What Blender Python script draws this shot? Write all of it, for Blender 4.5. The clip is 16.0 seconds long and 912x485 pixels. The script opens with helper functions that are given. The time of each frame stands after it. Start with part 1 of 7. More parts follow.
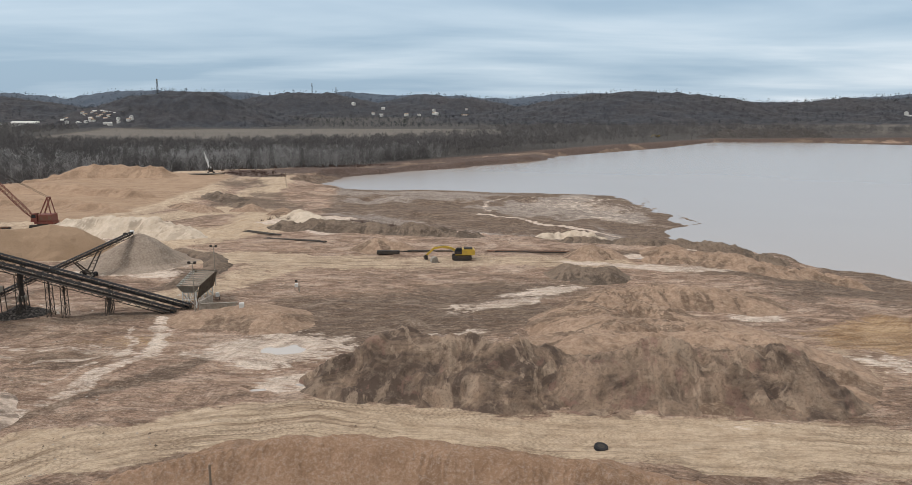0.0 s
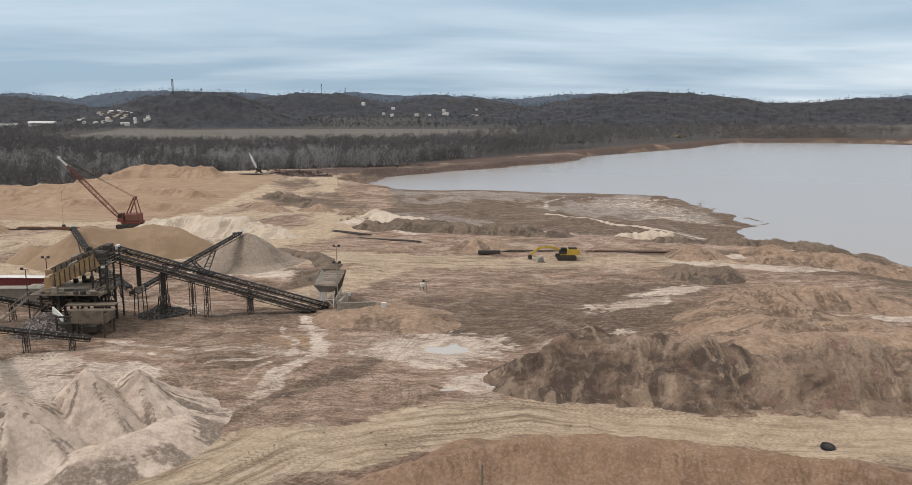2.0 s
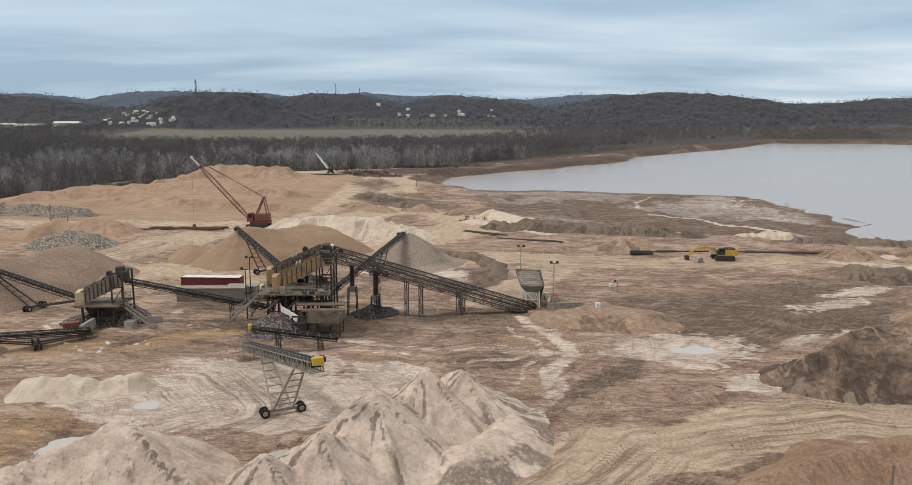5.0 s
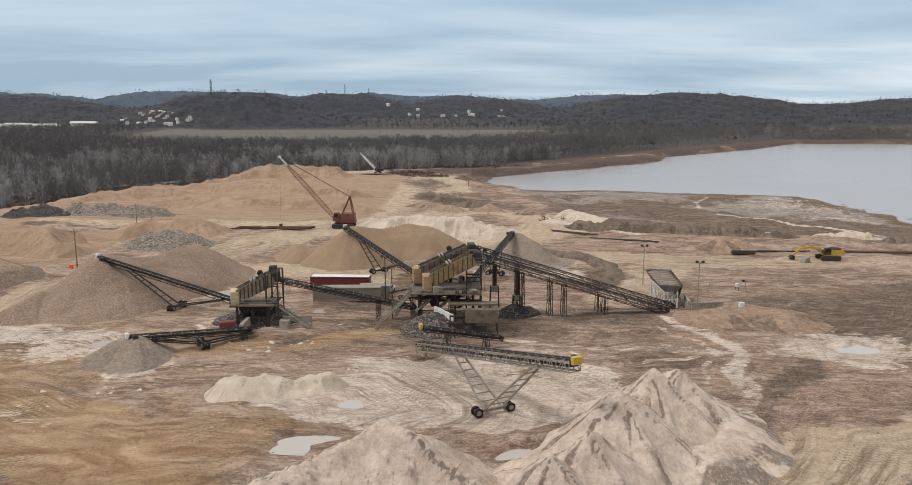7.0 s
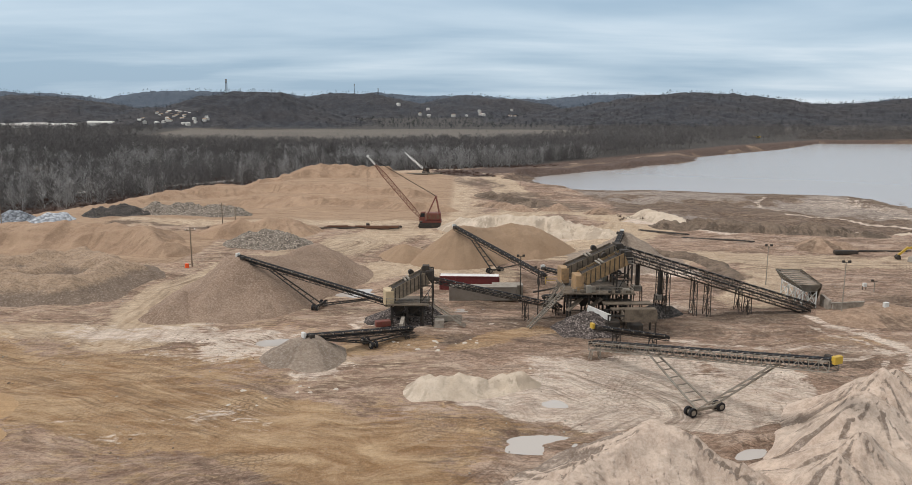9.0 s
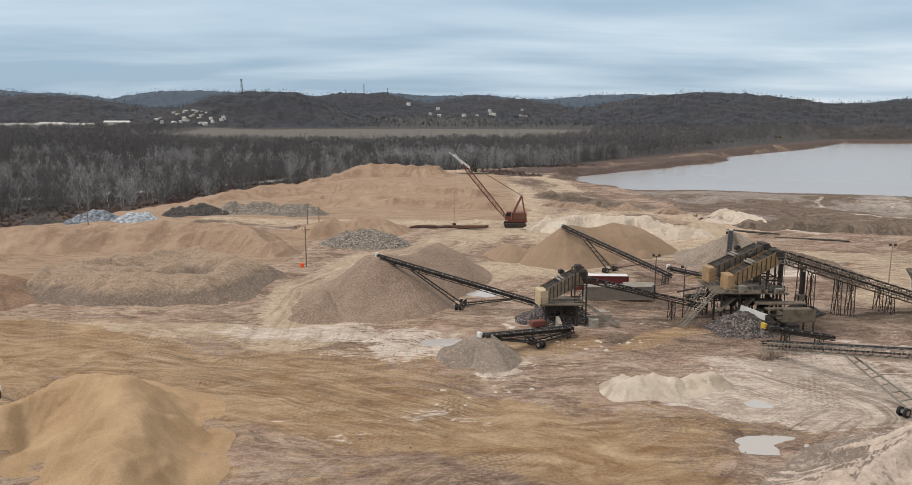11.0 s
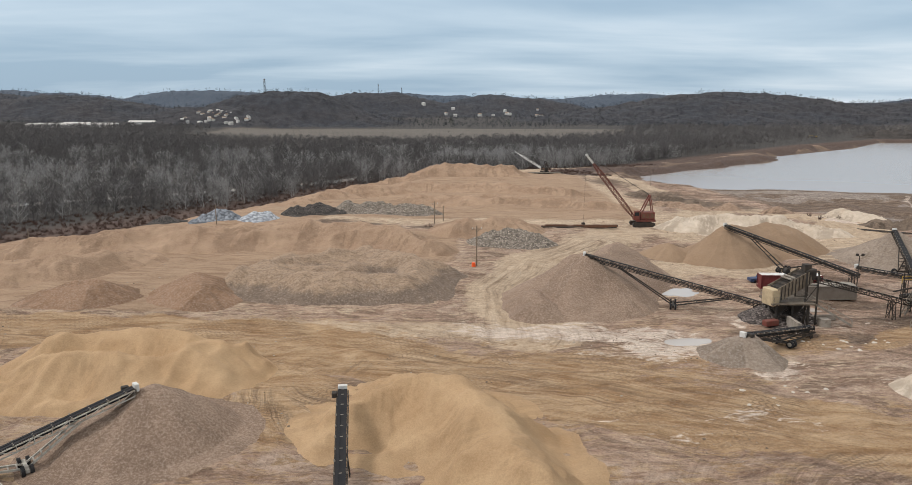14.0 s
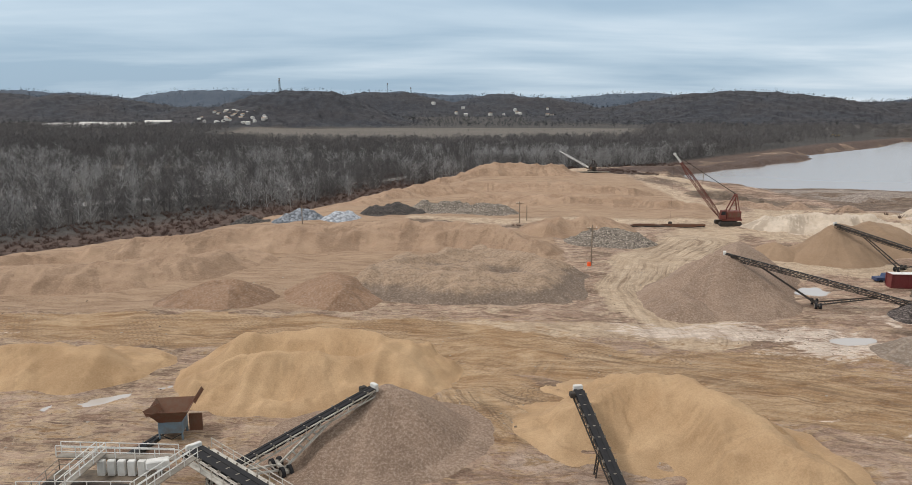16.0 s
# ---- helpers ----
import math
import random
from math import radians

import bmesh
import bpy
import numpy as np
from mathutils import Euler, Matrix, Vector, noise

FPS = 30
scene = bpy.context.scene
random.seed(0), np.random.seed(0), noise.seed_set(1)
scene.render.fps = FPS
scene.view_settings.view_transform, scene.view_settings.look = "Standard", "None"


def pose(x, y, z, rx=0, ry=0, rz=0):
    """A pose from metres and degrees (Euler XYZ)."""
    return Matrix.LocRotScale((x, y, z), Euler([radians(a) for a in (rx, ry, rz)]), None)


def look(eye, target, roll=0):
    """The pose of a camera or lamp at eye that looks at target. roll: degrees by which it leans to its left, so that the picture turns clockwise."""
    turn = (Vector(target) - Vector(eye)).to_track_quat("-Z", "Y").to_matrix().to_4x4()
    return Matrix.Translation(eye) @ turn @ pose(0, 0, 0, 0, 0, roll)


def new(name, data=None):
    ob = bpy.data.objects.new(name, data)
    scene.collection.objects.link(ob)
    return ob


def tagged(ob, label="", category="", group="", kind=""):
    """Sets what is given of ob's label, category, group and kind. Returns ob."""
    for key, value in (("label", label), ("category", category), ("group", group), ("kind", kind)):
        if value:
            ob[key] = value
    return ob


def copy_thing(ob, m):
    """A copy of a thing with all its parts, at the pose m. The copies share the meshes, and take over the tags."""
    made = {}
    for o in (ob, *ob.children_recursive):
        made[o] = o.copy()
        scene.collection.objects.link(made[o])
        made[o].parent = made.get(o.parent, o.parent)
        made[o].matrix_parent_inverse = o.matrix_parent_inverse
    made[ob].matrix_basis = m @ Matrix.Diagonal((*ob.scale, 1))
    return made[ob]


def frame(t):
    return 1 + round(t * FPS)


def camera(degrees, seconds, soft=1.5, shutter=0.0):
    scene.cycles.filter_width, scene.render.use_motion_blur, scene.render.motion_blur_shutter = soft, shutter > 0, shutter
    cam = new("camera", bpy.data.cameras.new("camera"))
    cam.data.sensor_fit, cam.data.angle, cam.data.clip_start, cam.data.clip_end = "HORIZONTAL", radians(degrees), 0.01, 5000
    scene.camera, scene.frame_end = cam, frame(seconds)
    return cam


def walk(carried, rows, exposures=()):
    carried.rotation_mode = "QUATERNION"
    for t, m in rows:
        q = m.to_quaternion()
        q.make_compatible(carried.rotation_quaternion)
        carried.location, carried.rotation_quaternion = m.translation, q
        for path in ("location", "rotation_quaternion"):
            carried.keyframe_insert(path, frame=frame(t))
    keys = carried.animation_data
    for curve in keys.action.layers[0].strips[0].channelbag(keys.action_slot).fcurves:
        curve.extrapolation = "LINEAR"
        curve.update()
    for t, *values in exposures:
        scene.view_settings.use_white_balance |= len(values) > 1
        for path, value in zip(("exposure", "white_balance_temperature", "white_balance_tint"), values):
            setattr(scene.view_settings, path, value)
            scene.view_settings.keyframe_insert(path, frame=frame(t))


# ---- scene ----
cam = camera(61.8, 16.0, soft=0.8)
METRES, EYE, TILT, LEAN, TURN = 210.0, 40.0, -10.4, 0.0, 0.0
ROWS = [
    (0.0, 0.0, 0.0, 0.0, 0.0, 0.0, -0.0),
    (0.5, -0.0315, -0.0002, -0.0002, 0.03, 0.01, -0.01),
    (1.0, -0.0629, -0.0003, -0.0004, 0.06, 0.02, -0.04),
    (1.5, -0.0943, -0.0002, -0.0004, 0.09, 0.02, -0.03),
    (2.0, -0.1257, -0.0001, -0.0005, 0.12, 0.02, -0.04),
    (2.5, -0.1571, -0.0, -0.0007, 0.15, 0.04, -0.05),
    (3.0, -0.1886, 0.0001, -0.0008, 0.18, 0.05, -0.06),
    (3.5, -0.22, 0.0002, -0.0009, 0.22, 0.05, -0.06),
    (4.0, -0.2514, 0.0002, -0.001, 0.25, 0.06, -0.08),
    (6.5, -0.409, 0.0009, -0.0019, 0.4, 0.07, -0.15),
    (7.0, -0.4405, 0.0009, -0.0022, 0.42, 0.08, -0.16),
    (7.5, -0.4721, 0.0009, -0.0024, 0.45, 0.07, -0.19),
    (8.0, -0.5035, 0.001, -0.0027, 0.49, 0.07, -0.19),
    (8.5, -0.5348, 0.0011, -0.0029, 0.52, 0.07, -0.2),
    (9.0, -0.5661, 0.0012, -0.0031, 0.56, 0.07, -0.21),
    (11.5, -0.7215, 0.0009, -0.004, 0.74, 0.05, -0.25),
    (12.0, -0.7522, 0.001, -0.0043, 0.78, 0.06, -0.27),
    (12.5, -0.7832, 0.0011, -0.0045, 0.81, 0.05, -0.28),
    (13.0, -0.8141, 0.001, -0.0047, 0.85, 0.05, -0.28),
    (13.5, -0.8449, 0.0011, -0.0048, 0.89, 0.04, -0.26),
    (14.0, -0.8758, 0.0009, -0.0051, 0.93, 0.04, -0.26),
    (14.5, -0.9068, 0.0009, -0.0051, 0.96, 0.01, -0.24),
    (15.0, -0.9379, 0.0006, -0.0052, 0.99, -0.0, -0.22),
    (15.5, -0.969, 0.0007, -0.0054, 1.03, -0.0, -0.23),
    (16.0, -1.0, 0.0005, -0.0055, 1.07, -0.01, -0.21),
]
walk(cam, [(t, pose(0, 0, EYE, TILT, LEAN, TURN) @ pose(METRES * x, METRES * y, METRES * z, 90 + pitch, roll, yaw)) for t, x, y, z, yaw, pitch, roll in ROWS])
SKY_GAIN, SKY_TOP, SUN_POWER = 0.96, 0.48, 1.78
scene.view_settings.exposure = 0.0

# ---- world, sun, light ----
world = bpy.data.worlds.new("overcast_sky")
scene.world = world
world.use_nodes = True
wn, wl = world.node_tree.nodes, world.node_tree.links
for n in list(wn):
    wn.remove(n)
SUN_EL, SUN_ROT = radians(50), radians(-102)


def wmath(op, a, b=None):
    n = wn.new("ShaderNodeMath")
    n.operation = op
    for k, v in ((0, a), (1, b)):
        if v is None:
            continue
        if isinstance(v, (int, float)):
            n.inputs[k].default_value = v
        else:
            wl.new(v, n.inputs[k])
    return n.outputs[0]


def wramp(fac, stops):
    n = wn.new("ShaderNodeValToRGB")
    el = n.color_ramp.elements
    el[0].position, el[0].color = stops[0][0], (*stops[0][1], 1)
    el[1].position, el[1].color = stops[-1][0], (*stops[-1][1], 1)
    for p, c in stops[1:-1]:
        e = el.new(p)
        e.color = (*c, 1)
    wl.new(fac, n.inputs[0])
    return n.outputs[0]


sky = wn.new("ShaderNodeTexSky")
sky.sky_type, sky.sun_disc = "NISHITA", False
sky.sun_elevation, sky.sun_rotation = SUN_EL, SUN_ROT
tc = wn.new("ShaderNodeTexCoord")
sep = wn.new("ShaderNodeSeparateXYZ")
wl.new(tc.outputs["Generated"], sep.inputs[0])
up = wmath("MAXIMUM", sep.outputs[2], 0.0)
down = wmath("ADD", up, 0.10)
flat = wn.new("ShaderNodeCombineXYZ")
wl.new(wmath("DIVIDE", sep.outputs[0], down), flat.inputs[0])
wl.new(wmath("DIVIDE", sep.outputs[1], down), flat.inputs[1])


def wnoise(sx, sy, detail, off):
    mp = wn.new("ShaderNodeMapping")
    mp.inputs["Scale"].default_value = (sx, sy, 1)
    mp.inputs["Location"].default_value = (off, off * 0.7, 0)
    wl.new(flat.outputs[0], mp.inputs[0])
    nz = wn.new("ShaderNodeTexNoise")
    nz.inputs["Scale"].default_value = 1.0
    nz.inputs["Detail"].default_value = detail
    nz.inputs["Roughness"].default_value = 0.52
    nz.inputs["Distortion"].default_value = 0.4
    wl.new(mp.outputs[0], nz.inputs["Vector"])
    return nz.outputs["Fac"]


cloud = wmath("ADD", wmath("MULTIPLY", wnoise(0.11, 0.20, 5, 3.1), 0.65), wmath("MULTIPLY", wnoise(0.4, 0.7, 5, 9.4), 0.35))
cloud_col = wramp(cloud, [(0.40, (0.34, 0.47, 0.60)), (0.5, (0.51, 0.63, 0.74)), (0.60, (0.74, 0.82, 0.89))])
# an overcast dome: brighter overhead than at the horizon
high = wn.new("ShaderNodeMix")
high.data_type = "RGBA"
wl.new(wramp(up, [(0.16, (0, 0, 0)), (0.45, (1, 1, 1))]), high.inputs[0])
wl.new(cloud_col, high.inputs[6])
high.inputs[7].default_value = (0.685, 0.68, 0.675, 1)
gain = wmath("ADD", wmath("MULTIPLY", up, SKY_TOP), 1.0)
vm = wn.new("ShaderNodeVectorMath")
vm.operation = "SCALE"
wl.new(high.outputs[2], vm.inputs[0])
wl.new(gain, vm.inputs["Scale"])
bg_cloud, bg_sky, add = wn.new("ShaderNodeBackground"), wn.new("ShaderNodeBackground"), wn.new("ShaderNodeAddShader")
bg_cloud.inputs[1].default_value = SKY_GAIN
bg_sky.inputs[1].default_value = 0.008
wl.new(vm.outputs[0], bg_cloud.inputs[0])
wl.new(sky.outputs[0], bg_sky.inputs[0])
out = wn.new("ShaderNodeOutputWorld")
wl.new(bg_cloud.outputs[0], add.inputs[0])
wl.new(bg_sky.outputs[0], add.inputs[1])
wl.new(add.outputs[0], out.inputs[0])

lamp = bpy.data.lights.new("sun", "SUN")
lamp.energy, lamp.angle, lamp.color = SUN_POWER, radians(10), (1.0, 0.97, 0.955)
sun = new("sun", lamp)
sun.matrix_world = look((0, 0, 300), (-300 * math.cos(SUN_EL) * math.sin(SUN_ROT), -300 * math.cos(SUN_EL) * math.cos(SUN_ROT), 300 - 300 * math.sin(SUN_EL)))

# ---- materials ----


class Nodes:
    """A short way to write node materials."""

    def __init__(self, name):
        self.mat = bpy.data.materials.new(name)
        self.mat.use_nodes = True
        self.t = self.mat.node_tree
        self.bsdf = self.t.nodes["Principled BSDF"]
        self.bsdf.inputs["Specular IOR Level"].default_value = 0.3
        self.pos = self.t.nodes.new("ShaderNodeTexCoord").outputs["Object"]

    def put(self, v, socket):
        if isinstance(v, (int, float)):
            socket.default_value = v
        elif isinstance(v, tuple):
            socket.default_value = (*v, 1) if len(v) == 3 and socket.type == "RGBA" else v
        else:
            self.t.links.new(v, socket)

    def node(self, kind, **kw):
        n = self.t.nodes.new(kind)
        for k, v in kw.items():
            self.put(v, n.inputs[k.replace("_", " ")])
        return n

    def math(self, op, a, b=0.0, clamp=False):
        n = self.t.nodes.new("ShaderNodeMath")
        n.operation, n.use_clamp = op, clamp
        self.put(a, n.inputs[0])
        self.put(b, n.inputs[1])
        return n.outputs[0]

    def scaled(self, v, s):
        mp = self.t.nodes.new("ShaderNodeMapping")
        mp.inputs["Scale"].default_value = s
        self.put(v, mp.inputs[0])
        return mp.outputs[0]

    def noise(self, scale, detail=4.0, rough=0.55, vec=None, dist=0.0):
        n = self.node("ShaderNodeTexNoise", Scale=float(scale), Detail=float(detail), Roughness=rough, Distortion=dist)
        self.put(vec if vec is not None else self.pos, n.inputs["Vector"])
        return n.outputs["Fac"]

    def cells(self, scale, vec=None):
        n = self.node("ShaderNodeTexVoronoi", Scale=float(scale))
        self.put(vec if vec is not None else self.pos, n.inputs["Vector"])
        return n

    def ramp(self, fac, a, b, lo=0.35, hi=0.65):
        n = self.t.nodes.new("ShaderNodeValToRGB")
        e = n.color_ramp.elements
        e[0].position, e[1].position = lo, hi
        e[0].color, e[1].color = ((*a, 1) if isinstance(a, tuple) else (a, a, a, 1)), ((*b, 1) if isinstance(b, tuple) else (b, b, b, 1))
        self.put(fac, n.inputs[0])
        return n.outputs[0]

    def mix(self, fac, a, b, kind="MIX"):
        n = self.t.nodes.new("ShaderNodeMix")
        n.data_type, n.blend_type = "RGBA", kind
        self.put(fac, n.inputs[0])
        self.put(a, n.inputs[6])
        self.put(b, n.inputs[7])
        return n.outputs[2]

    def attr(self, name):
        n = self.t.nodes.new("ShaderNodeAttribute")
        n.attribute_name = name
        return n

    def bump(self, h, strength=0.5, dist=0.1):
        n = self.node("ShaderNodeBump", Strength=strength, Distance=dist)
        self.put(h, n.inputs["Height"])
        self.put(n.outputs[0], self.bsdf.inputs["Normal"])

    def done(self, col, rough=0.9, metal=0.0):
        self.put(col, self.bsdf.inputs["Base Color"])
        self.put(rough, self.bsdf.inputs["Roughness"])
        self.put(metal, self.bsdf.inputs["Metallic"])
        return self.mat


def loose(name, a, b, speck, grain=4.0, speck_amount=0.35, runs=0.25, wet=0.55):
    """Loose sand or gravel: slow changes of colour, grain, and lighter and darker runs down the face."""
    a, b, speck = [(1.0 * r, 0.99 * g, 1.0 * bl) for r, g, bl in (a, b, speck)]
    m = Nodes(name)
    run = m.attr("run").outputs["Fac"]
    broad, mid, fine = m.noise(0.12, 4, 0.6), m.noise(0.6, 8, 0.72), m.noise(grain, 4, 0.8)
    col = m.mix(m.ramp(broad, 0.0, 1.0, 0.3, 0.7), a, b)
    col = m.mix(m.math("MULTIPLY", m.ramp(m.math("ADD", run, m.math("MULTIPLY", m.math("SUBTRACT", mid, 0.5), 0.5)), 0.0, 1.0, 0.5, 0.66), runs * 1.6, True), col, tuple(wet * v for v in a))
    col = m.mix(m.math("MULTIPLY", m.ramp(fine, 0.0, 1.0, 0.48, 0.66), speck_amount), col, speck)
    col = m.mix(m.math("MULTIPLY", m.ramp(fine, 1.0, 0.0, 0.34, 0.5), speck_amount * 0.9), col, tuple(0.5 * v for v in a))
    col = m.mix(m.math("MULTIPLY", m.ramp(mid, 0.0, 1.0, 0.45, 0.66), runs * 0.55), col, tuple(0.6 * v for v in a))
    col = m.mix(m.math("MULTIPLY", m.ramp(mid, 1.0, 0.0, 0.34, 0.5), runs * 0.6), col, tuple(min(0.8, 1.25 * v) for v in b))
    m.bump(m.math("ADD", m.math("MULTIPLY", fine, 0.45), mid), 0.9, 0.45)
    return m.done(col, 0.95)


def stones(name, a, b, size=0.5):
    """A heap of broken stone: every stone its own tone."""
    m = Nodes(name)
    v = m.cells(1.0 / size)
    tone = m.node("ShaderNodeSeparateColor")
    m.put(v.outputs["Color"], tone.inputs[0])
    col = m.mix(m.math("POWER", tone.outputs[0], 1.6), a, b)
    col = m.mix(m.ramp(v.outputs["Distance"], 0.0, 1.0, 0.45, 0.75), col, tuple(0.45 * x for x in a))
    col = m.mix(m.math("MULTIPLY", m.noise(0.2, 3), 0.5), col, a)
    m.bump(m.math("SUBTRACT", 1.0, v.outputs["Distance"]), 0.9, 0.35)
    return m.done(col, 0.9)


def slumped(name):
    """A cut bank of mixed spoil: dark, brown, tan and pinkish slips side by side, each running down the face."""
    m = Nodes(name)
    run = m.attr("run").outputs["Fac"]
    slip = m.noise(1.0, 6, 0.66, m.scaled(m.pos, (0.12, 0.12, 0.16)), 1.4)
    tint = m.noise(1.0, 5, 0.64, m.scaled(m.pos, (0.20, 0.12, 0.16)), 1.2)
    mid, fine = m.noise(0.7, 8, 0.74), m.noise(2.4, 4, 0.8)
    place = m.node("ShaderNodeSeparateXYZ")
    m.put(m.pos, place.inputs[0])
    east = m.math("SUBTRACT", 1.0, m.math("MULTIPLY", m.math("ABSOLUTE", m.math("SUBTRACT", place.outputs[0], 31.0)), 0.042), True)
    slip = m.math("ADD", slip, m.math("MULTIPLY", east, 0.17))
    col = m.mix(m.ramp(slip, 0.0, 1.0, 0.47, 0.64), (0.118, 0.082, 0.062), (0.36, 0.252, 0.176))
    col = m.mix(m.math("MULTIPLY", m.ramp(tint, 0.0, 1.0, 0.55, 0.60), 0.75), col, (0.42, 0.31, 0.222))
    col = m.mix(m.math("MULTIPLY", m.ramp(tint, 1.0, 0.0, 0.39, 0.43), 0.6), col, (0.27, 0.155, 0.12))
    col = m.mix(m.math("MULTIPLY", m.ramp(m.math("ADD", run, m.math("MULTIPLY", m.math("SUBTRACT", mid, 0.5), 0.6)), 0.0, 1.0, 0.52, 0.64), 0.3), col, (0.10, 0.07, 0.05))
    col = m.mix(m.math("MULTIPLY", m.ramp(mid, 0.0, 1.0, 0.5, 0.68), 0.35), col, (0.44, 0.34, 0.25))
    col = m.mix(m.math("MULTIPLY", m.ramp(fine, 1.0, 0.0, 0.34, 0.5), 0.5), col, (0.075, 0.052, 0.038))
    m.bump(m.math("ADD", m.math("MULTIPLY", fine, 0.5), mid), 1.0, 0.7)
    return m.done(col, 0.95)


def crusted(name, flank, top):
    """A flat-topped heap: its top has another tone than its flanks."""
    m = Nodes(name)
    place = m.node("ShaderNodeSeparateXYZ")
    m.put(m.pos, place.inputs[0])
    mid, fine = m.noise(0.5, 8, 0.72), m.noise(2.4, 4, 0.8)
    swirl = m.noise(1.0, 6, 0.6, m.scaled(m.pos, (0.2, 0.55, 0.2)), 2.4)
    side = m.mix(m.ramp(mid, 0.0, 1.0, 0.35, 0.65), tuple(0.72 * v for v in flank), flank)
    crown = m.mix(m.ramp(swirl, 0.0, 1.0, 0.4, 0.6), tuple(0.72 * v for v in top), top)
    col = m.mix(m.ramp(m.math("MULTIPLY", m.math("ADD", place.outputs[2], m.math("MULTIPLY", m.math("SUBTRACT", mid, 0.5), 3.0)), 0.1), 0.0, 1.0, 0.34, 0.43), side, crown)
    col = m.mix(m.math("MULTIPLY", m.ramp(fine, 0.0, 1.0, 0.5, 0.66), 0.45), col, (0.50, 0.41, 0.335))
    col = m.mix(m.math("MULTIPLY", m.ramp(fine, 1.0, 0.0, 0.34, 0.5), 0.5), col, (0.10, 0.075, 0.056))
    m.bump(m.math("ADD", m.math("MULTIPLY", fine, 0.5), mid), 0.95, 0.5)
    return m.done(col, 0.95)


def painted(name, col, rust=0.25, rough=0.55, metal=0.0, dirt=(0.16, 0.12, 0.085)):
    m = Nodes(name)
    n = m.noise(0.9, 5, 0.65)
    c = m.mix(m.math("MULTIPLY", m.ramp(n, 0.0, 1.0, 0.42, 0.7), rust * 2.2, True), col, dirt)
    c = m.mix(m.math("MULTIPLY", m.noise(7, 3), 0.25), c, tuple(0.6 * v for v in col))
    return m.done(c, rough, metal)


SAND = loose("tan_sand", (0.42, 0.268, 0.140), (0.575, 0.395, 0.225), (0.68, 0.50, 0.31), 5, 0.25, 0.13, 0.62)
SAND_FAR = loose("pinkish_tan_sand", (0.275, 0.178, 0.113), (0.42, 0.292, 0.192), (0.50, 0.375, 0.265), 3, 0.3, 0.25, 0.62)
SAND_PALE = loose("wet_cream_sand", (0.47, 0.355, 0.27), (0.64, 0.525, 0.42), (0.72, 0.63, 0.53), 2.2, 0.35, 0.62, 0.40)
SAND_CREAM = loose("cream_sand", (0.50, 0.405, 0.30), (0.62, 0.53, 0.42), (0.33, 0.25, 0.17), 1.6, 0.3, 0.35, 0.6)
SAND_BROWN = loose("brown_sand", (0.29, 0.195, 0.12), (0.34, 0.235, 0.15), (0.42, 0.30, 0.2), 4, 0.2, 0.14, 0.7)
GRAVEL = loose("brown_gravel", (0.240, 0.163, 0.112), (0.325, 0.232, 0.165), (0.48, 0.385, 0.305), 3.4, 0.6, 0.2, 0.65)
GRAVEL_RUSSET = loose("russet_gravel", (0.255, 0.150, 0.085), (0.35, 0.225, 0.145), (0.46, 0.37, 0.30), 2.4, 0.5, 0.35, 0.62)
GRAVEL_GREY = loose("grey_gravel", (0.25, 0.192, 0.142), (0.345, 0.275, 0.21), (0.50, 0.44, 0.38), 2.4, 0.5, 0.3, 0.65)
SPOIL = loose("dark_spoil", (0.125, 0.092, 0.066), (0.205, 0.152, 0.11), (0.31, 0.245, 0.185), 1.5, 0.4, 0.5, 0.55)
EARTH = loose("brown_earth", (0.225, 0.148, 0.098), (0.36, 0.25, 0.172), (0.48, 0.375, 0.27), 1.1, 0.42, 0.5, 0.5)
ROCK = stones("broken_rock", (0.07, 0.056, 0.05), (0.34, 0.285, 0.255), 0.34)
ROCK_PALE = stones("pale_stone", (0.17, 0.14, 0.112), (0.52, 0.445, 0.365), 0.42)
ROCK_DARK = stones("dark_stone", (0.045, 0.04, 0.036), (0.20, 0.17, 0.15), 0.36)
BLUE_GREY = stones("blue_grey_stone", (0.17, 0.185, 0.205), (0.36, 0.385, 0.415), 0.9)
PALE_HEAP = stones("white_lime", (0.36, 0.38, 0.41), (0.58, 0.60, 0.62), 0.9)
BANK = slumped("slumped_spoil")
MESA = crusted("crusted_gravel", (0.225, 0.165, 0.122), (0.40, 0.282, 0.19))
STEEL = painted("dark_steel", (0.040, 0.036, 0.032), 0.3, 0.8, 0.0, (0.092, 0.064, 0.044))
STEEL_PALE = painted("dusty_steel", (0.30, 0.27, 0.225), 0.4, 0.7, 0.1)
RUBBER = painted("belt_rubber", (0.016, 0.016, 0.018), 0.1, 0.8, 0.0, (0.075, 0.06, 0.048))
RAIL_WHITE = painted("dull_white_steel", (0.52, 0.49, 0.43), 0.3, 0.7)
WHITE = painted("white_paint", (0.70, 0.69, 0.65), 0.15, 0.5)
BEIGE = painted("beige_paint", (0.55, 0.43, 0.27), 0.2, 0.6)
TAN_PANEL = painted("tan_panel", (0.40, 0.255, 0.13), 0.35, 0.6)
RUST = painted("rusted_steel", (0.16, 0.075, 0.045), 0.3, 0.8)
MAROON = painted("maroon_container", (0.17, 0.035, 0.035), 0.08, 0.5)
GREY_BOX = painted("taupe_trailer", (0.24, 0.205, 0.17), 0.25, 0.6)
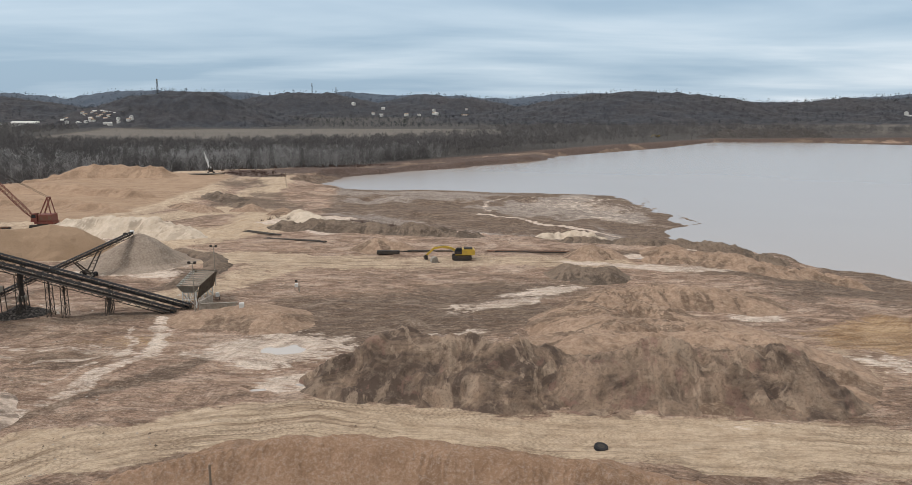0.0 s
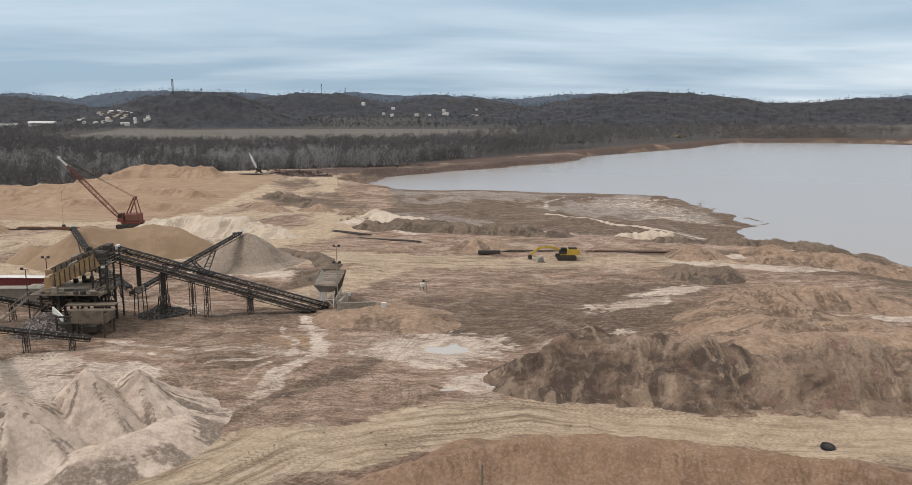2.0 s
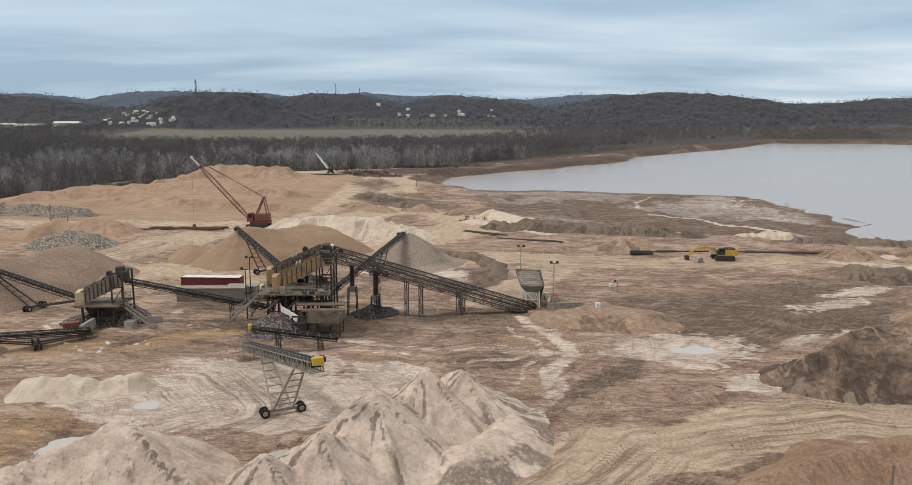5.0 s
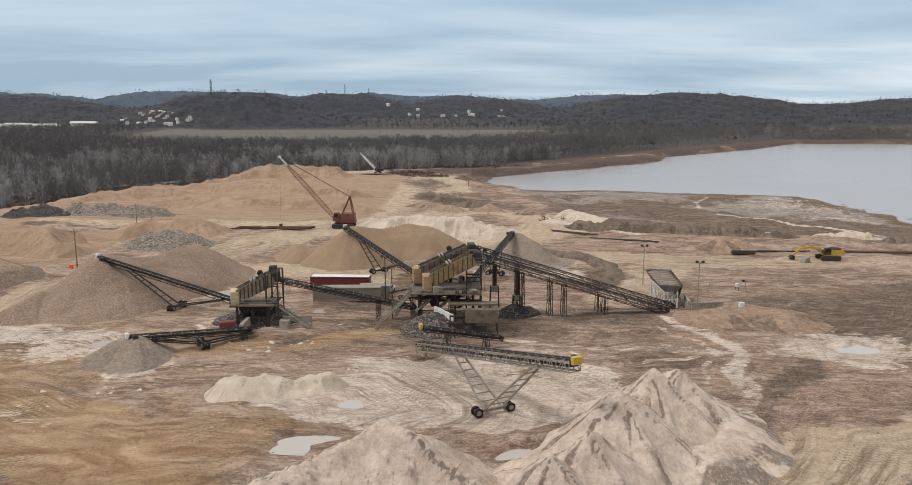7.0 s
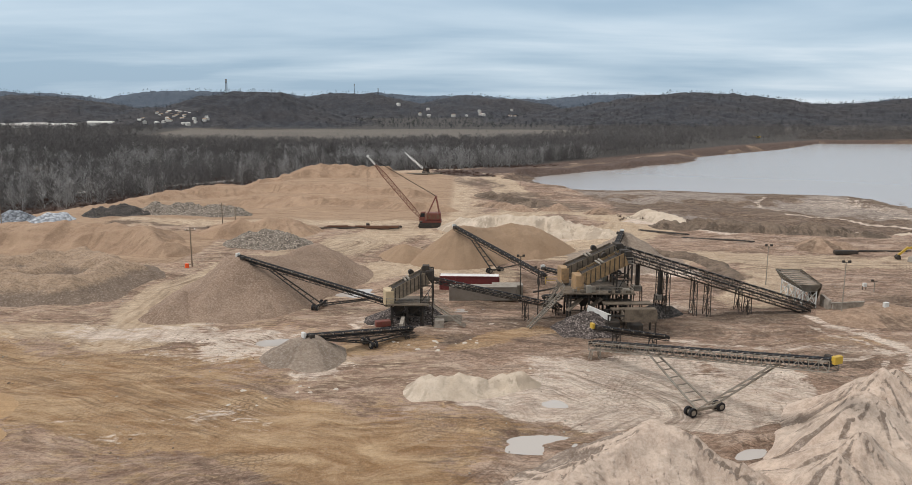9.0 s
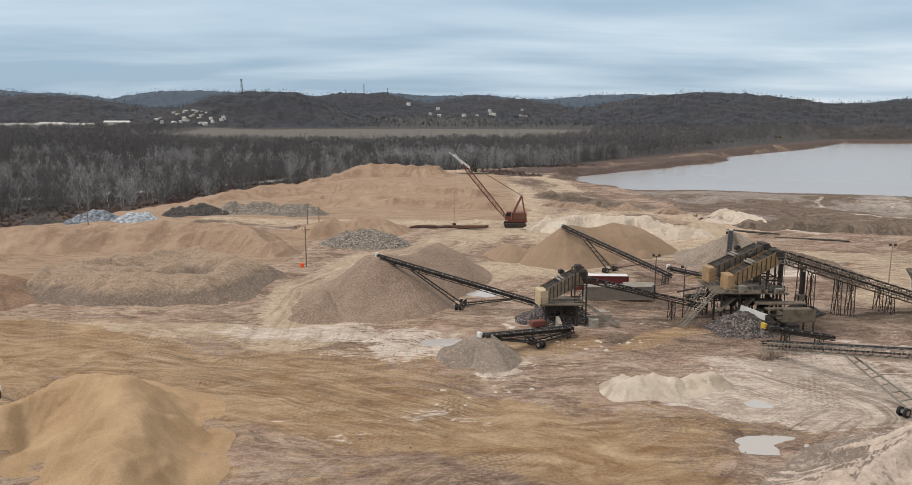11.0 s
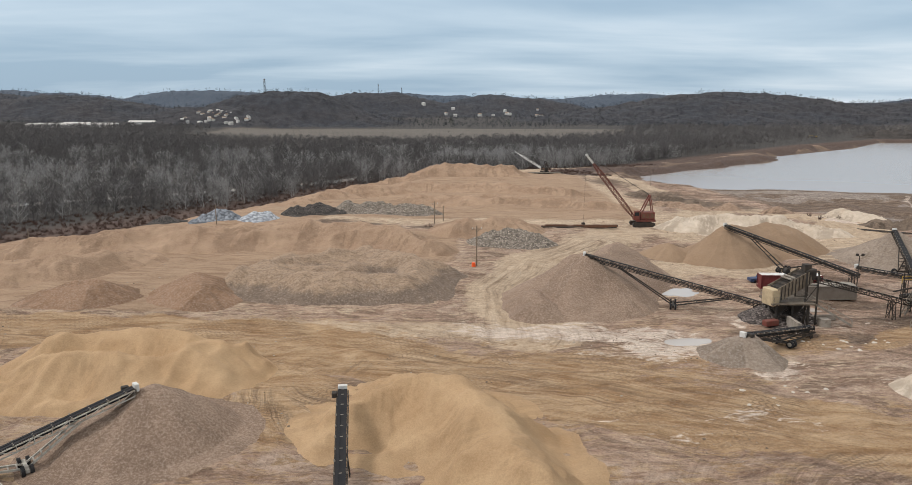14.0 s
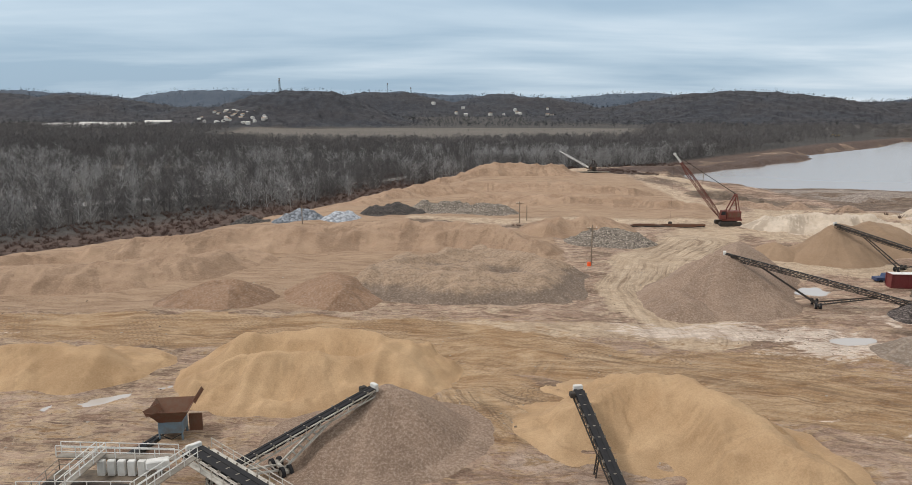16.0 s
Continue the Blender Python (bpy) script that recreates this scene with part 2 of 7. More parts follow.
RED = painted("crane_red", (0.18, 0.05, 0.038), 0.25, 0.6)
YELLOW = painted("machine_yellow", (0.55, 0.36, 0.05), 0.2, 0.5)
BLUE = painted("blue_paint", (0.03, 0.06, 0.14), 0.15, 0.5)
BLUE_STEEL = painted("blue_grey_steel", (0.17, 0.24, 0.29), 0.3, 0.6)
CONCRETE = painted("concrete", (0.36, 0.32, 0.27), 0.4, 0.85)
WOOD = painted("pole_wood", (0.22, 0.17, 0.125), 0.3, 0.9)
GLASS = painted("dark_glass", (0.02, 0.025, 0.03), 0.05, 0.12)
ORANGE = painted("orange_plastic", (0.85, 0.12, 0.03), 0.0, 0.5)
ROOFING = painted("roof_tan", (0.42, 0.31, 0.22), 0.1, 0.8)
SIDING = painted("house_siding", (0.62, 0.60, 0.56), 0.1, 0.7)


def water_material(name, col, rough):
    m = Nodes(name)
    m.bump(m.noise(0.35, 3, 0.5), 0.04, 0.1)
    m.bsdf.inputs["Specular IOR Level"].default_value = 0.36
    return m.done(m.mix(m.noise(0.01, 3), col, tuple(0.92 * v for v in col)), rough)


LAKE = water_material("silty_lake_water", (0.335, 0.292, 0.262), 0.2)
PUDDLE = water_material("puddle_water", (0.44, 0.40, 0.36), 0.08)

# ---- the lie of the land ----
LAKE_Z = -7.7


def vnoise(x, y, cell, seed=0):
    """Smooth value noise in about -1 to 1 over arrays."""
    x, y = np.asarray(x, float) / cell + seed * 17.31, np.asarray(y, float) / cell - seed * 9.7
    xi, yi = np.floor(x).astype(np.int64), np.floor(y).astype(np.int64)
    fx, fy = x - xi, y - yi
    fx, fy = fx * fx * fx * (fx * (fx * 6 - 15) + 10), fy * fy * fy * (fy * (fy * 6 - 15) + 10)

    def h(a, b):
        n = (a * 374761393 + b * 668265263 + seed * 2147483) & 0xFFFFFFFF
        n = ((n ^ (n >> 13)) * 1274126177) & 0xFFFFFFFF
        return ((n ^ (n >> 16)) & 0xFFFF) / 32767.5 - 1.0

    return (h(xi, yi) * (1 - fx) + h(xi + 1, yi) * fx) * (1 - fy) + (h(xi, yi + 1) * (1 - fx) + h(xi + 1, yi + 1) * fx) * fy


def fbm(x, y, cell, octaves=4, seed=0, gain=0.5):
    s, a = 0.0, 1.0
    for k in range(octaves):
        s = s + a * vnoise(x, y, cell / 2 ** k, seed + k)
        a *= gain
    return s


def smooth(v, lo, hi):
    t = np.clip((v - lo) / (hi - lo), 0, 1)
    return t * t * (3 - 2 * t)


def outline(x, y, poly):
    """Signed distance to a closed outline: negative inside."""
    best, inside = np.full(np.shape(x), 1e9), np.zeros(np.shape(x), bool)
    for (ax, ay), (bx, by) in zip(poly, poly[1:] + poly[:1]):
        dx, dy = bx - ax, by - ay
        t = np.clip(((x - ax) * dx + (y - ay) * dy) / (dx * dx + dy * dy), 0, 1)
        best = np.minimum(best, np.hypot(x - ax - t * dx, y - ay - t * dy))
        if dy:
            inside ^= ((ay > y) != (by > y)) & (x < dx * (y - ay) / dy + ax)
    return np.where(inside, -best, best)


def along(x, y, line):
    """Distance along and across (signed) a line of points."""
    best, s_at, d_at, run = np.full(np.shape(x), 1e9), np.zeros(np.shape(x)), np.zeros(np.shape(x)), 0.0
    for (ax, ay), (bx, by) in zip(line, line[1:]):
        dx, dy = bx - ax, by - ay
        n = math.hypot(dx, dy)
        t = np.clip(((x - ax) * dx + (y - ay) * dy) / (n * n), 0, 1)
        d = np.hypot(x - ax - t * dx, y - ay - t * dy)
        side = np.sign((x - ax) * dy - (y - ay) * dx)
        near = d < best
        best, s_at, d_at = np.where(near, d, best), np.where(near, run + t * n, s_at), np.where(near, d * side, d_at)
        run += n
    return best, s_at, d_at


SHORE = [(-83, 442), (-70, 496), (-32, 540), (21, 587), (80, 648), (151, 722), (225, 800), (314, 908), (410, 905), (498, 850), (1400, 800),
         (1400, 120), (180, 160), (121, 197), (104, 212), (88, 236), (74, 262), (77, 284), (97, 303), (92, 330), (84, 352), (99, 386), (45, 404),
         (-11, 421), (-45, 420)]
YARD = [(-700, -300), (-700, 150), (-420, 172), (-335, 190), (-302, 226), (-264, 288), (-228, 372), (-205, 436), (-150, 474), (-112, 506), (-60, 545),
        (20, 640), (180, 830), (330, 960), (700, 1000), (1500, 900), (1500, -300)]
FLATS = [(-44, 248), (70, 225), (110, 300), (110, 400), (-20, 430), (-60, 415), (-50, 330)]
PUDDLES = [(-28, 119, 5.2, 3.6, 10), (-20.5, 103.8, 3.6, 1.3, 0), (-28, 101.5, 2.2, 1.1, 10), (-110.5, 82, 4.4, 2.0, 0), (-140.5, 150.5, 6.5, 4.6, 35), (-148.5, 118, 4.6, 2.4, 20), (-107, 94, 2.4, 1.5, 0), (-86, 80.5, 3.4, 1.3, 30),
           (-149, 118, 3.2, 1.8, 0), (-118, 139, 3, 1.6, 0), (51, 196, 11, 2.2, -8), (-137, 126, 2.6, 1.4, 0), (-255, 92.5, 7, 1.6, 30)]
CREEK = [(-620, 170), (-490, 268), (-405, 314), (-315, 378), (-264, 428), (-220, 500)]
FIELD = [(-590, 1290), (-560, 1000), (-470, 800), (-300, 730), (-90, 800), (-10, 950), (70, 1180), (80, 1330), (-200, 1340)]
# hills: middle x, y, reach in x, reach in y, height over the valley
HILLS = [(-560, 1560, 165, 150, 70), (-640, 1450, 110, 140, 44), (-470, 1620, 120, 160, 30), (480, 1950, 360, 300, 64), (900, 1950, 330, 300, 52), (1350, 1900, 400, 320, 66), (240, 1850, 120, 220, 26),
         (-1220, 2050, 260, 240, 60), (-900, 2000, 160, 200, 30), (-500, 2700, 300, 280, 72), (-60, 2750, 300, 280, 66), (-1900, 2500, 420, 380, 72), (-2300, 3500, 700, 400, 96),
         (-1300, 3600, 700, 380, 92), (-400, 4300, 800, 300, 92), (600, 4100, 700, 400, 84), (1900, 2600, 600, 420, 80), (2400, 3600, 900, 400, 90)]


def ground(x, y):
    x, y = np.asarray(x, float), np.asarray(y, float)
    yard = outline(x, y, YARD)
    lake = outline(x, y, SHORE) + (3.2 * fbm(x, y, 26, 4, 91) + 2.0 * fbm(x, y, 8, 3, 95)) * (y < 1200)
    flats = outline(x, y, FLATS)
    floor = np.clip(0.35 - 0.0075 * x, -0.3, 1.7) + 0.35 * fbm(x, y, 26, 3, 3) + 0.10 * fbm(x, y, 4.5, 3, 8)
    floor = floor - 4.2 * smooth(y, 235, 330) * smooth(x, -150, -60) - 1.2 * smooth(y, 240, 330)
    floor = floor - 5.9 * (1 - smooth(flats, -28, 4)) * smooth(floor, -5, 0.0)
    floor = floor + 0.9 * np.abs(fbm(x, y, 22, 4, 21)) * smooth(y, 190, 230) * smooth(x, -120, -60) * (1 - smooth(y, 600, 900))
    for px, py, rx, ry, a in PUDDLES:
        c, s = math.cos(radians(a)), math.sin(radians(a))
        u, v = ((x - px) * c + (y - py) * s) / rx, (-(x - px) * s + (y - py) * c) / ry
        q = u * u + v * v
        hit = q < 6
        if np.any(hit):
            level = 0.35 - 0.0075 * px
            w = np.exp(-(q ** 1.5)) * hit
            floor = floor * (1 - w) + (min(max(level, -0.3), 1.7) - 0.42 + 0.26 * fbm(x, y, 3.4, 4, 70)) * w
    floor = floor - 5.2 * smooth(x, 62, 112) * smooth(y, 146, 182)
    floor = floor + 0.75 * fbm(x, y, 24, 4, 43) * smooth(y, 185, 215) * (1 - smooth(x, -175, -130))
    low = (1 - smooth(flats, -8, 30)) + (1 - smooth(np.abs(lake - 25), 10, 40)) * smooth(y, 200, 240) * (y < 1100)
    step = fbm(x, y, 34, 4, 53)
    floor = floor + np.clip(low, 0, 1) * 0.75 * (np.tanh((step - 0.15) * 14) + np.tanh((step + 0.35) * 14)) * 0.5
    work = 1 - smooth(y, 240, 300)
    floor = floor + 0.34 * work * (0.5 - np.abs(fbm(x, y, 9.0, 5, 47)))
    rear = -4.8 + 0.5 * fbm(x, y, 60, 3, 5)
    creek, _, _ = along(x, y, CREEK)
    rear = rear - 1.6 * (1 - smooth(creek, 3, 9))
    z = floor + (rear - floor) * smooth(yard, -14, 5)
    soft = 1 - smooth(flats, -5, 35)
    bank = LAKE_Z + 0.15 + np.maximum(lake, 0) * (0.42 - 0.36 * soft) * (1 + 0.5 * fbm(x, y, 14, 3, 12))
    z = np.minimum(z, np.maximum(bank, LAKE_Z + 0.12))
    z = np.where(lake < 0, np.maximum(LAKE_Z - 2.5, LAKE_Z + 0.12 + lake * 0.15), z)
    hills = np.zeros(np.shape(x))
    for hx, hy, rx, ry, h in HILLS:
        hills = np.maximum(hills, h * np.exp(-(((x - hx) / rx) ** 2) ** 1.3 - (((y - hy) / ry) ** 2) ** 1.3))
    hills = hills * (1 + 0.16 * fbm(x, y, 240, 4, 31)) + 0.0 * x
    hills = np.maximum(hills - 1.0, 0) * smooth(y, 1150, 1500)
    return z + hills


def rise(x, y):
    return float(ground(np.array([x]), np.array([y]))[0])


def mesh_object(name, verts, faces, material, parent=None, shade=True):
    me = bpy.data.meshes.new(name)
    verts, faces = np.asarray(verts, np.float32), np.asarray(faces, np.int32)
    k = faces.shape[1]
    me.vertices.add(len(verts))
    me.vertices.foreach_set("co", verts.ravel())
    me.loops.add(faces.size)
    me.loops.foreach_set("vertex_index", faces.ravel())
    me.polygons.add(len(faces))
    me.polygons.foreach_set("loop_start", np.arange(0, faces.size, k, dtype=np.int32))
    me.polygons.foreach_set("use_smooth", np.full(len(faces), shade))
    me.update(calc_edges=True)
    me.materials.append(material)
    ob = new(name, me)
    if parent:
        ob.parent = parent
    return ob


def sheet_faces(rows, cols):
    i = np.arange((rows - 1) * (cols - 1))
    a = i // (cols - 1) * cols + i % (cols - 1)
    return np.stack([a, a + 1, a + cols + 1, a + cols], 1)

# ---- ground ----


def ground_material():
    m = Nodes("worked_ground")
    c1, c2, c3, fl = m.attr("cover_a"), m.attr("cover_b"), m.attr("cover_c"), m.attr("flow")
    s1, s2, s3 = m.node("ShaderNodeSeparateColor"), m.node("ShaderNodeSeparateColor"), m.node("ShaderNodeSeparateColor")
    for c, k in ((c1, s1), (c2, s2), (c3, s3)):
        m.put(c.outputs["Color"], k.inputs[0])
    sf = m.node("ShaderNodeSeparateXYZ")
    m.put(fl.outputs["Vector"], sf.inputs[0])
    driven = sf.outputs[2]

    def streaks(scale, stretch, sway):
        v = m.node("ShaderNodeCombineXYZ")
        m.put(m.math("MULTIPLY", sf.outputs[0], stretch), v.inputs[0])
        m.put(m.math("ADD", sf.outputs[1], m.math("MULTIPLY", m.noise(0.09, 3), sway)), v.inputs[1])
        return m.noise(scale, 4, 0.62, v.outputs[0])

    streak, scratch = streaks(0.8, 0.07, 3.0), streaks(2.6, 0.03, 3.4)
    broad, mid, fine = m.noise(0.035, 4, 0.6), m.noise(0.35, 8, 0.7), m.noise(2.2, 5, 0.78)
    # a slow east-west drift of the tones, like wash and spreading
    wash = m.noise(1.0, 8, 0.66, m.scaled(m.pos, (0.07, 0.21, 0.21)), 1.8)
    lace = m.noise(1.0, 7, 0.6, m.scaled(m.pos, (0.16, 0.5, 0.5)), 2.6)
    col = m.mix(m.ramp(wash, 0.0, 1.0, 0.38, 0.62), (0.225, 0.134, 0.088), (0.49, 0.338, 0.24))
    col = m.mix(m.ramp(broad, 0.0, 0.45), col, (0.32, 0.215, 0.158))
    patch = m.noise(0.10, 6, 0.66, m.scaled(m.pos, (0.5, 1.0, 1.0)), 1.6)
    col = m.mix(m.math("MULTIPLY", m.ramp(patch, 0.0, 1.0, 0.53, 0.59), 0.7), col, (0.52, 0.392, 0.30))
    col = m.mix(m.math("MULTIPLY", m.ramp(patch, 1.0, 0.0, 0.41, 0.46), 0.7), col, (0.135, 0.083, 0.054))

    col = m.mix(m.math("MULTIPLY", m.ramp(lace, 0.0, 1.0, 0.57, 0.64), 0.36), col, (0.60, 0.475, 0.38))
    col = m.mix(m.math("MULTIPLY", m.ramp(lace, 1.0, 0.0, 0.36, 0.43), 0.4), col, (0.17, 0.092, 0.062))

    def edge(w, amount=0.55):
        return m.ramp(m.math("ADD", w, m.math("MULTIPLY", m.math("SUBTRACT", m.math("ADD", m.math("MULTIPLY", mid, 0.4), m.math("MULTIPLY", lace, 0.6)), 0.5), amount * 3)), 0.0, 1.0, 0.42, 0.58)

    grainy = m.mix(driven, mid, streak)
    sand = m.mix(m.ramp(grainy, 0.0, 1.0, 0.3, 0.7), (0.415, 0.295, 0.19), (0.64, 0.505, 0.362))
    col = m.mix(edge(s2.outputs[0]), col, sand)
    silt = m.mix(m.ramp(m.mix(0.5, wash, lace), 0.0, 1.0, 0.4, 0.6), (0.20, 0.158, 0.13), (0.40, 0.34, 0.292))
    col = m.mix(edge(c3.outputs["Alpha"], 0.4), col, silt)
    mud = m.mix(m.ramp(lace, 0.0, 1.0, 0.36, 0.64), (0.085, 0.055, 0.037), (0.205, 0.14, 0.097))
    col = m.mix(edge(s1.outputs[0]), col, mud)
    col = m.mix(edge(s1.outputs[2]), col, m.mix(m.ramp(wash, 0.0, 1.0, 0.36, 0.64), (0.265, 0.146, 0.064), (0.51, 0.352, 0.205)))
    pale = m.mix(m.ramp(m.mix(0.5, mid, lace), 0.0, 1.0, 0.4, 0.6), (0.49, 0.372, 0.292), (0.75, 0.635, 0.525))
    col = m.mix(edge(s1.outputs[1], 0.6), col, pale)
    # wind-smoothed dune sand between the far heaps
    dune = m.mix(m.ramp(wash, 0.0, 1.0, 0.34, 0.66), (0.27, 0.172, 0.107), (0.425, 0.295, 0.193))
    col = m.mix(edge(s3.outputs[1], 0.25), col, dune)
    # ruts and wheel marks
    col = m.mix(m.math("MULTIPLY", m.math("MULTIPLY", driven, m.ramp(streak, 1.0, 0.0, 0.38, 0.5)), 0.6), col, (0.15, 0.094, 0.058))
    col = m.mix(m.math("MULTIPLY", m.math("MULTIPLY", driven, m.ramp(streak, 0.0, 1.0, 0.56, 0.68)), 0.35), col, (0.52, 0.41, 0.30))
    col = m.mix(m.math("MULTIPLY", m.math("MULTIPLY", driven, m.ramp(scratch, 1.0, 0.0, 0.40, 0.49)), 0.45), col, m.mix(0.7, col, (0.09, 0.056, 0.036)))
    col = m.mix(m.math("MULTIPLY", m.math("MULTIPLY", driven, m.ramp(scratch, 0.0, 1.0, 0.54, 0.64)), 0.4), col, m.mix(0.6, col, (0.62, 0.50, 0.38)))
    # thin gouges and crests left by wash and blades
    calm = m.math("MULTIPLY", m.math("MULTIPLY", m.math("SUBTRACT", 1.0, m.math("MULTIPLY", s2.outputs[0], 0.6)), m.math("SUBTRACT", 1.0, m.math("MAXIMUM", m.math("MULTIPLY", s3.outputs[1], 0.8), m.math("MAXIMUM", m.math("MULTIPLY", s1.outputs[2], 0.65), m.math("MULTIPLY", s1.outputs[1], 0.55))))), 0.6)
    for sc, st in ((0.13, (0.5, 1.3, 1.0)), (0.4, (0.6, 1.3, 1.0)), (1.3, (0.8, 1.1, 1.0))):
        g = m.math("ABSOLUTE", m.math("SUBTRACT", m.noise(sc, 6, 0.58, m.scaled(m.pos, st), 1.6), 0.5))
        col = m.mix(m.math("MULTIPLY", m.ramp(g, 1.0, 0.0, 0.004, 0.035), calm), col, m.mix(0.8, col, (0.065, 0.04, 0.027)))
        col = m.mix(m.math("MULTIPLY", m.ramp(g, 0.0, 1.0, 0.09, 0.17), m.math("MULTIPLY", calm, 0.55)), col, m.mix(0.6, col, (0.64, 0.51, 0.40)))
    # lug marks of heavy tyres along the ruts
    lug = m.math("SINE", m.math("ADD", m.math("MULTIPLY", sf.outputs[0], 8.0), m.math("MULTIPLY", m.math("ABSOLUTE", m.math("SINE", m.math("MULTIPLY", sf.outputs[1], 2.2))), 4.0)))
    lug = m.math("MULTIPLY", m.math("MULTIPLY", m.ramp(lug, 0.0, 1.0, 0.45, 0.6), driven), m.ramp(m.noise(0.1, 3), 0.0, 1.0, 0.45, 0.58))
    col = m.mix(m.math("MULTIPLY", lug, 0.5), col, (0.13, 0.082, 0.05))
    brush = m.mix(m.ramp(m.noise(0.5, 5, 0.7), 0.0, 1.0, 0.3, 0.7), (0.045, 0.03, 0.024), (0.135, 0.088, 0.068))
    col = m.mix(edge(s2.outputs[1]), col, brush)
    # ground within the wood mixed to a much darker grey-brown
    forest_floor = m.mix(m.ramp(m.noise(0.2, 6, 0.7), 0.0, 1.0, 0.35, 0.65), (0.026, 0.024, 0.022), (0.072, 0.066, 0.060))
    col = m.mix(s3.outputs[0], col, forest_floor)
    field = m.mix(m.noise(1.0, 4, 0.6, m.scaled(m.pos, (0.004, 0.03, 0.03))), (0.088, 0.078, 0.066), (0.165, 0.145, 0.122))
    col = m.mix(s2.outputs[2], col, field)
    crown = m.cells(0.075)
    # bluish canopy tones hold a little distance haze in their colour
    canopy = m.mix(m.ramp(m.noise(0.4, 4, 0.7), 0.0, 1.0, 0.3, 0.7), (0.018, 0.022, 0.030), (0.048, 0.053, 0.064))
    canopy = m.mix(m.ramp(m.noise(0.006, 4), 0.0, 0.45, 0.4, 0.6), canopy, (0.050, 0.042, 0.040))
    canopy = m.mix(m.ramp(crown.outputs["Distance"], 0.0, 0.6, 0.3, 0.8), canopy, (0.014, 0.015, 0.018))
    # haze of the far ridges painted as a blue-grey tint
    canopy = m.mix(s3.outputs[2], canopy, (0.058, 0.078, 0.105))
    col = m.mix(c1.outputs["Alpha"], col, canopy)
    dots = m.math("MULTIPLY", m.ramp(fine, 0.0, 1.0, 0.54, 0.70), 0.5)
    col = m.mix(dots, col, m.mix(0.5, col, (0.60, 0.51, 0.42)))
    col = m.mix(m.math("MULTIPLY", m.ramp(fine, 1.0, 0.0, 0.32, 0.46), 0.6), col, m.mix(0.6, col, (0.07, 0.046, 0.031)))
    high = m.math("ADD", m.math("ADD", mid, m.math("MULTIPLY", fine, 0.4)), m.math("MULTIPLY", m.math("MULTIPLY", m.math("ADD", streak, scratch), driven), 0.6))
    m.bump(high, 0.95, 0.7)
    # wet mud shines a little
    return m.done(col, m.math("SUBTRACT", 0.95, m.math("MULTIPLY", m.math("MULTIPLY", s1.outputs[0], m.ramp(wash, 0.0, 1.0, 0.5, 0.7)), 0.2)))


def blobs(x, y, spots):
    """Soft oval patches with ragged rims: x, y, reach along, reach across, turn in degrees, weight."""
    x, y = x + 3.0 * fbm(x, y, 14, 3, 111), y + 2.2 * fbm(x, y, 12, 3, 117)
    w = np.zeros(np.shape(x))
    for bx, by, rx, ry, a, k in spots:
        c, s = math.cos(radians(a)), math.sin(radians(a))
        u, v = ((x - bx) * c + (y - by) * s) / rx, (-(x - bx) * s + (y - by) * c) / ry
        w = np.maximum(w, k * np.exp(-((u * u + v * v) ** 1.4)))
    return w


def bands(x, y, lines):
    """Soft ragged strips along lines: the line, half width, weight."""
    x, y = x + 1.6 * fbm(x, y, 10, 3, 121), y + 1.6 * fbm(x, y, 9, 3, 127)
    w = np.zeros(np.shape(x))
    for line, half, k in lines:
        d, s, c = along(x, y, line)
        w = np.maximum(w, k * (1 - smooth(d, half * 0.6, half * 1.5)))
    return w


MUD_NEAR = [
    (-242, 72, 20, 9, 0, 0.45),
    (-206, 76, 8, 10, 0, 0.4),
    (-236, 82, 14, 8, 0, 0.4),
    (-112, 85, 16, 9, 0, 0.55),
    (-57, 86, 2.5, 13, -20, 0.8),
    (-205, 95, 14, 12, 20, 0.55),
    (-98, 96, 26, 2.2, 5, 0.7),
    (-45, 106, 4, 24, -35, 0.7),
    (-60, 112, 16, 5, 20, 0.55),
    (-168, 118, 40, 6, -8, 0.5),
]
MUD_PLANT = [
    (-128, 122, 14, 4, 0, 0.8),
    (-20, 128, 22, 10, 30, 0.8),
    (-95, 130, 28, 9, 0, 0.75),
    (-68, 137, 20, 6, 0, 0.7),
    (-8, 142, 34, 17, 0, 1.0),
    (-110, 143, 14, 4, 0, 0.7),
    (100, 150, 30, 8, 10, 0.6),
    (10, 160, 30, 12, 10, 0.7),
    (-62, 168, 5, 16, -20, 0.85),
    (92, 176, 40, 9, -10, 0.9),
]
MUD_ROAD = [
    (-70, 180, 22, 3.2, -35, 0.9),
    (72, 198, 26, 6, -12, 0.9),
    (40, 200, 30, 4, 0, 0.8),
    (-192, 228, 16, 6, 0, 0.8),
    (-240, 240, 60, 6, -6, 0.6),
    (60, 245, 30, 10, -20, 0.6),
    (-42, 270, 22, 16, 0, 0.75),
    (20, 285, 45, 26, -20, 0.9),
    (-15, 300, 40, 12, -30, 0.9),
    (-80, 330, 16, 50, 20, 0.7),
]
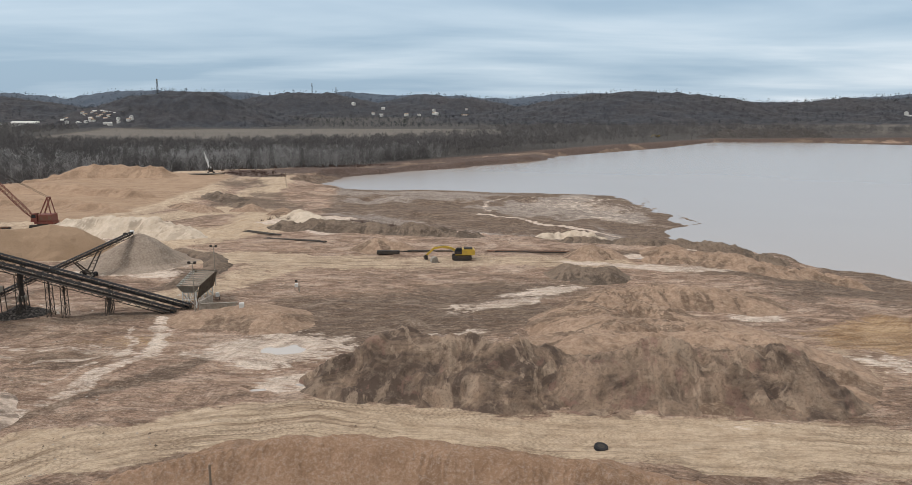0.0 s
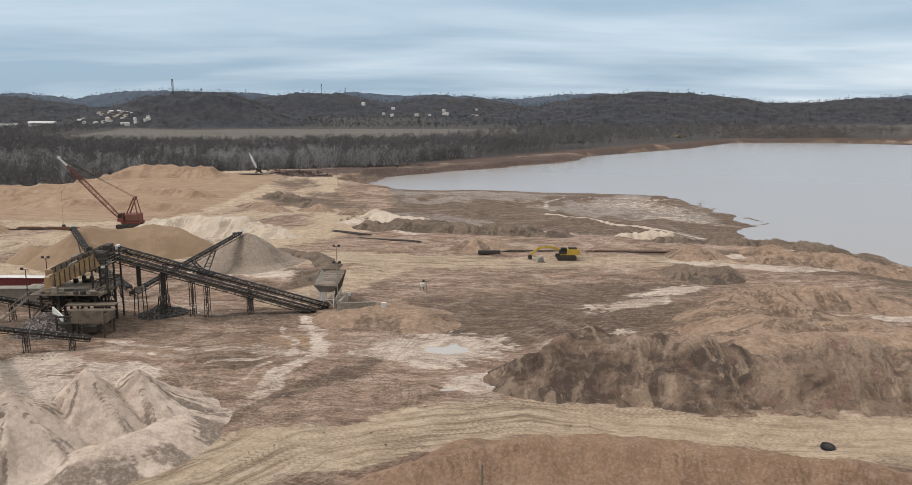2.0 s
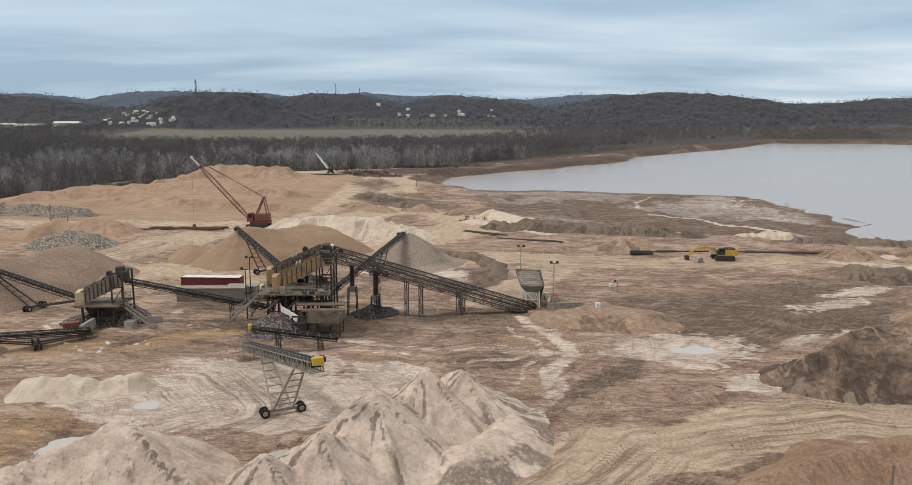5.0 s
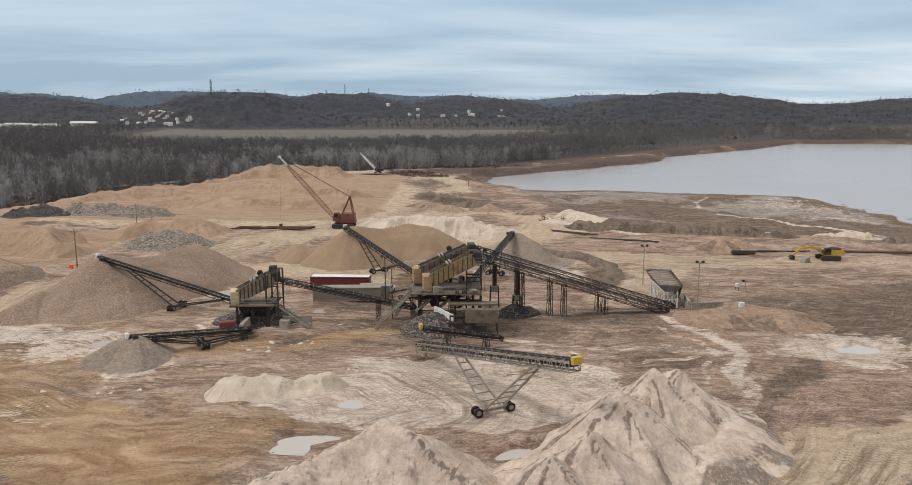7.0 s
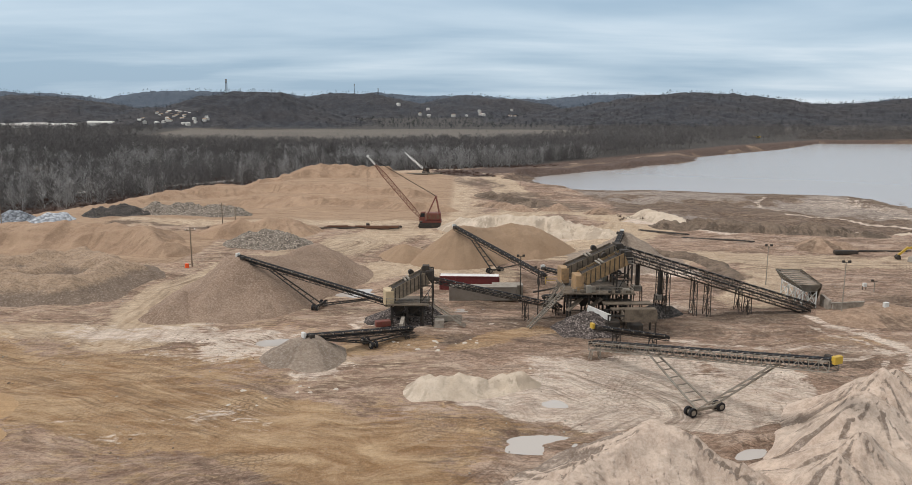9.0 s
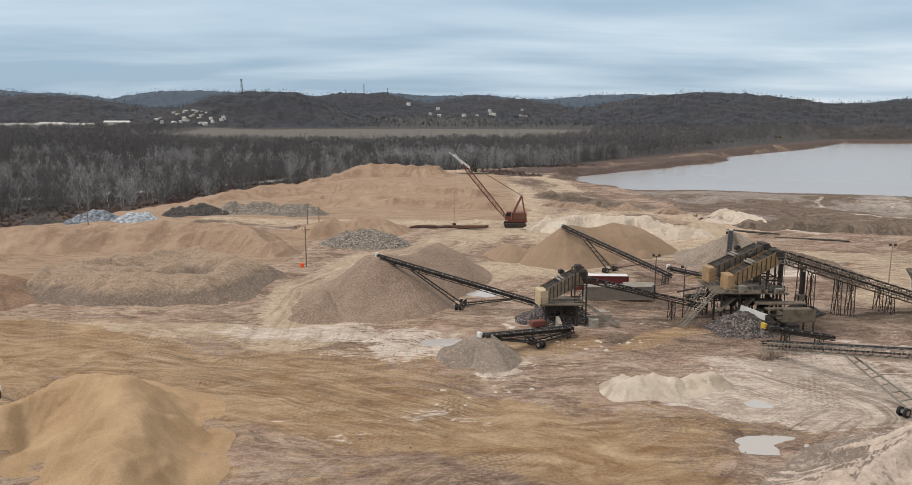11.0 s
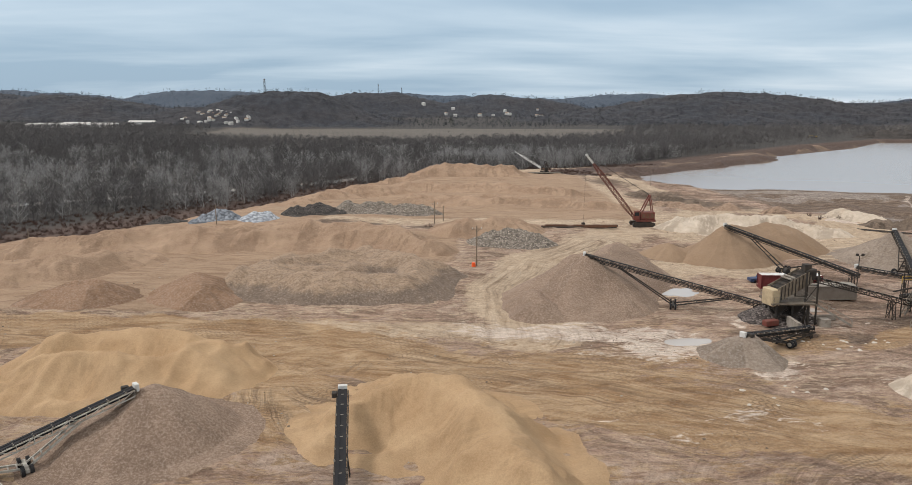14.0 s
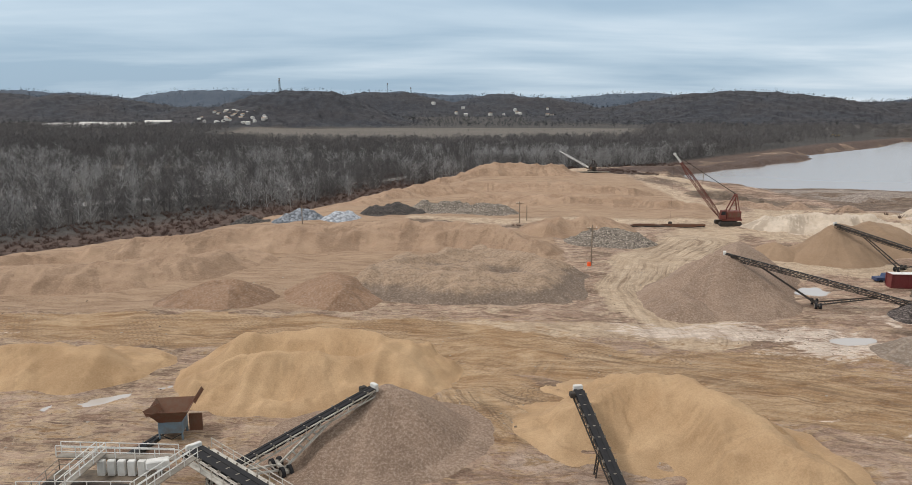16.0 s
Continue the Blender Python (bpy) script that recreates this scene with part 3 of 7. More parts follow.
MUD_FLATS = [
    (-100, 330, 14, 24, 0, 0.75),
    (-12, 318, 24, 20, 0, 1.0),
    (-20, 243, 18, 11, -20, 1.0),
    (-70, 470, 50, 10, 30, 0.9),
    (-114, 400, 18, 40, 20, 0.6),
    (-100, 480, 40, 14, 30, 0.9),
    (-20, 560, 60, 12, 42, 0.9),
    (120, 730, 120, 16, 44, 0.9),
    (420, 960, 160, 30, 0, 0.9),
]
MUD = MUD_NEAR + MUD_PLANT + MUD_ROAD + MUD_FLATS
PALE_NEAR = [
    (-152, 86, 12, 5, 0, 0.4),
    (40, 90, 26, 3, 0, 0.4),
    (-92, 97, 24, 9, -6, 1.0),
    (-78, 103, 8, 8, 0, 0.9),
    (-216, 96, 10, 6, 40, 0.5),
    (-112, 100, 12, 6, 10, 0.8),
    (-21, 105, 9, 5, 0, 0.8),
    (-138, 106, 10, 4, 20, 0.6),
    (-97, 108, 14, 8, 0, 0.95),
    (-168, 121, 26, 6, -10, 0.7),
    (-164, 80, 7, 10, 0, 0.4),
    (-150, 112, 18, 6, 0, 0.6),
    (68, 112, 16, 7, 0, 0.6),
]
PALE_PLANT = [
    (-70, 118, 26, 5, 0, 0.45),
    (-296, 118, 16, 4, 0, 0.45),
    (-28, 119, 15, 10, 10, 0.85),
    (-40, 122, 4, 18, -30, 0.45),
    (-2, 128, 12, 3, 30, 0.75),
    (-130, 132, 24, 8, 0, 0.45),
    (-165, 132, 8, 16, 20, 0.5),
    (58, 140, 7, 4, 0, 0.8),
    (-90, 145, 22, 5, 0, 0.4),
    (8, 148, 16, 4, 38, 0.7),
]
PALE_FAR = [
    (18, 160, 14, 3.5, 20, 0.7),
    (-76, 176, 14, 7, 0, 0.9),
    (-70, 181, 7, 5, 0, 0.8),
    (50, 184, 24, 3.0, -8, 0.95),
    (-100, 222, 24, 12, 0, 0.6),
    (36, 256, 14, 8, 0, 0.6),
    (-43, 240, 8, 15, 25, 1.0),
    (58, 340, 46, 40, 0, 0.48),
    (52, 196, 17, 3.4, -8, 1.0),
    (-30, 266, 10, 12, 20, 0.5),
    (64, 300, 26, 10, -20, 0.5),
    (60, 316, 26, 8, -10, 0.5),
]
PALE = PALE_NEAR + PALE_PLANT + PALE_FAR
PALE_BANDS = [([(-55, 137), (-50, 128), (-49, 119), (-50, 108), (-53, 98), (-57, 90), (-66, 78)], 1.5, 0.6), ([(-58, 133), (-54, 124), (-53, 115), (-56, 104), (-62, 94)], 0.9, 0.55), ([(-74, 116), (-66, 112), (-58, 112), (-52, 116)], 0.9, 0.6), ([(-84, 122), (-72, 118), (-62, 119)], 0.8, 0.6), ([(-118, 94), (-104, 88.5), (-90, 87.5), (-78, 94), (-74, 102)], 3.0, 0.9), ([(-30, 232), (0, 236), (40, 224), (66, 206)], 1.5, 0.8),
              ([(10, 300), (34, 280), (60, 262)], 1.6, 0.8), ([(12, 312), (13, 346), (28, 370), (60, 360), (92, 374)], 1.6, 0.5), ([(-62, 250), (-48, 268), (-40, 280)], 4, 0.9)]
OCHRE_BANDS = [([(-420, 122), (-260, 122), (-214, 116), (-192, 106), (-168, 94), (-140, 84), (-122, 66)], 8.5, 1.0), ([(-208, 112), (-214, 102), (-206, 92), (-198, 84)], 7, 0.85), ([(-170, 108), (-150, 112), (-126, 118)], 5, 0.6)]
OCHRE = [(-114, 122, 14, 3.4, 30, 1.0), (-206, 92, 9, 15, 0, 0.95), (-124, 82, 14, 14, 0, 0.7), (-170, 104, 34, 9, -10, 0.7), (-150, 92, 20, 6, -20, 0.5), (80, 128, 22, 12, 10, 0.95), (-56, 122, 12, 5, 20, 0.5), (-120, 88, 26, 12, 0, 0.5), (-255, 119, 70, 4, 0, 0.75), (-200, 96, 12, 10, 0, 0.5), (-70, 240, 22, 40, 20, 0.4)]
TAN = [([(-62, 62), (-50, 80), (-24, 89), (0, 88), (30, 84), (60, 82), (110, 84)], 6.5, 0.95), ([(-420, 121), (-280, 122), (-215, 122), (-180, 122)], 5, 0.7),
       ([(-172, 122), (-176, 150), (-166, 180), (-150, 205), (-135, 225)], 9, 0.95), ([(-60, 150), (-40, 186), (0, 190), (40, 190)], 8, 0.6), ([(-95, 205), (-60, 190), (-20, 188)], 8, 0.7),
       ([(-120, 215), (-90, 300), (-100, 420), (-110, 470)], 10, 0.7), ([(-96, 195), (-62, 240), (-80, 330)], 12, 0.75), ([(-150, 160), (-135, 175), (-115, 168)], 9, 0.7), ([(30, 112), (60, 112)], 10, 0.5), ([(-150, 100), (-170, 80), (-165, 60)], 6, 0.4)]
TRACKS_MAIN = [
    [(-66, 66), (-48, 92), (-30, 116), (-8, 140), (6, 160), (14, 186)],
    [(-60, 62), (-44, 84), (-20, 91), (10, 87), (60, 83), (110, 84)],
    [(-420, 118), (-260, 118), (-200, 116), (-165, 104), (-130, 84), (-120, 60)],
    [(-175, 118), (-176, 150), (-166, 180), (-150, 205)],
    [(-140, 60), (-125, 76), (-106, 84), (-97, 92), (-105, 102), (-124, 104), (-136, 96)],
    [(-40, 150), (0, 148), (30, 150)],
]
TRACKS_SIDE = [
    [(-130, 110), (-100, 122), (-70, 126), (-45, 128), (-30, 140)],
    [(-205, 118), (-214, 104), (-206, 92), (-196, 84)],
    [(-100, 190), (-50, 188), (0, 188), (60, 186)],
    [(20, 118), (50, 116), (80, 122), (100, 140)],
    [(-110, 210), (-86, 300), (-96, 400)],
    [(-78, 108), (-70, 96), (-76, 70)],
]
TRACKS_LOOP = [
    [(-142, 66), (-130, 76), (-122, 86), (-123, 98), (-130, 106)],
    [(-128, 62), (-118, 72), (-112, 82), (-116, 91), (-126, 94), (-138, 90)],
    [(-206, 107), (-211, 97), (-209, 87), (-205, 77)],
    [(-86, 128), (-70, 119), (-58, 124), (-44, 132)],
    [(-36, 96), (-38, 112), (-34, 130), (-26, 150), (-6, 158)],
]
TRACKS = TRACKS_MAIN + TRACKS_SIDE + TRACKS_LOOP

# rows widen with distance, so that the sheet is finest in the yard
GY = np.concatenate([np.linspace(-160, 42, 30)[:-1], 42 * (4900 / 42) ** np.linspace(0, 1, 720)])
GU = np.linspace(-1, 1, 800)
wide = np.interp(GY, [-160, 42, 100, 300, 1000, 4900], [420, 175, 205, 330, 900, 3900])
mid_x = np.interp(GY, [-160, 42, 300, 1000, 4900], [-100, -100, -90, -80, -100])
gx = mid_x[:, None] + wide[:, None] * GU[None, :]
gy = np.repeat(GY[:, None], len(GU), 1)
gz = ground(gx, gy)
yard_d, lake_d, flats_d = outline(gx, gy, YARD), outline(gx, gy, SHORE), outline(gx, gy, FLATS)
flow_s, flow_d, nearest, second = np.zeros(gx.shape), np.zeros(gx.shape), np.full(gx.shape, 1e9), np.full(gx.shape, 1e9)
for k, line in enumerate(TRACKS):
    d, s, c = along(gx, gy, line)
    take = d < nearest
    second = np.where(take, nearest, np.minimum(second, d))
    nearest = np.where(take, d, nearest)
    flow_s, flow_d = np.where(take, s + 60 * k, flow_s), np.where(take, c + 23 * k, flow_d)
# wheel marks fade away from the ways, and where two ways meet
flow_w = (1 - 0.62 * smooth(nearest, 5, 16)) * (1 - smooth(nearest, 24, 46)) * (1 - smooth(gy, 230, 330)) * np.clip(0.7 + 0.5 * fbm(gx, gy, 18, 2, 40), 0, 1) * smooth(second - nearest, 0.2, 3.5)
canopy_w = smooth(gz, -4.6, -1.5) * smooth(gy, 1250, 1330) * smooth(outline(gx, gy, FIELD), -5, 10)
gz = gz + canopy_w * (3.2 * fbm(gx, gy, 17, 2, 61) + 2.0 * vnoise(gx, gy, 40, 64))
gz = gz - 0.16 * flow_w * np.clip(vnoise(flow_s, flow_d * 10, 16, 50), -1, 1)
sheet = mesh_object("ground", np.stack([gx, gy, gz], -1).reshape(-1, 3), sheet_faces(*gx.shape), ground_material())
tagged(sheet, "brown rutted sand and mud floor of a quarry yard", "ground", kind="structure")


def paint(name, r, g, b, a=None):
    layer = sheet.data.attributes.new(name, "FLOAT_COLOR", "POINT")
    layer.data.foreach_set("color", np.stack([r, g, b, np.ones(gx.shape) if a is None else a], -1).astype(np.float32).ravel())


ragged = 0.5 * fbm(gx, gy, 9, 4, 60)
bank_w = (1 - smooth(np.abs(lake_d - 6), 3, 16)) * smooth(gy, 175, 230)
mud_w = np.maximum(blobs(gx, gy, MUD), 0.75 * bank_w) + 0.3 * ragged * smooth(gy, 190, 260)
sand_w = bands(gx, gy, TAN)
inside = 1 - smooth(yard_d, -10, 0)
sand_w = np.maximum(sand_w, 0.6 * inside * smooth(gy, 212, 240) * (1 - smooth(gx, -118, -96)))
sand_w = np.maximum(sand_w, 0.5 * (1 - smooth(gx, -232, -190)) * inside)
sand_w = np.maximum(sand_w, 0.42 * (1 - smooth(gx, -130, -100)) * inside * smooth(gy, 60, 75))
wild = smooth(yard_d + 10 * fbm(gx, gy, 30, 3, 66), -9, 3)
wild = np.maximum(wild, 0.95 * (1 - smooth(np.abs(yard_d + 26), 6, 22)) * smooth(gy, 430, 500))
wild = np.maximum(wild, blobs(gx, gy, [(-20, 268, 20, 8, -30, 0.9), (-120, 455, 22, 20, 0, 0.9), (-100, 335, 10, 15, 0, 0.7)]))
mead = np.maximum(1 - smooth(outline(gx, gy, FIELD), -15, 12), 0) * 0.85
mead = np.maximum(mead, blobs(gx, gy, [(900, 1330, 420, 230, 0, 1.0), (-450, 520, 60, 18, 0, 0.9)]))
mead = mead * smooth(yard_d, -5, 5)
hill_w = smooth(gy, 1450, 1600)
mud_w = np.maximum(mud_w, (0.25 + 1.1 * fbm(gx, gy, 34, 4, 81)) * (1 - smooth(flats_d, -2, 16)))
mud_w = np.maximum(mud_w, (0.9 + 0.6 * fbm(gx, gy, 24, 4, 83)) * (1 - smooth(lake_d, 25, 75)) * smooth(gy, 430, 520))
mud_w = np.maximum(mud_w, (0.5 + 0.6 * fbm(gx, gy, 20, 4, 85)) * smooth(gx, 45, 70) * smooth(gy, 130, 160))
paint("cover_a", np.clip(mud_w * (1 - hill_w), 0, 1), np.clip(np.maximum(blobs(gx, gy, PALE), bands(gx, gy, PALE_BANDS)) + 0.2 * ragged * (gy < 210), 0, 1), np.clip(np.maximum(np.maximum(blobs(gx, gy, OCHRE), bands(gx, gy, OCHRE_BANDS)), 0.42 * (1 - smooth(gx, -150, -118)) * inside * (1 - smooth(gy, 126, 140))), 0, 1), canopy_w)
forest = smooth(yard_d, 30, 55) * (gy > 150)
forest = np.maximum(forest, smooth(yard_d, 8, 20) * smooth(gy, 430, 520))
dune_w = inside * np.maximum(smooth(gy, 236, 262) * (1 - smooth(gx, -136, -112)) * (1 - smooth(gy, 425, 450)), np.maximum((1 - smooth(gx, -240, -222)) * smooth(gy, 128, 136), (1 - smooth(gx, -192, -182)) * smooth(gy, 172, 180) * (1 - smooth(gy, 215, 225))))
# third channel: weight of the painted haze, growing with distance
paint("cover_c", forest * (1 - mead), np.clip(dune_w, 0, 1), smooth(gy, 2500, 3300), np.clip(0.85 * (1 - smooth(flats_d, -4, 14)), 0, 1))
paint("cover_b", np.clip(sand_w, 0, 1), np.clip(wild, 0, 1), np.clip(mead * 1.3, 0, 1))
layer = sheet.data.attributes.new("flow", "FLOAT_VECTOR", "POINT")
layer.data.foreach_set("vector", np.stack([flow_s, flow_d, flow_w], -1).astype(np.float32).ravel())


def pool(name, outline_points, z, material, label, category="water", kind="structure"):
    """A water surface inside an outline."""
    bm = bmesh.new()
    bm.faces.new([bm.verts.new((px, py, z)) for px, py in outline_points])
    bmesh.ops.triangulate(bm, faces=bm.faces[:])
    me = bpy.data.meshes.new(name)
    bm.to_mesh(me)
    bm.free()
    me.materials.append(material)
    return tagged(new(name, me), label, category, kind=kind)


pool("creek", [(-624, 176), (-494, 273), (-409, 319), (-319, 383), (-269, 432), (-226, 502), (-214, 498), (-258, 423), (-311, 372), (-401, 309), (-486, 262), (-616, 164)], -5.4, PUDDLE, "narrow still creek among bare trees")
pool("lake", [(px + (4 if px > 500 else 0), py) for px, py in [(-110, 425), (-110, 500), (-40, 560), (60, 660), (220, 815), (310, 935), (420, 930), (520, 870), (1400, 830), (1400, 100), (150, 140), (60, 200), (40, 300), (20, 395), (-40, 405)]],
     LAKE_Z, LAKE, "wide still lake of grey silty water")


def puddle(px, py, rx, ry, turn):
    """A shallow pool in a dip of the ground; the ground's own unevenness gives its rim."""
    c, s = math.cos(radians(turn)), math.sin(radians(turn))
    rim = []
    for k in range(32):
        a = 2 * math.pi * k / 32
        u, v = 1.35 * rx * math.cos(a), 1.35 * ry * math.sin(a)
        rim.append((px + u * c - v * s, py + u * s + v * c))
    level = min(max(0.35 - 0.0075 * px, -0.3), 1.7) - 0.30
    return pool("puddle", rim, level, PUDDLE, "shallow puddle of cloudy water on wet clay", kind="structure")


for args in PUDDLES:
    puddle(*args)

# ---- stockpiles ----


def pile(name, label, material, ridge, slope=0.66, rough=0.25, cap=0.0, seed=1, step=0.45, round_top=0.7, gully=0.0, category="stockpile", spread=0.0, lumps=0.0):
    """Loose material at its angle of rest below a ridge line of (x, y, height over the ground). cap: flattens the top at that height; spread: a low apron."""
    pts = []
    for (ax, ay, ah), (bx, by, bh) in zip(ridge, ridge[1:] or ridge):
        n = max(1, int(math.hypot(bx - ax, by - ay) / 1.2))
        pts += [(ax + (bx - ax) * k / n, ay + (by - ay) * k / n, ah + (bh - ah) * k / n) for k in range(n + 1)]
    reach = max(h for _, _, h in pts) / slope * 1.25 + 2 + spread
    x0, x1 = min(p[0] for p in pts) - reach, max(p[0] for p in pts) + reach
    y0, y1 = min(p[1] for p in pts) - reach, max(p[1] for p in pts) + reach
    xs, ys = np.arange(x0, x1, step), np.arange(y0, y1, step)
    x, y = np.meshgrid(xs, ys)
    wx, wy = x + 0.9 * fbm(x, y, 7, 3, seed), y + 0.9 * fbm(x, y, 7, 3, seed + 5)
    h, ang = np.full(x.shape, -9.0), np.zeros(x.shape)
    for px, py, ph in pts:
        r = np.hypot(wx - px, wy - py)
        hk = ph + round_top * slope - slope * np.sqrt(r * r + round_top * round_top)
        ang = np.where(hk > h, np.arctan2(y - py, x - px) * ph + 0.6 * px, ang)
        h = np.maximum(h, hk)
    if cap:
        h = np.where(h > cap, cap + (h - cap) * 0.16, h)
    if spread:
        h = np.maximum(h, 0.55 * (1 - ((-h / slope) / spread).clip(0, 9)) - 0.2)
    top = max(p[2] for p in pts)
    lift = smooth(h, -0.3, 1.2)
    h = h + lift * rough * (fbm(x, y, 5.0, 3, seed + 9) + 0.5 * fbm(x, y, 1.4, 3, seed + 13))
    if lumps:
        # tipped loads and scallops on the top and flanks
        h = h + lift * lumps * (0.55 - 1.5 * np.abs(vnoise(x, y, 7.5, seed + 31)) + 0.5 * (0.5 - np.abs(vnoise(x, y, 3.4, seed + 33))))
    if gully:
        h = h - gully * lift * np.abs(vnoise(ang * 1.0, h * 0.2, 2.4, seed + 20)) * smooth(top - h, 0.3, 2.5) * smooth(h, -0.2, 2.0)
    z = ground(x, y) + h
    keep = h > -0.35
    cell = keep[:-1, :-1] | keep[1:, :-1] | keep[:-1, 1:] | keep[1:, 1:]
    faces = sheet_faces(*x.shape)[cell.ravel()]
    used = np.unique(faces)
    index = np.full(x.size, -1)
    index[used] = np.arange(len(used))
    z = np.where(keep, z, ground(x, y) - 0.45)
    ob = mesh_object(name, np.stack([x, y, z], -1).reshape(-1, 3)[used], index[faces], material)
    # runs down the face, where loose stuff has slid
    run = 0.48 + 0.75 * (0.6 * vnoise(ang * 1.0, h * 0.2, 2.4, seed + 20) + 0.45 * vnoise(ang * 2.3, h * 0.35, 1.1, seed + 24)) * smooth(top - h, 0.2, 1.5)
    layer = ob.data.attributes.new("run", "FLOAT", "POINT")
    layer.data.foreach_set("value", run.ravel()[used].astype(np.float32))
    return tagged(ob, label, category, "stockpiles")


P = pile
P("sand_stockpile", "tall brown gravel cone below a stacking conveyor", GRAVEL, [(-162, 143.5, 9.2), (-157, 152, 7.5), (-151, 165, 7.6)], 0.64, 0.2, seed=1)
P("gravel_stockpile", "low mound of brown gravel at a cone's foot", GRAVEL, [(-170, 133, 3.2), (-172, 138, 3.0)], 0.55, 0.2, seed=2)
P("sand_stockpile", "brown sand cone below a stacking conveyor", SAND_BROWN, [(-120, 187, 8.2), (-113, 193, 7.0), (-106, 197, 7.6), (-100, 199, 6.0)], 0.66, 0.12, seed=3)
P("sand_mound", "small brown sand mound beside a taller cone", SAND_BROWN, [(-133, 189, 3.4)], 0.5, 0.12, seed=4)
P("sand_stockpile", "pale grey sand cone below a stacking conveyor", GRAVEL_GREY, [(-79, 187, 7.2)], 0.66, 0.12, seed=5, spread=5)
P("cream_sand_stockpile", "long rough heap of cream sand", SAND_CREAM, [(-119, 232, 3.4), (-108, 230, 4.6), (-98, 229, 4.8), (-86, 225, 3.6), (-78, 220, 2.4)], 0.5, 0.5, cap=4.2, seed=6, gully=0.4, lumps=0.8)
P("sand_stockpile", "far tan sand heap before the wood", SAND_FAR, [(-226, 402, 4.5), (-205, 414, 5.8), (-180, 417, 7.0), (-160, 414, 4.5)], 0.5, 0.4, cap=6.5, seed=7, step=0.7, gully=0.3, lumps=0.9)
P("sand_stockpile", "broad tan sand terrace with a worn top", SAND_FAR, [(-284, 262, 2.6), (-262, 292, 3.0), (-236, 326, 3.2), (-205, 340, 3.4), (-170, 338, 3.0), (-140, 330, 2.2)], 0.33, 0.4, cap=2.8, seed=8, step=0.7, round_top=3, lumps=0.9)
P("sand_stockpile", "broad tan sand terrace with a worn top", SAND_FAR, [(-205, 300, 2.4), (-180, 296, 2.6), (-152, 290, 2.2), (-128, 280, 1.6)], 0.3, 0.35, cap=2.2, seed=9, step=0.7, round_top=3, lumps=0.9)
P("sand_ridge", "long tan sand ridge with tracked flanks", SAND_FAR, [(-322, 170, 0.8), (-304, 180, 2.4), (-284, 191, 4.0), (-262, 200, 5.0), (-236, 203, 5.4), (-208, 201, 5.4), (-194, 190, 3.0)], 0.42, 0.3, cap=4.9, seed=10, step=0.55, gully=0.3, lumps=0.9)
P("sand_ridge", "tan sand slope beside the haul road", SAND_FAR, [(-352, 148, 3.0), (-318, 152, 4.4), (-290, 156, 4.2), (-272, 166, 3.6), (-264, 178, 3.0)], 0.4, 0.3, cap=3.7, seed=11, step=0.55, lumps=0.9)
P("gravel_mesa", "flat-topped grey-brown gravel heap", MESA, [(-228, 150, 4.6), (-212, 146, 4.8), (-196, 148, 4.6), (-194, 162, 4.4), (-208, 172, 4.4), (-224, 166, 4.4), (-226, 154, 4.4), (-210, 158, 4.6)], 0.5, 0.35, cap=4.0, seed=12, gully=0.35, lumps=0.8)
P("gravel_mound", "small brown-pink gravel mound", GRAVEL_RUSSET, [(-237, 144, 4.4), (-233, 138, 2.6)], 0.5, 0.15, seed=13)
P("gravel_mound", "low brown gravel mound", GRAVEL_RUSSET, [(-256, 141, 3.6), (-264, 139, 2.0)], 0.42, 0.15, seed=14)
P("sand_stockpile", "rounded tan sand heap with a flattened top", SAND, [(-241, 101, 4.4), (-230, 104, 4.6), (-221, 102, 4.3), (-221, 97, 3.8), (-231, 94.5, 4.2), (-240, 95, 3.8)], 0.5, 0.3, cap=4.1, seed=15, step=0.35, gully=0.25, lumps=1.5)
P("sand_stockpile", "low tan sand heap beside the haul road", SAND, [(-262, 103, 3.8), (-278, 100, 3.6), (-300, 96, 3.4)], 0.45, 0.25, seed=16, step=0.4, gully=0.2, lumps=0.6)
P("sand_stockpile", "tan sand heap near the wash plant", SAND, [(-276, 84, 3.8), (-296, 80, 3.6)], 0.5, 0.2, seed=17, step=0.4)
P("sand_stockpile", "tall tan sand heap below a stacking conveyor", SAND, [(-195, 83.5, 3.8), (-191, 87, 5.4), (-186.8, 85, 5.4), (-182, 77, 5.0), (-178.5, 66, 4.4)], 0.6, 0.25, seed=18, step=0.3, gully=0.4, lumps=1.3, spread=4)
P("gravel_stockpile", "brown gravel cone below a stacking conveyor", GRAVEL, [(-220, 80, 6.2)], 0.6, 0.1, seed=19, step=0.3, spread=3)
P("gravel_mound", "small grey-brown gravel cone below a conveyor", GRAVEL_GREY, [(-142.5, 110.5, 3.2)], 0.56, 0.12, seed=20, step=0.3)
P("rock_heap", "heap of grey broken rock beside the screen", ROCK, [(-131, 130, 2.2), (-127, 133, 2.6)], 0.5, 0.45, seed=21, step=0.3)
P("rock_heap", "dark heap of broken rock below the screen tower", ROCK, [(-98.5, 127.5, 2.9), (-95.5, 128, 2.8)], 0.72, 0.4, seed=22, step=0.3)
P("rock_heap", "heap of pale broken stone beside a pole", ROCK_PALE, [(-177, 204, 3.6), (-170, 205, 4.2), (-166, 203, 2.8)], 0.5, 0.6, seed=23, step=0.4)
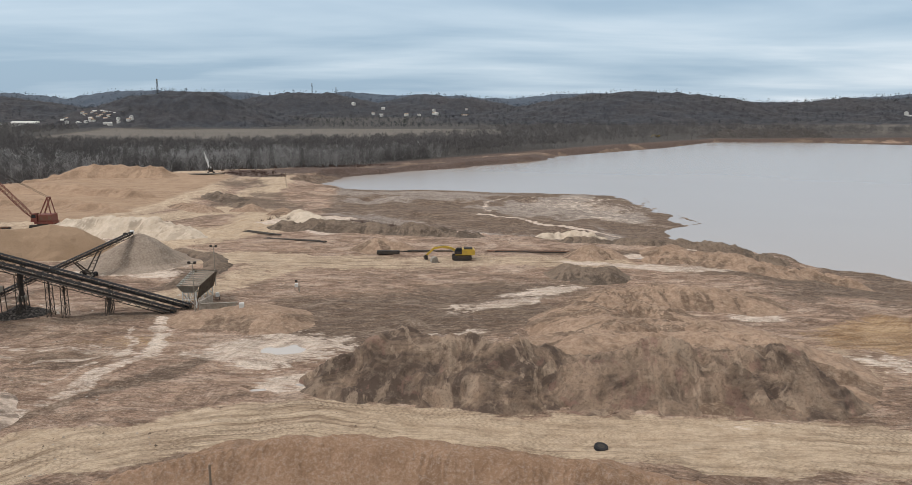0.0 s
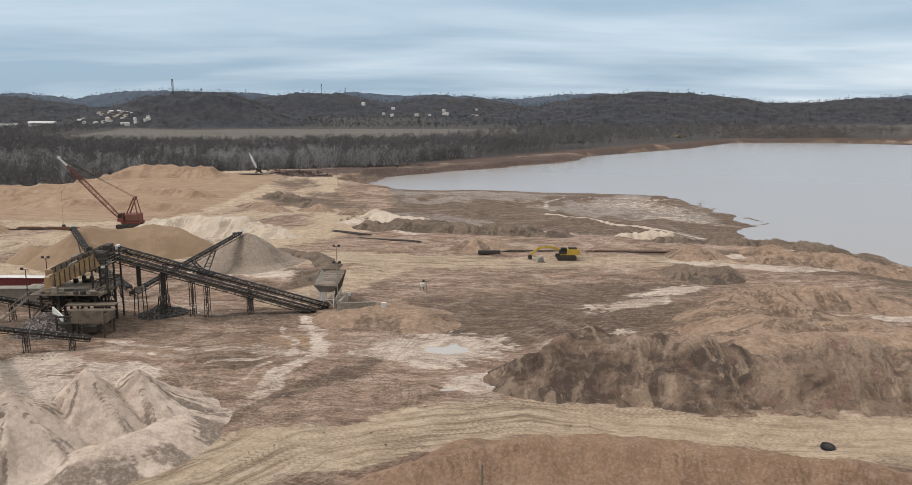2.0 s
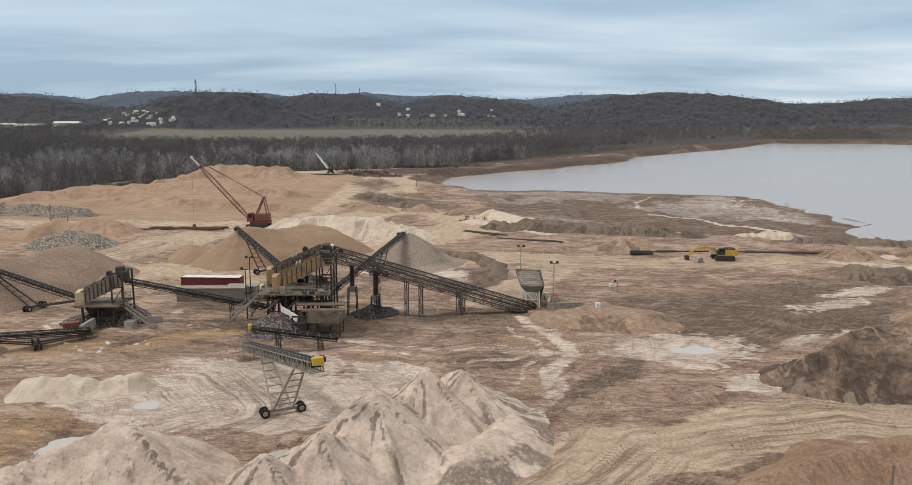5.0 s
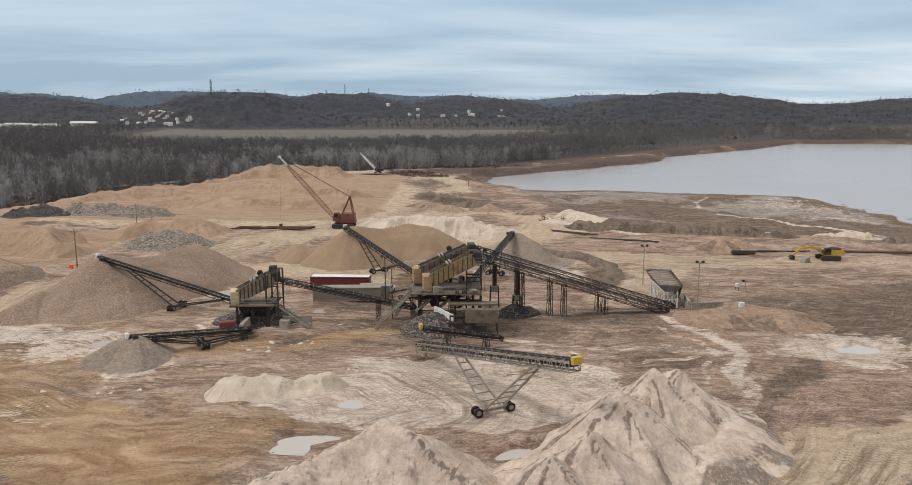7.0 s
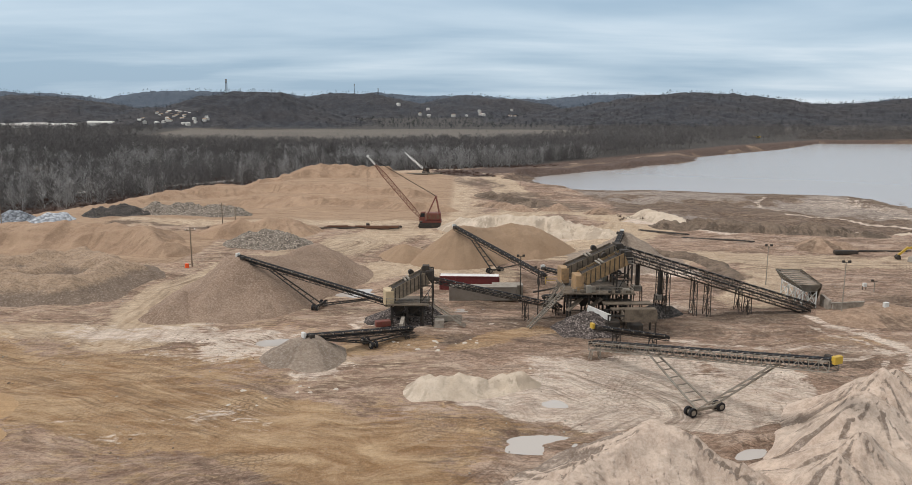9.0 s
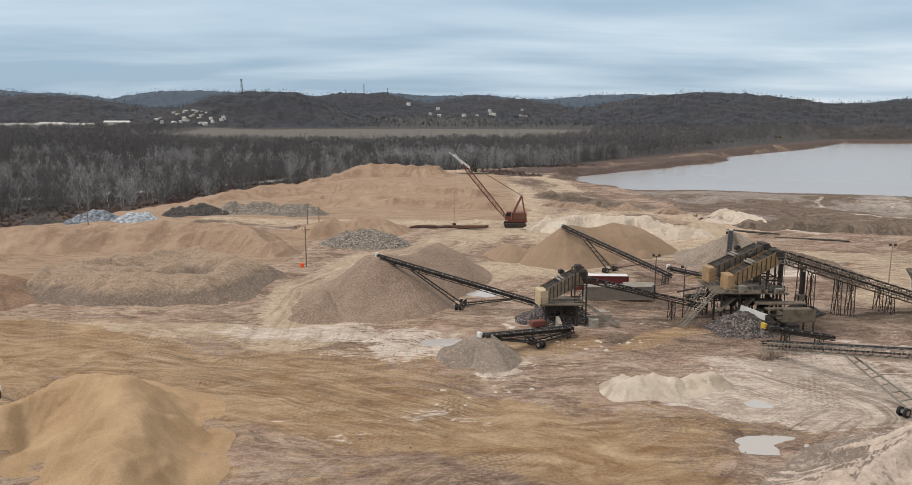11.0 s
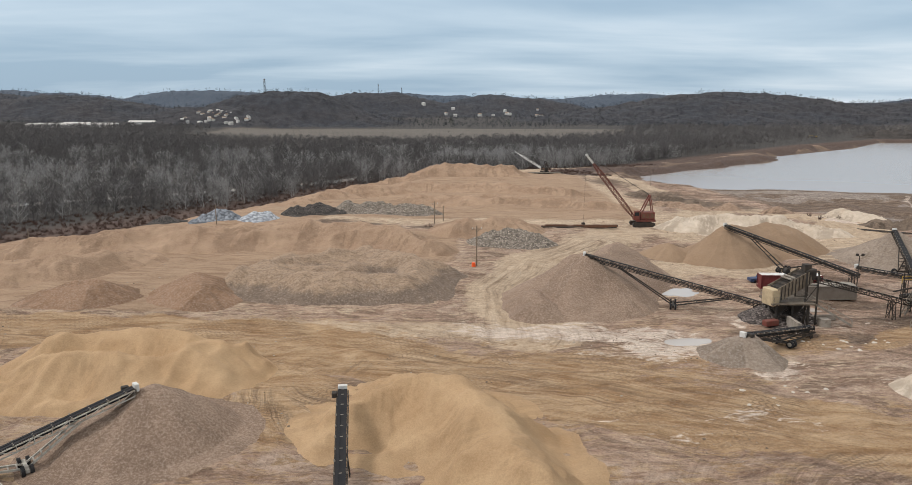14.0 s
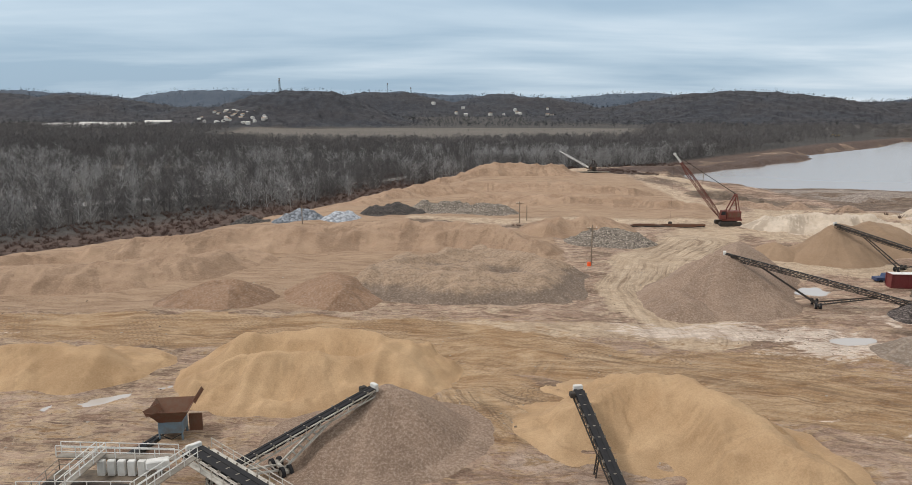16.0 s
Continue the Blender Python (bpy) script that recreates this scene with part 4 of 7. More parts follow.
P("sand_mound", "tan sand mound behind pale stone", SAND_FAR, [(-186, 220, 4.2), (-172, 224, 4.6)], 0.45, 0.3, seed=24, step=0.5, lumps=0.9)
P("rock_heap", "long heap of grey broken stone", ROCK_PALE, [(-226, 262, 3.0), (-214, 264, 3.4), (-200, 262, 2.8)], 0.45, 0.8, seed=25, step=0.5)
P("rock_heap", "dark heap of broken stone", ROCK_DARK, [(-240, 254, 3.0), (-232, 257, 3.0)], 0.5, 0.7, seed=26, step=0.5)
P("rock_heap", "heap of blue-grey stone blocks", BLUE_GREY, [(-262, 243, 3.2), (-268, 240, 2.4)], 0.6, 0.7, seed=27, step=0.45)
P("lime_heap", "white lime heap beside blue-grey stone", PALE_HEAP, [(-254, 242, 2.6), (-250, 244, 2.3)], 0.6, 0.4, seed=28, step=0.45)
P("rock_heap", "low heap of brown stone", ROCK_DARK, [(-282, 240, 2.4)], 0.4, 0.5, seed=29, step=0.5)
P("wet_sand_stockpile", "row of gullied pale sand peaks with wet streaks", SAND_PALE, [(-65.5, 89.5, 6.8), (-67.8, 87.2, 4.9), (-70, 85, 8.0), (-72.5, 81, 5.0), (-75, 77.5, 7.6), (-77.6, 74, 4.6), (-80, 71, 6.8), (-82, 68.4, 4.4), (-84, 66, 6.6)], 0.74, 0.25, seed=30, step=0.28, round_top=0.2, gully=0.9)
P("wet_sand_stockpile", "gullied pale sand peak below the radial stacker", SAND_PALE, [(-92, 66, 4.6), (-100.5, 70.5, 7.6), (-107, 67, 5.6), (-112, 62, 5)], 0.62, 0.25, seed=31, step=0.28, round_top=0.3, gully=0.8)
P("sand_apron", "pale sand apron round the gullied peaks", SAND_PALE, [(-60.5, 88, 2.0), (-62, 82, 2.4), (-66, 76, 2.4)], 0.4, 0.15, seed=32, step=0.35)
P("sand_mound", "low mound of white clay sand", SAND_CREAM, [(-123, 97.5, 1.9), (-117, 98.5, 2.2), (-112, 100, 1.6)], 0.6, 0.6, seed=33, step=0.3, gully=0.8)
P("spoil_bank", "long spoil bank with slumped dark, tan and pinkish slips", BANK, [(-16, 104, 4.4), (-8, 105, 6.2), (-2, 105.5, 6.8), (5, 104, 6.2), (17, 102.6, 6.0), (28, 103, 6.4), (38, 102.4, 6.5), (44, 101, 5.8), (48, 99, 4.2), (52, 97, 2.0)], 0.68, 0.9, seed=34, step=0.3, gully=0.45, lumps=1.2)
P("earth_terrace", "brown worked earth terrace behind the spoil bank", EARTH, [(20, 112, 4.2), (34, 112, 4.8), (46, 110, 4.4), (42, 122, 3.6), (28, 124, 3.8), (24, 136, 2.6), (38, 134, 2.6)], 0.3, 0.45, cap=4.0, seed=37, step=0.45, round_top=2, lumps=0.5)
P("earth_mound", "brown worked earth mound", EARTH, [(30, 150, 2.4), (44, 154, 3.4), (58, 150, 2.6)], 0.35, 0.5, seed=38, step=0.45, gully=0.5)
P("gravel_bank", "long brown gravel bank beside the sand road", GRAVEL_RUSSET, [(-36, 71, 1.6), (-26, 76, 3.0), (-12, 77.5, 4.0), (0, 76, 4.2), (14, 73.5, 3.6), (25, 69, 2.4)], 0.6, 0.2, cap=3.6, seed=39, step=0.28, gully=0.35)
P("earth_mound", "trampled pale earth mound beside the feed hopper", EARTH, [(-46, 136, 1.5), (-38, 138, 1.9), (-32, 134, 1.2)], 0.22, 0.2, seed=40, step=0.35)
P("earth_mound", "dark brown earth heap beside the lake road", EARTH, [(34, 196, 3.0), (40, 197, 2.2)], 0.5, 0.4, seed=41)
P("earth_mound", "rough brown earth heap", SPOIL, [(26, 174, 2.4), (36, 172, 2.2), (30, 168, 1.6)], 0.45, 0.6, seed=42)
P("earth_mound", "small orange-brown earth heap", EARTH, [(-22, 206, 3.0), (-16, 205, 2.0)], 0.45, 0.4, seed=43)
P("earth_mound", "low brown earth heap by the mud flats", EARTH, [(56, 200, 2.0), (68, 190, 2.2), (78, 182, 1.6)], 0.3, 0.6, seed=44)
P("earth_mound", "small brown earth heap beside another", EARTH, [(-82, 300, 3.0)], 0.45, 0.3, seed=45)
P("earth_mound", "small brown earth heap beside another", EARTH, [(-66, 290, 2.6)], 0.45, 0.3, seed=46)
P("spoil_bank", "far dark spoil bank by the lake shore", ROCK_DARK, [(340, 1010, 9), (400, 1020, 12), (470, 1010, 10)], 0.4, 2.0, seed=47, step=3.0)
P("earth_berm", "curved dark berm round a pale sand cone", SPOIL, [(-73, 197, 1.2), (-63, 191, 1.6), (-57, 181, 1.6), (-58, 170, 1.2), (-62, 164, 0.8)], 0.6, 0.4, seed=61)
P("spoil_bank", "dark ragged bank above the mud flats", SPOIL, [(-56, 240, 2.0), (-34, 234, 2.6), (-8, 229, 2.2), (6, 226, 1.2)], 0.5, 0.7, seed=62, gully=0.6)
P("spoil_bank", "dark slumped bank along the lake shore", SPOIL, [(34, 223, 1.4), (62, 214, 2.0), (88, 203, 1.6)], 0.45, 0.7, seed=63, gully=0.6)
P("cream_sand_heap", "slumped cream sand slope above dark mud", SAND_CREAM, [(-56, 264, 2.6), (-48, 258, 2.4), (-42, 252, 1.6)], 0.4, 0.5, seed=64, gully=0.7)
P("cream_sand_heap", "broken pale crust of dried clay on the flats", SAND_CREAM, [(30, 258, 1.6), (40, 262, 1.8), (50, 258, 1.2)], 0.5, 0.9, seed=65, gully=0.7)
P("spoil_bank", "dark brown bank above the far flats", SPOIL, [(-110, 340, 2.0), (-96, 330, 2.8), (-88, 318, 2.2)], 0.4, 0.7, seed=66, gully=0.5)
P("spoil_bank", "brown cut bank beside the wet strip", EARTH, [(52, 193, 1.6), (72, 189, 2.0), (96, 181, 1.8)], 0.5, 0.6, seed=67, gully=0.6)
P("earth_mound", "low brown earth heap on the bank", EARTH, [(-108, 300, 2.0), (-96, 290, 2.2)], 0.35, 0.5, seed=69)

# ---- small builders ----


def bar(bm, a, b, w, h=0.0):
    """A straight square bar from a to b."""
    a, b = Vector(a), Vector(b)
    d = b - a
    n = d.length
    if n < 1e-4:
        return
    rot = d.to_track_quat("X", "Z").to_matrix().to_4x4()
    bmesh.ops.create_cube(bm, size=1.0, matrix=Matrix.Translation((a + b) / 2) @ rot @ Matrix.Diagonal((n, w, h or w, 1)))


def rod(bm, a, b, r, r2=None, n=8):
    a, b = Vector(a), Vector(b)
    d = b - a
    rot = d.to_track_quat("Z", "Y").to_matrix().to_4x4()
    bmesh.ops.create_cone(bm, cap_ends=True, segments=n, radius1=r, radius2=r if r2 is None else r2, depth=d.length, matrix=Matrix.Translation((a + b) / 2) @ rot)


def block(bm, x, y, z, sx, sy, sz, turn=0.0, bevel=0.0):
    """A block with its middle at x, y and its foot at z."""
    r = bmesh.ops.create_cube(bm, size=1.0, matrix=Matrix.Translation((x, y, z + sz / 2)) @ Matrix.Rotation(radians(turn), 4, "Z") @ Matrix.Diagonal((sx, sy, sz, 1)))
    if bevel:
        edges = list({e for v in r["verts"] for e in v.link_edges})
        bmesh.ops.bevel(bm, geom=edges, offset=bevel, segments=1, affect="EDGES")


def prism(bm, profile, y0, y1):
    """A profile in x, z drawn out from y0 to y1."""
    a = [bm.verts.new((px, y0, pz)) for px, pz in profile]
    b = [bm.verts.new((px, y1, pz)) for px, pz in profile]
    n = len(profile)
    bm.faces.new(a)
    bm.faces.new(b[::-1])
    for k in range(n):
        bm.faces.new((a[k], b[k], b[(k + 1) % n], a[(k + 1) % n]))
    bmesh.ops.recalc_face_normals(bm, faces=bm.faces[:])


def part(name, bm, material, parent, label=""):
    me = bpy.data.meshes.new(name)
    bm.to_mesh(me)
    bm.free()
    me.materials.append(material)
    ob = new(name, me)
    ob.parent = parent
    if label:
        ob["label"] = label
    return ob


def thing(name, label, category, at, turn=0.0, group=""):
    ob = new(name)
    ob.empty_display_size = 0.5
    ob.matrix_world = pose(*at, 0, 0, turn)
    return tagged(ob, label, category, group)


def lattice(bm, a, b, n, w):
    """A flat lattice between two rails: a and b are (start, end) pairs."""
    (a0, a1), (b0, b1) = a, b
    a0, a1, b0, b1 = map(Vector, (a0, a1, b0, b1))
    bar(bm, a0, a1, w * 1.6)
    bar(bm, b0, b1, w * 1.6)
    for k in range(n + 1):
        f = k / n
        p, q = a0.lerp(a1, f), b0.lerp(b1, f)
        bar(bm, p, q, w)
        if k < n:
            g = (k + 1) / n
            bar(bm, p, b0.lerp(b1, g), w) if k % 2 else bar(bm, q, a0.lerp(a1, g), w)


# ---- conveyors ----


def conveyor(label, tail, head, width=1.1, depth=1.0, trestles=(), carriage=None, rail=False, headbox=True, steel=STEEL, name="conveyor", bay=1.6, box_material=None):
    """A belt conveyor on a lattice frame. tail and head: x, y and the belt's height; trestles: places along it from tail 0 to head 1;
    carriage: (place of its hitch, place of its wheels)."""
    dx, dy = head[0] - tail[0], head[1] - tail[1]
    run, turn = math.hypot(dx, dy), math.degrees(math.atan2(dy, dx))
    base = rise(tail[0], tail[1])
    root = thing(name, label, "conveyor", (tail[0], tail[1], base), turn, "belt conveyors")
    z0, z1 = tail[2] - base, head[2] - base
    w = width / 2

    def at(f, y=0.0, drop=0.0):
        return (run * f, y, z0 + (z1 - z0) * f - drop)

    def floor_at(f, y=0.0):
        c, s = math.cos(radians(turn)), math.sin(radians(turn))
        u = run * f
        return rise(tail[0] + u * c - y * s, tail[1] + u * s + y * c) - base

    bm = bmesh.new()
    for side in (-1, 1):
        bar(bm, at(0, side * w * 0.62, -0.06), at(1, side * w * 0.62, -0.06), w * 0.66, 0.06)
    bar(bm, at(0, 0, 0.0), at(1, 0, 0.0), w * 0.75, 0.05)
    bar(bm, at(0, 0, depth * 0.55), at(1, 0, depth * 0.55), width * 0.9, 0.04)
    part("belt", bm, RUBBER, root, "black rubber belt")
    bays = max(4, int(run / bay))
    for side in (-1, 1):
        bm = bmesh.new()
        lattice(bm, (at(0, side * w * 1.12, 0.12), at(1, side * w * 1.12, 0.12)), (at(0, side * w * 1.12, depth), at(1, side * w * 1.12, depth)), bays, 0.075)
        part("lattice_side", bm, steel, root)
    bm = bmesh.new()
    for k in range(bays + 1):
        bar(bm, at(k / bays, -w * 1.1, depth), at(k / bays, w * 1.1, depth), 0.08)
    part("cross_tie", bm, steel, root)["kind"] = "stuff"
    bm = bmesh.new()
    bar(bm, (0, -w * 1.15, -0.02), (0, w * 1.15, -0.02), 0.13)
    for side in (-1, 1):
        bar(bm, (0, side * w * 1.18, -0.1), (0, side * w * 1.18, 0.16), 0.12)
    count = max(4, int(run / 1.7))
    roller = None
    for k in range(count):
        if roller is None:
            roller = part("idler", bm, STEEL_PALE, root)
            one = roller
        else:
            one = new("idler", roller.data)
            one.parent = root
        one.location = at((k + 0.5) / count)
    for f, nm in ((1.0, "head_pulley"), (0.0, "tail_pulley")):
        bm = bmesh.new()
        p = at(f, 0, 0.22)
        rod(bm, (p[0], -w * 0.95, p[2]), (p[0], w * 0.95, p[2]), 0.26, n=12)
        part(nm, bm, STEEL, root)
    if headbox:
        bm = bmesh.new()
        p = at(1.0)
        block(bm, p[0] + 0.3, 0, p[2] - 0.4, 0.5, width * 0.95, 0.85, bevel=0.06)
        part("head_cover", bm, box_material or WHITE, root, "small pale head cover")
        bm = bmesh.new()
        p = at(0.965, w * 1.6)
        block(bm, p[0], p[1], p[2] - 0.35, 0.8, 0.6, 0.6, bevel=0.08)
        part("drive_motor", bm, STEEL, root)
    for f in trestles:
        fw = w * 1.5
        top = at(f, 0, depth)[2]
        bm = bmesh.new()
        for side in (-1, 1):
            foot = floor_at(f, side * fw) - 0.1
            lattice(bm, ((run * f - 0.35, side * fw, foot), (run * f - 0.35, side * w, top)), ((run * f + 0.35, side * fw, foot), (run * f + 0.35, side * w, top)), max(3, int((top - foot) / 1.2)), 0.07)
        bar(bm, (run * f, -w * 1.1, top - 0.05), (run * f, w * 1.1, top - 0.05), 0.14)
        foot = floor_at(f) - 0.1
        if top - foot > 2.5:
            bar(bm, (run * f, -fw, foot + 0.6), (run * f, w, top - 0.3), 0.08)
            bar(bm, (run * f, fw, foot + 0.6), (run * f, -w, top - 0.3), 0.08)
        part("trestle", bm, steel, root)
    if carriage:
        hitch, wheel, half = carriage
        ground_z = floor_at(wheel)
        axle = ground_z + 0.62
        for f0, nm in ((hitch, "strut"), (min(0.97, 2 * wheel - hitch), "strut")):
            for side in (-1, 1):
                bm = bmesh.new()
                bar(bm, at(f0, side * w, depth), (run * wheel, side * half * 0.55, axle), 0.2)
                part(nm, bm, steel, root)
            bm = bmesh.new()
            for k in range(1, 7):
                f = k / 7
                ends = [tuple(Vector(at(f0, side * w, depth)).lerp(Vector((run * wheel, side * half * 0.55, axle)), f)) for side in (-1, 1)]
                bar(bm, ends[0], ends[1], 0.12)
            part("strut_brace", bm, steel, root)
        bm = bmesh.new()
        bar(bm, (run * wheel, -half - 0.3, axle), (run * wheel, half + 0.3, axle), 0.36)
        part("axle", bm, steel, root)
        for side in (-1, 1):
            for o in (-0.42, 0.42):
                bm = bmesh.new()
                rod(bm, (run * wheel + o * 0.0 - 0.16 + o, side * half, axle - 0.05), (run * wheel + 0.16 + o, side * half, axle - 0.05), 0.6, n=16)
                tyre = part("wheel", bm, RUBBER, root, "black rubber tyre")
                bm = bmesh.new()
                rod(bm, (run * wheel - 0.19 + o, side * half, axle - 0.05), (run * wheel + 0.19 + o, side * half, axle - 0.05), 0.34, n=12)
                part("rim", bm, STEEL_PALE, tyre)
    if rail:
        bm = bmesh.new()
        bm.free()
        for side in ((-1, 1) if rail == "both" else (1,)):
            y = side * (w * 1.2 + 0.75)
            bm = bmesh.new()
            bar(bm, at(0.02, side * (w * 1.2 + 0.4), 0.5), at(0.98, side * (w * 1.2 + 0.4), 0.5), 0.75, 0.06)
            part("walkway", bm, steel, root)
            bm = bmesh.new()
            posts = max(4, int(run / 2.0))
            for k in range(posts + 1):
                bar(bm, at(k / posts, y, 0.5), at(k / posts, y, -0.55), 0.06)
            for h in (-0.55, -0.05):
                bar(bm, at(0, y, h), at(1, y, h), 0.06)
            part("handrail", bm, steel, root)
    return root


conveyor("long dark steel conveyor climbing to the screen tower", (-53.5, 140.5, 1.3), (-91.0, 136.8, 13.0), 1.3, 1.25, (0.32, 0.53, 0.60, 0.74), rail=True)
conveyor("second long dark conveyor beside the first", (-51.5, 143.2, 1.5), (-89.6, 139.7, 13.4), 1.3, 1.25, (0.39, 0.80))
conveyor("stacking conveyor over a pale sand cone", (-92.5, 150.0, 2.2), (-80.0, 185.0, 8.6), 1.0, 0.9, (), (0.72, 0.62, 1.6))
conveyor("stacking conveyor over a brown sand cone", (-101.5, 158.5, 3.6), (-121.0, 184.8, 9.8), 1.0, 0.9, (0.04,), (0.78, 0.52, 1.6))
conveyor("short dark transfer conveyor behind the screens", (-90.0, 143.5, 5.0), (-101.8, 158.5, 5.2), 1.0, 0.8, (0.5,))
conveyor("stacking conveyor over a tall gravel cone", (-130.0, 134.0, 3.4), (-161.6, 142.1, 10.8), 1.0, 0.9, (0.06,), (0.80, 0.50, 1.8))
conveyor("dark conveyor between the two screen towers", (-101.0, 136.0, 3.0), (-124.6, 129.8, 9.6), 1.0, 0.9, (0.28,))
conveyor("flat dark feed conveyor below the screen tower", (-104.0, 137.5, 4.3), (-92.0, 140.0, 4.6), 1.2, 0.7, (0.2, 0.8))
conveyor("short stacking conveyor over a small gravel cone", (-127.5, 121.5, 3.0), (-142.6, 110.3, 5.0), 1.0, 0.9, (0.06,), (0.86, 0.42, 1.3))
conveyor("long radial stacking conveyor with a yellow head on a wheeled carriage", (-99.0, 113.0, 3.4), (-80.8, 75.2, 13.6), 1.25, 1.3, (0.02,), (0.34, 0.58, 2.3), steel=STEEL_PALE, name="radial_stacker", bay=1.2, box_material=YELLOW)
conveyor("short dark conveyor feeding the radial stacker", (-86.0, 118.5, 2.6), (-98.5, 114.5, 5.4), 1.0, 0.7, (0.2, 0.7), box_material=YELLOW)
conveyor("stacking conveyor beside a tall tan sand heap", (-195.0, 60.0, 1.9), (-197.9, 80.6, 7.4), 1.1, 0.8, (0.55,), name="conveyor")
conveyor("stacking conveyor over a brown gravel cone with pale lattice", (-235.0, 67.5, 3.2), (-220.7, 78.9, 8.1), 1.1, 0.8, (), (0.70, 0.40, 1.2), steel=RAIL_WHITE)
conveyor("dark wash plant conveyor with pale railings", (-222.0, 57.0, 4.6), (-237.4, 70.6, 4.8), 1.7, 1.2, (0.4, 0.8), rail="both", steel=RAIL_WHITE)
conveyor("dark conveyor below a rusty feed hopper", (-246.0, 71.0, 2.8), (-245.0, 80.5, 1.7), 1.0, 0.6, (0.3,), headbox=False)


# ---- screen towers, hoppers ----
TAN_DUSTY = painted("dusty_tan_plate", (0.33, 0.215, 0.105), 0.4, 0.75, 0.0, (0.10, 0.075, 0.055))
RIBBED = painted("dusty_beige_plate", (0.27, 0.215, 0.155), 0.45, 0.8, 0.0, (0.09, 0.07, 0.052))
DUSTY = painted("dusty_brown_steel", (0.19, 0.15, 0.11), 0.45, 0.75, 0.1, (0.07, 0.055, 0.042))
def handrail(bm, pts, z, high=1.1, w=0.055):
    for (ax, ay), (bx, by) in zip(pts, pts[1:]):
        n = max(1, int(math.hypot(bx - ax, by - ay) / 1.8))
        for k in range(n + 1):
            px, py = ax + (bx - ax) * k / n, ay + (by - ay) * k / n
            bar(bm, (px, py, z), (px, py, z + high), w)
        for h in (high, high * 0.5):
            bar(bm, (ax, ay, z + h), (bx, by, z + h), w)


def stairs(root, a, b, width=0.9):
    """An open steel stair from a up to b, with stringers, treads and a rail."""
    a, b = Vector(a), Vector(b)
    across = Vector((-(b - a).y, (b - a).x, 0)).normalized() * width / 2
    bm = bmesh.new()
    for s in (-1, 1):
        bar(bm, a + across * s, b + across * s, 0.08, 0.25)
    n = max(3, int((b.z - a.z) / 0.25))
    for k in range(1, n):
        p = a.lerp(b, k / n)
        bar(bm, p - across, p + across, 0.22, 0.04)
    for s in (-1, 1):
        bar(bm, a + across * s + Vector((0, 0, 1)), b + across * s + Vector((0, 0, 1)), 0.06)
        for k in range(0, n + 1, 4):
            p = a.lerp(b, k / n) + across * s
            bar(bm, p, p + Vector((0, 0, 1)), 0.05)
    return part("stair", bm, STEEL_PALE, root, "dusty steel stair")


def vibrating_screen(root, lo, hi, width, tall, endbox=TAN_PANEL, side=STEEL):
    """An inclined screen box on a tower, from its lower to its upper end: side plates with ribs, mesh deck, end chute."""
    lo, hi = Vector(lo), Vector(hi)
    d = (hi - lo).normalized()
    across = Vector((-d.y, d.x, 0)).normalized()
    for s in (-1, 1):
        bm = bmesh.new()
        o = across * s * width / 2
        bar(bm, lo + o, hi + o, 0.08, tall)
        plate = part("screen_side", bm, side, root, "dusty ribbed side plate")
        for k in range(9):
            bm = bmesh.new()
            p = lo.lerp(hi, (k + 0.5) / 9) + o + across * s * 0.08
            bar(bm, p - Vector((0, 0, tall / 2)), p + Vector((0, 0, tall / 2)), 0.14)
            part("rib", bm, STEEL, plate)
    bm = bmesh.new()
    for h in (0.35, -0.3):
        o = Vector((0, 0, tall * h))
        bar(bm, lo + o, hi + o, width, 0.06)
    for k in range(7):
        p = lo.lerp(hi, k / 6) + Vector((0, 0, tall * 0.5))
        bar(bm, p - across * width / 2, p + across * width / 2, 0.12)
    part("screen_deck", bm, STEEL, root)
    bm = bmesh.new()
    m0, m1 = lo.lerp(hi, 0.42) + Vector((0, 0, tall * 0.62)), lo.lerp(hi, 0.62) + Vector((0, 0, tall * 0.62))
    for s in (-0.3, 0.3):
        rod(bm, m0 - across * width * 0.5 + d * s, m0 + across * width * 0.5 + d * s, 0.2)
    part("vibrator_shaft", bm, STEEL_PALE, root)
    bm = bmesh.new()
    rod(bm, m1 + across * width * 0.62, m1 + across * width * 0.9, 0.5, n=14)
    part("flywheel", bm, STEEL, root)
    bm = bmesh.new()
    c = lo - d * 0.7
    turn = math.degrees(math.atan2(d.y, d.x))
    block(bm, c.x, c.y, c.z - tall * 0.75, 1.5, width * 1.05, tall * 1.25, turn, 0.12)
    part("discharge_chute", bm, endbox, root, "tan sheet-steel discharge box")
    bm = bmesh.new()
    c = hi + d * 0.6
    block(bm, c.x, c.y, c.z - 0.7, 1.3, width * 0.9, 1.7, turn, 0.08)
    part("feed_box", bm, STEEL, root)


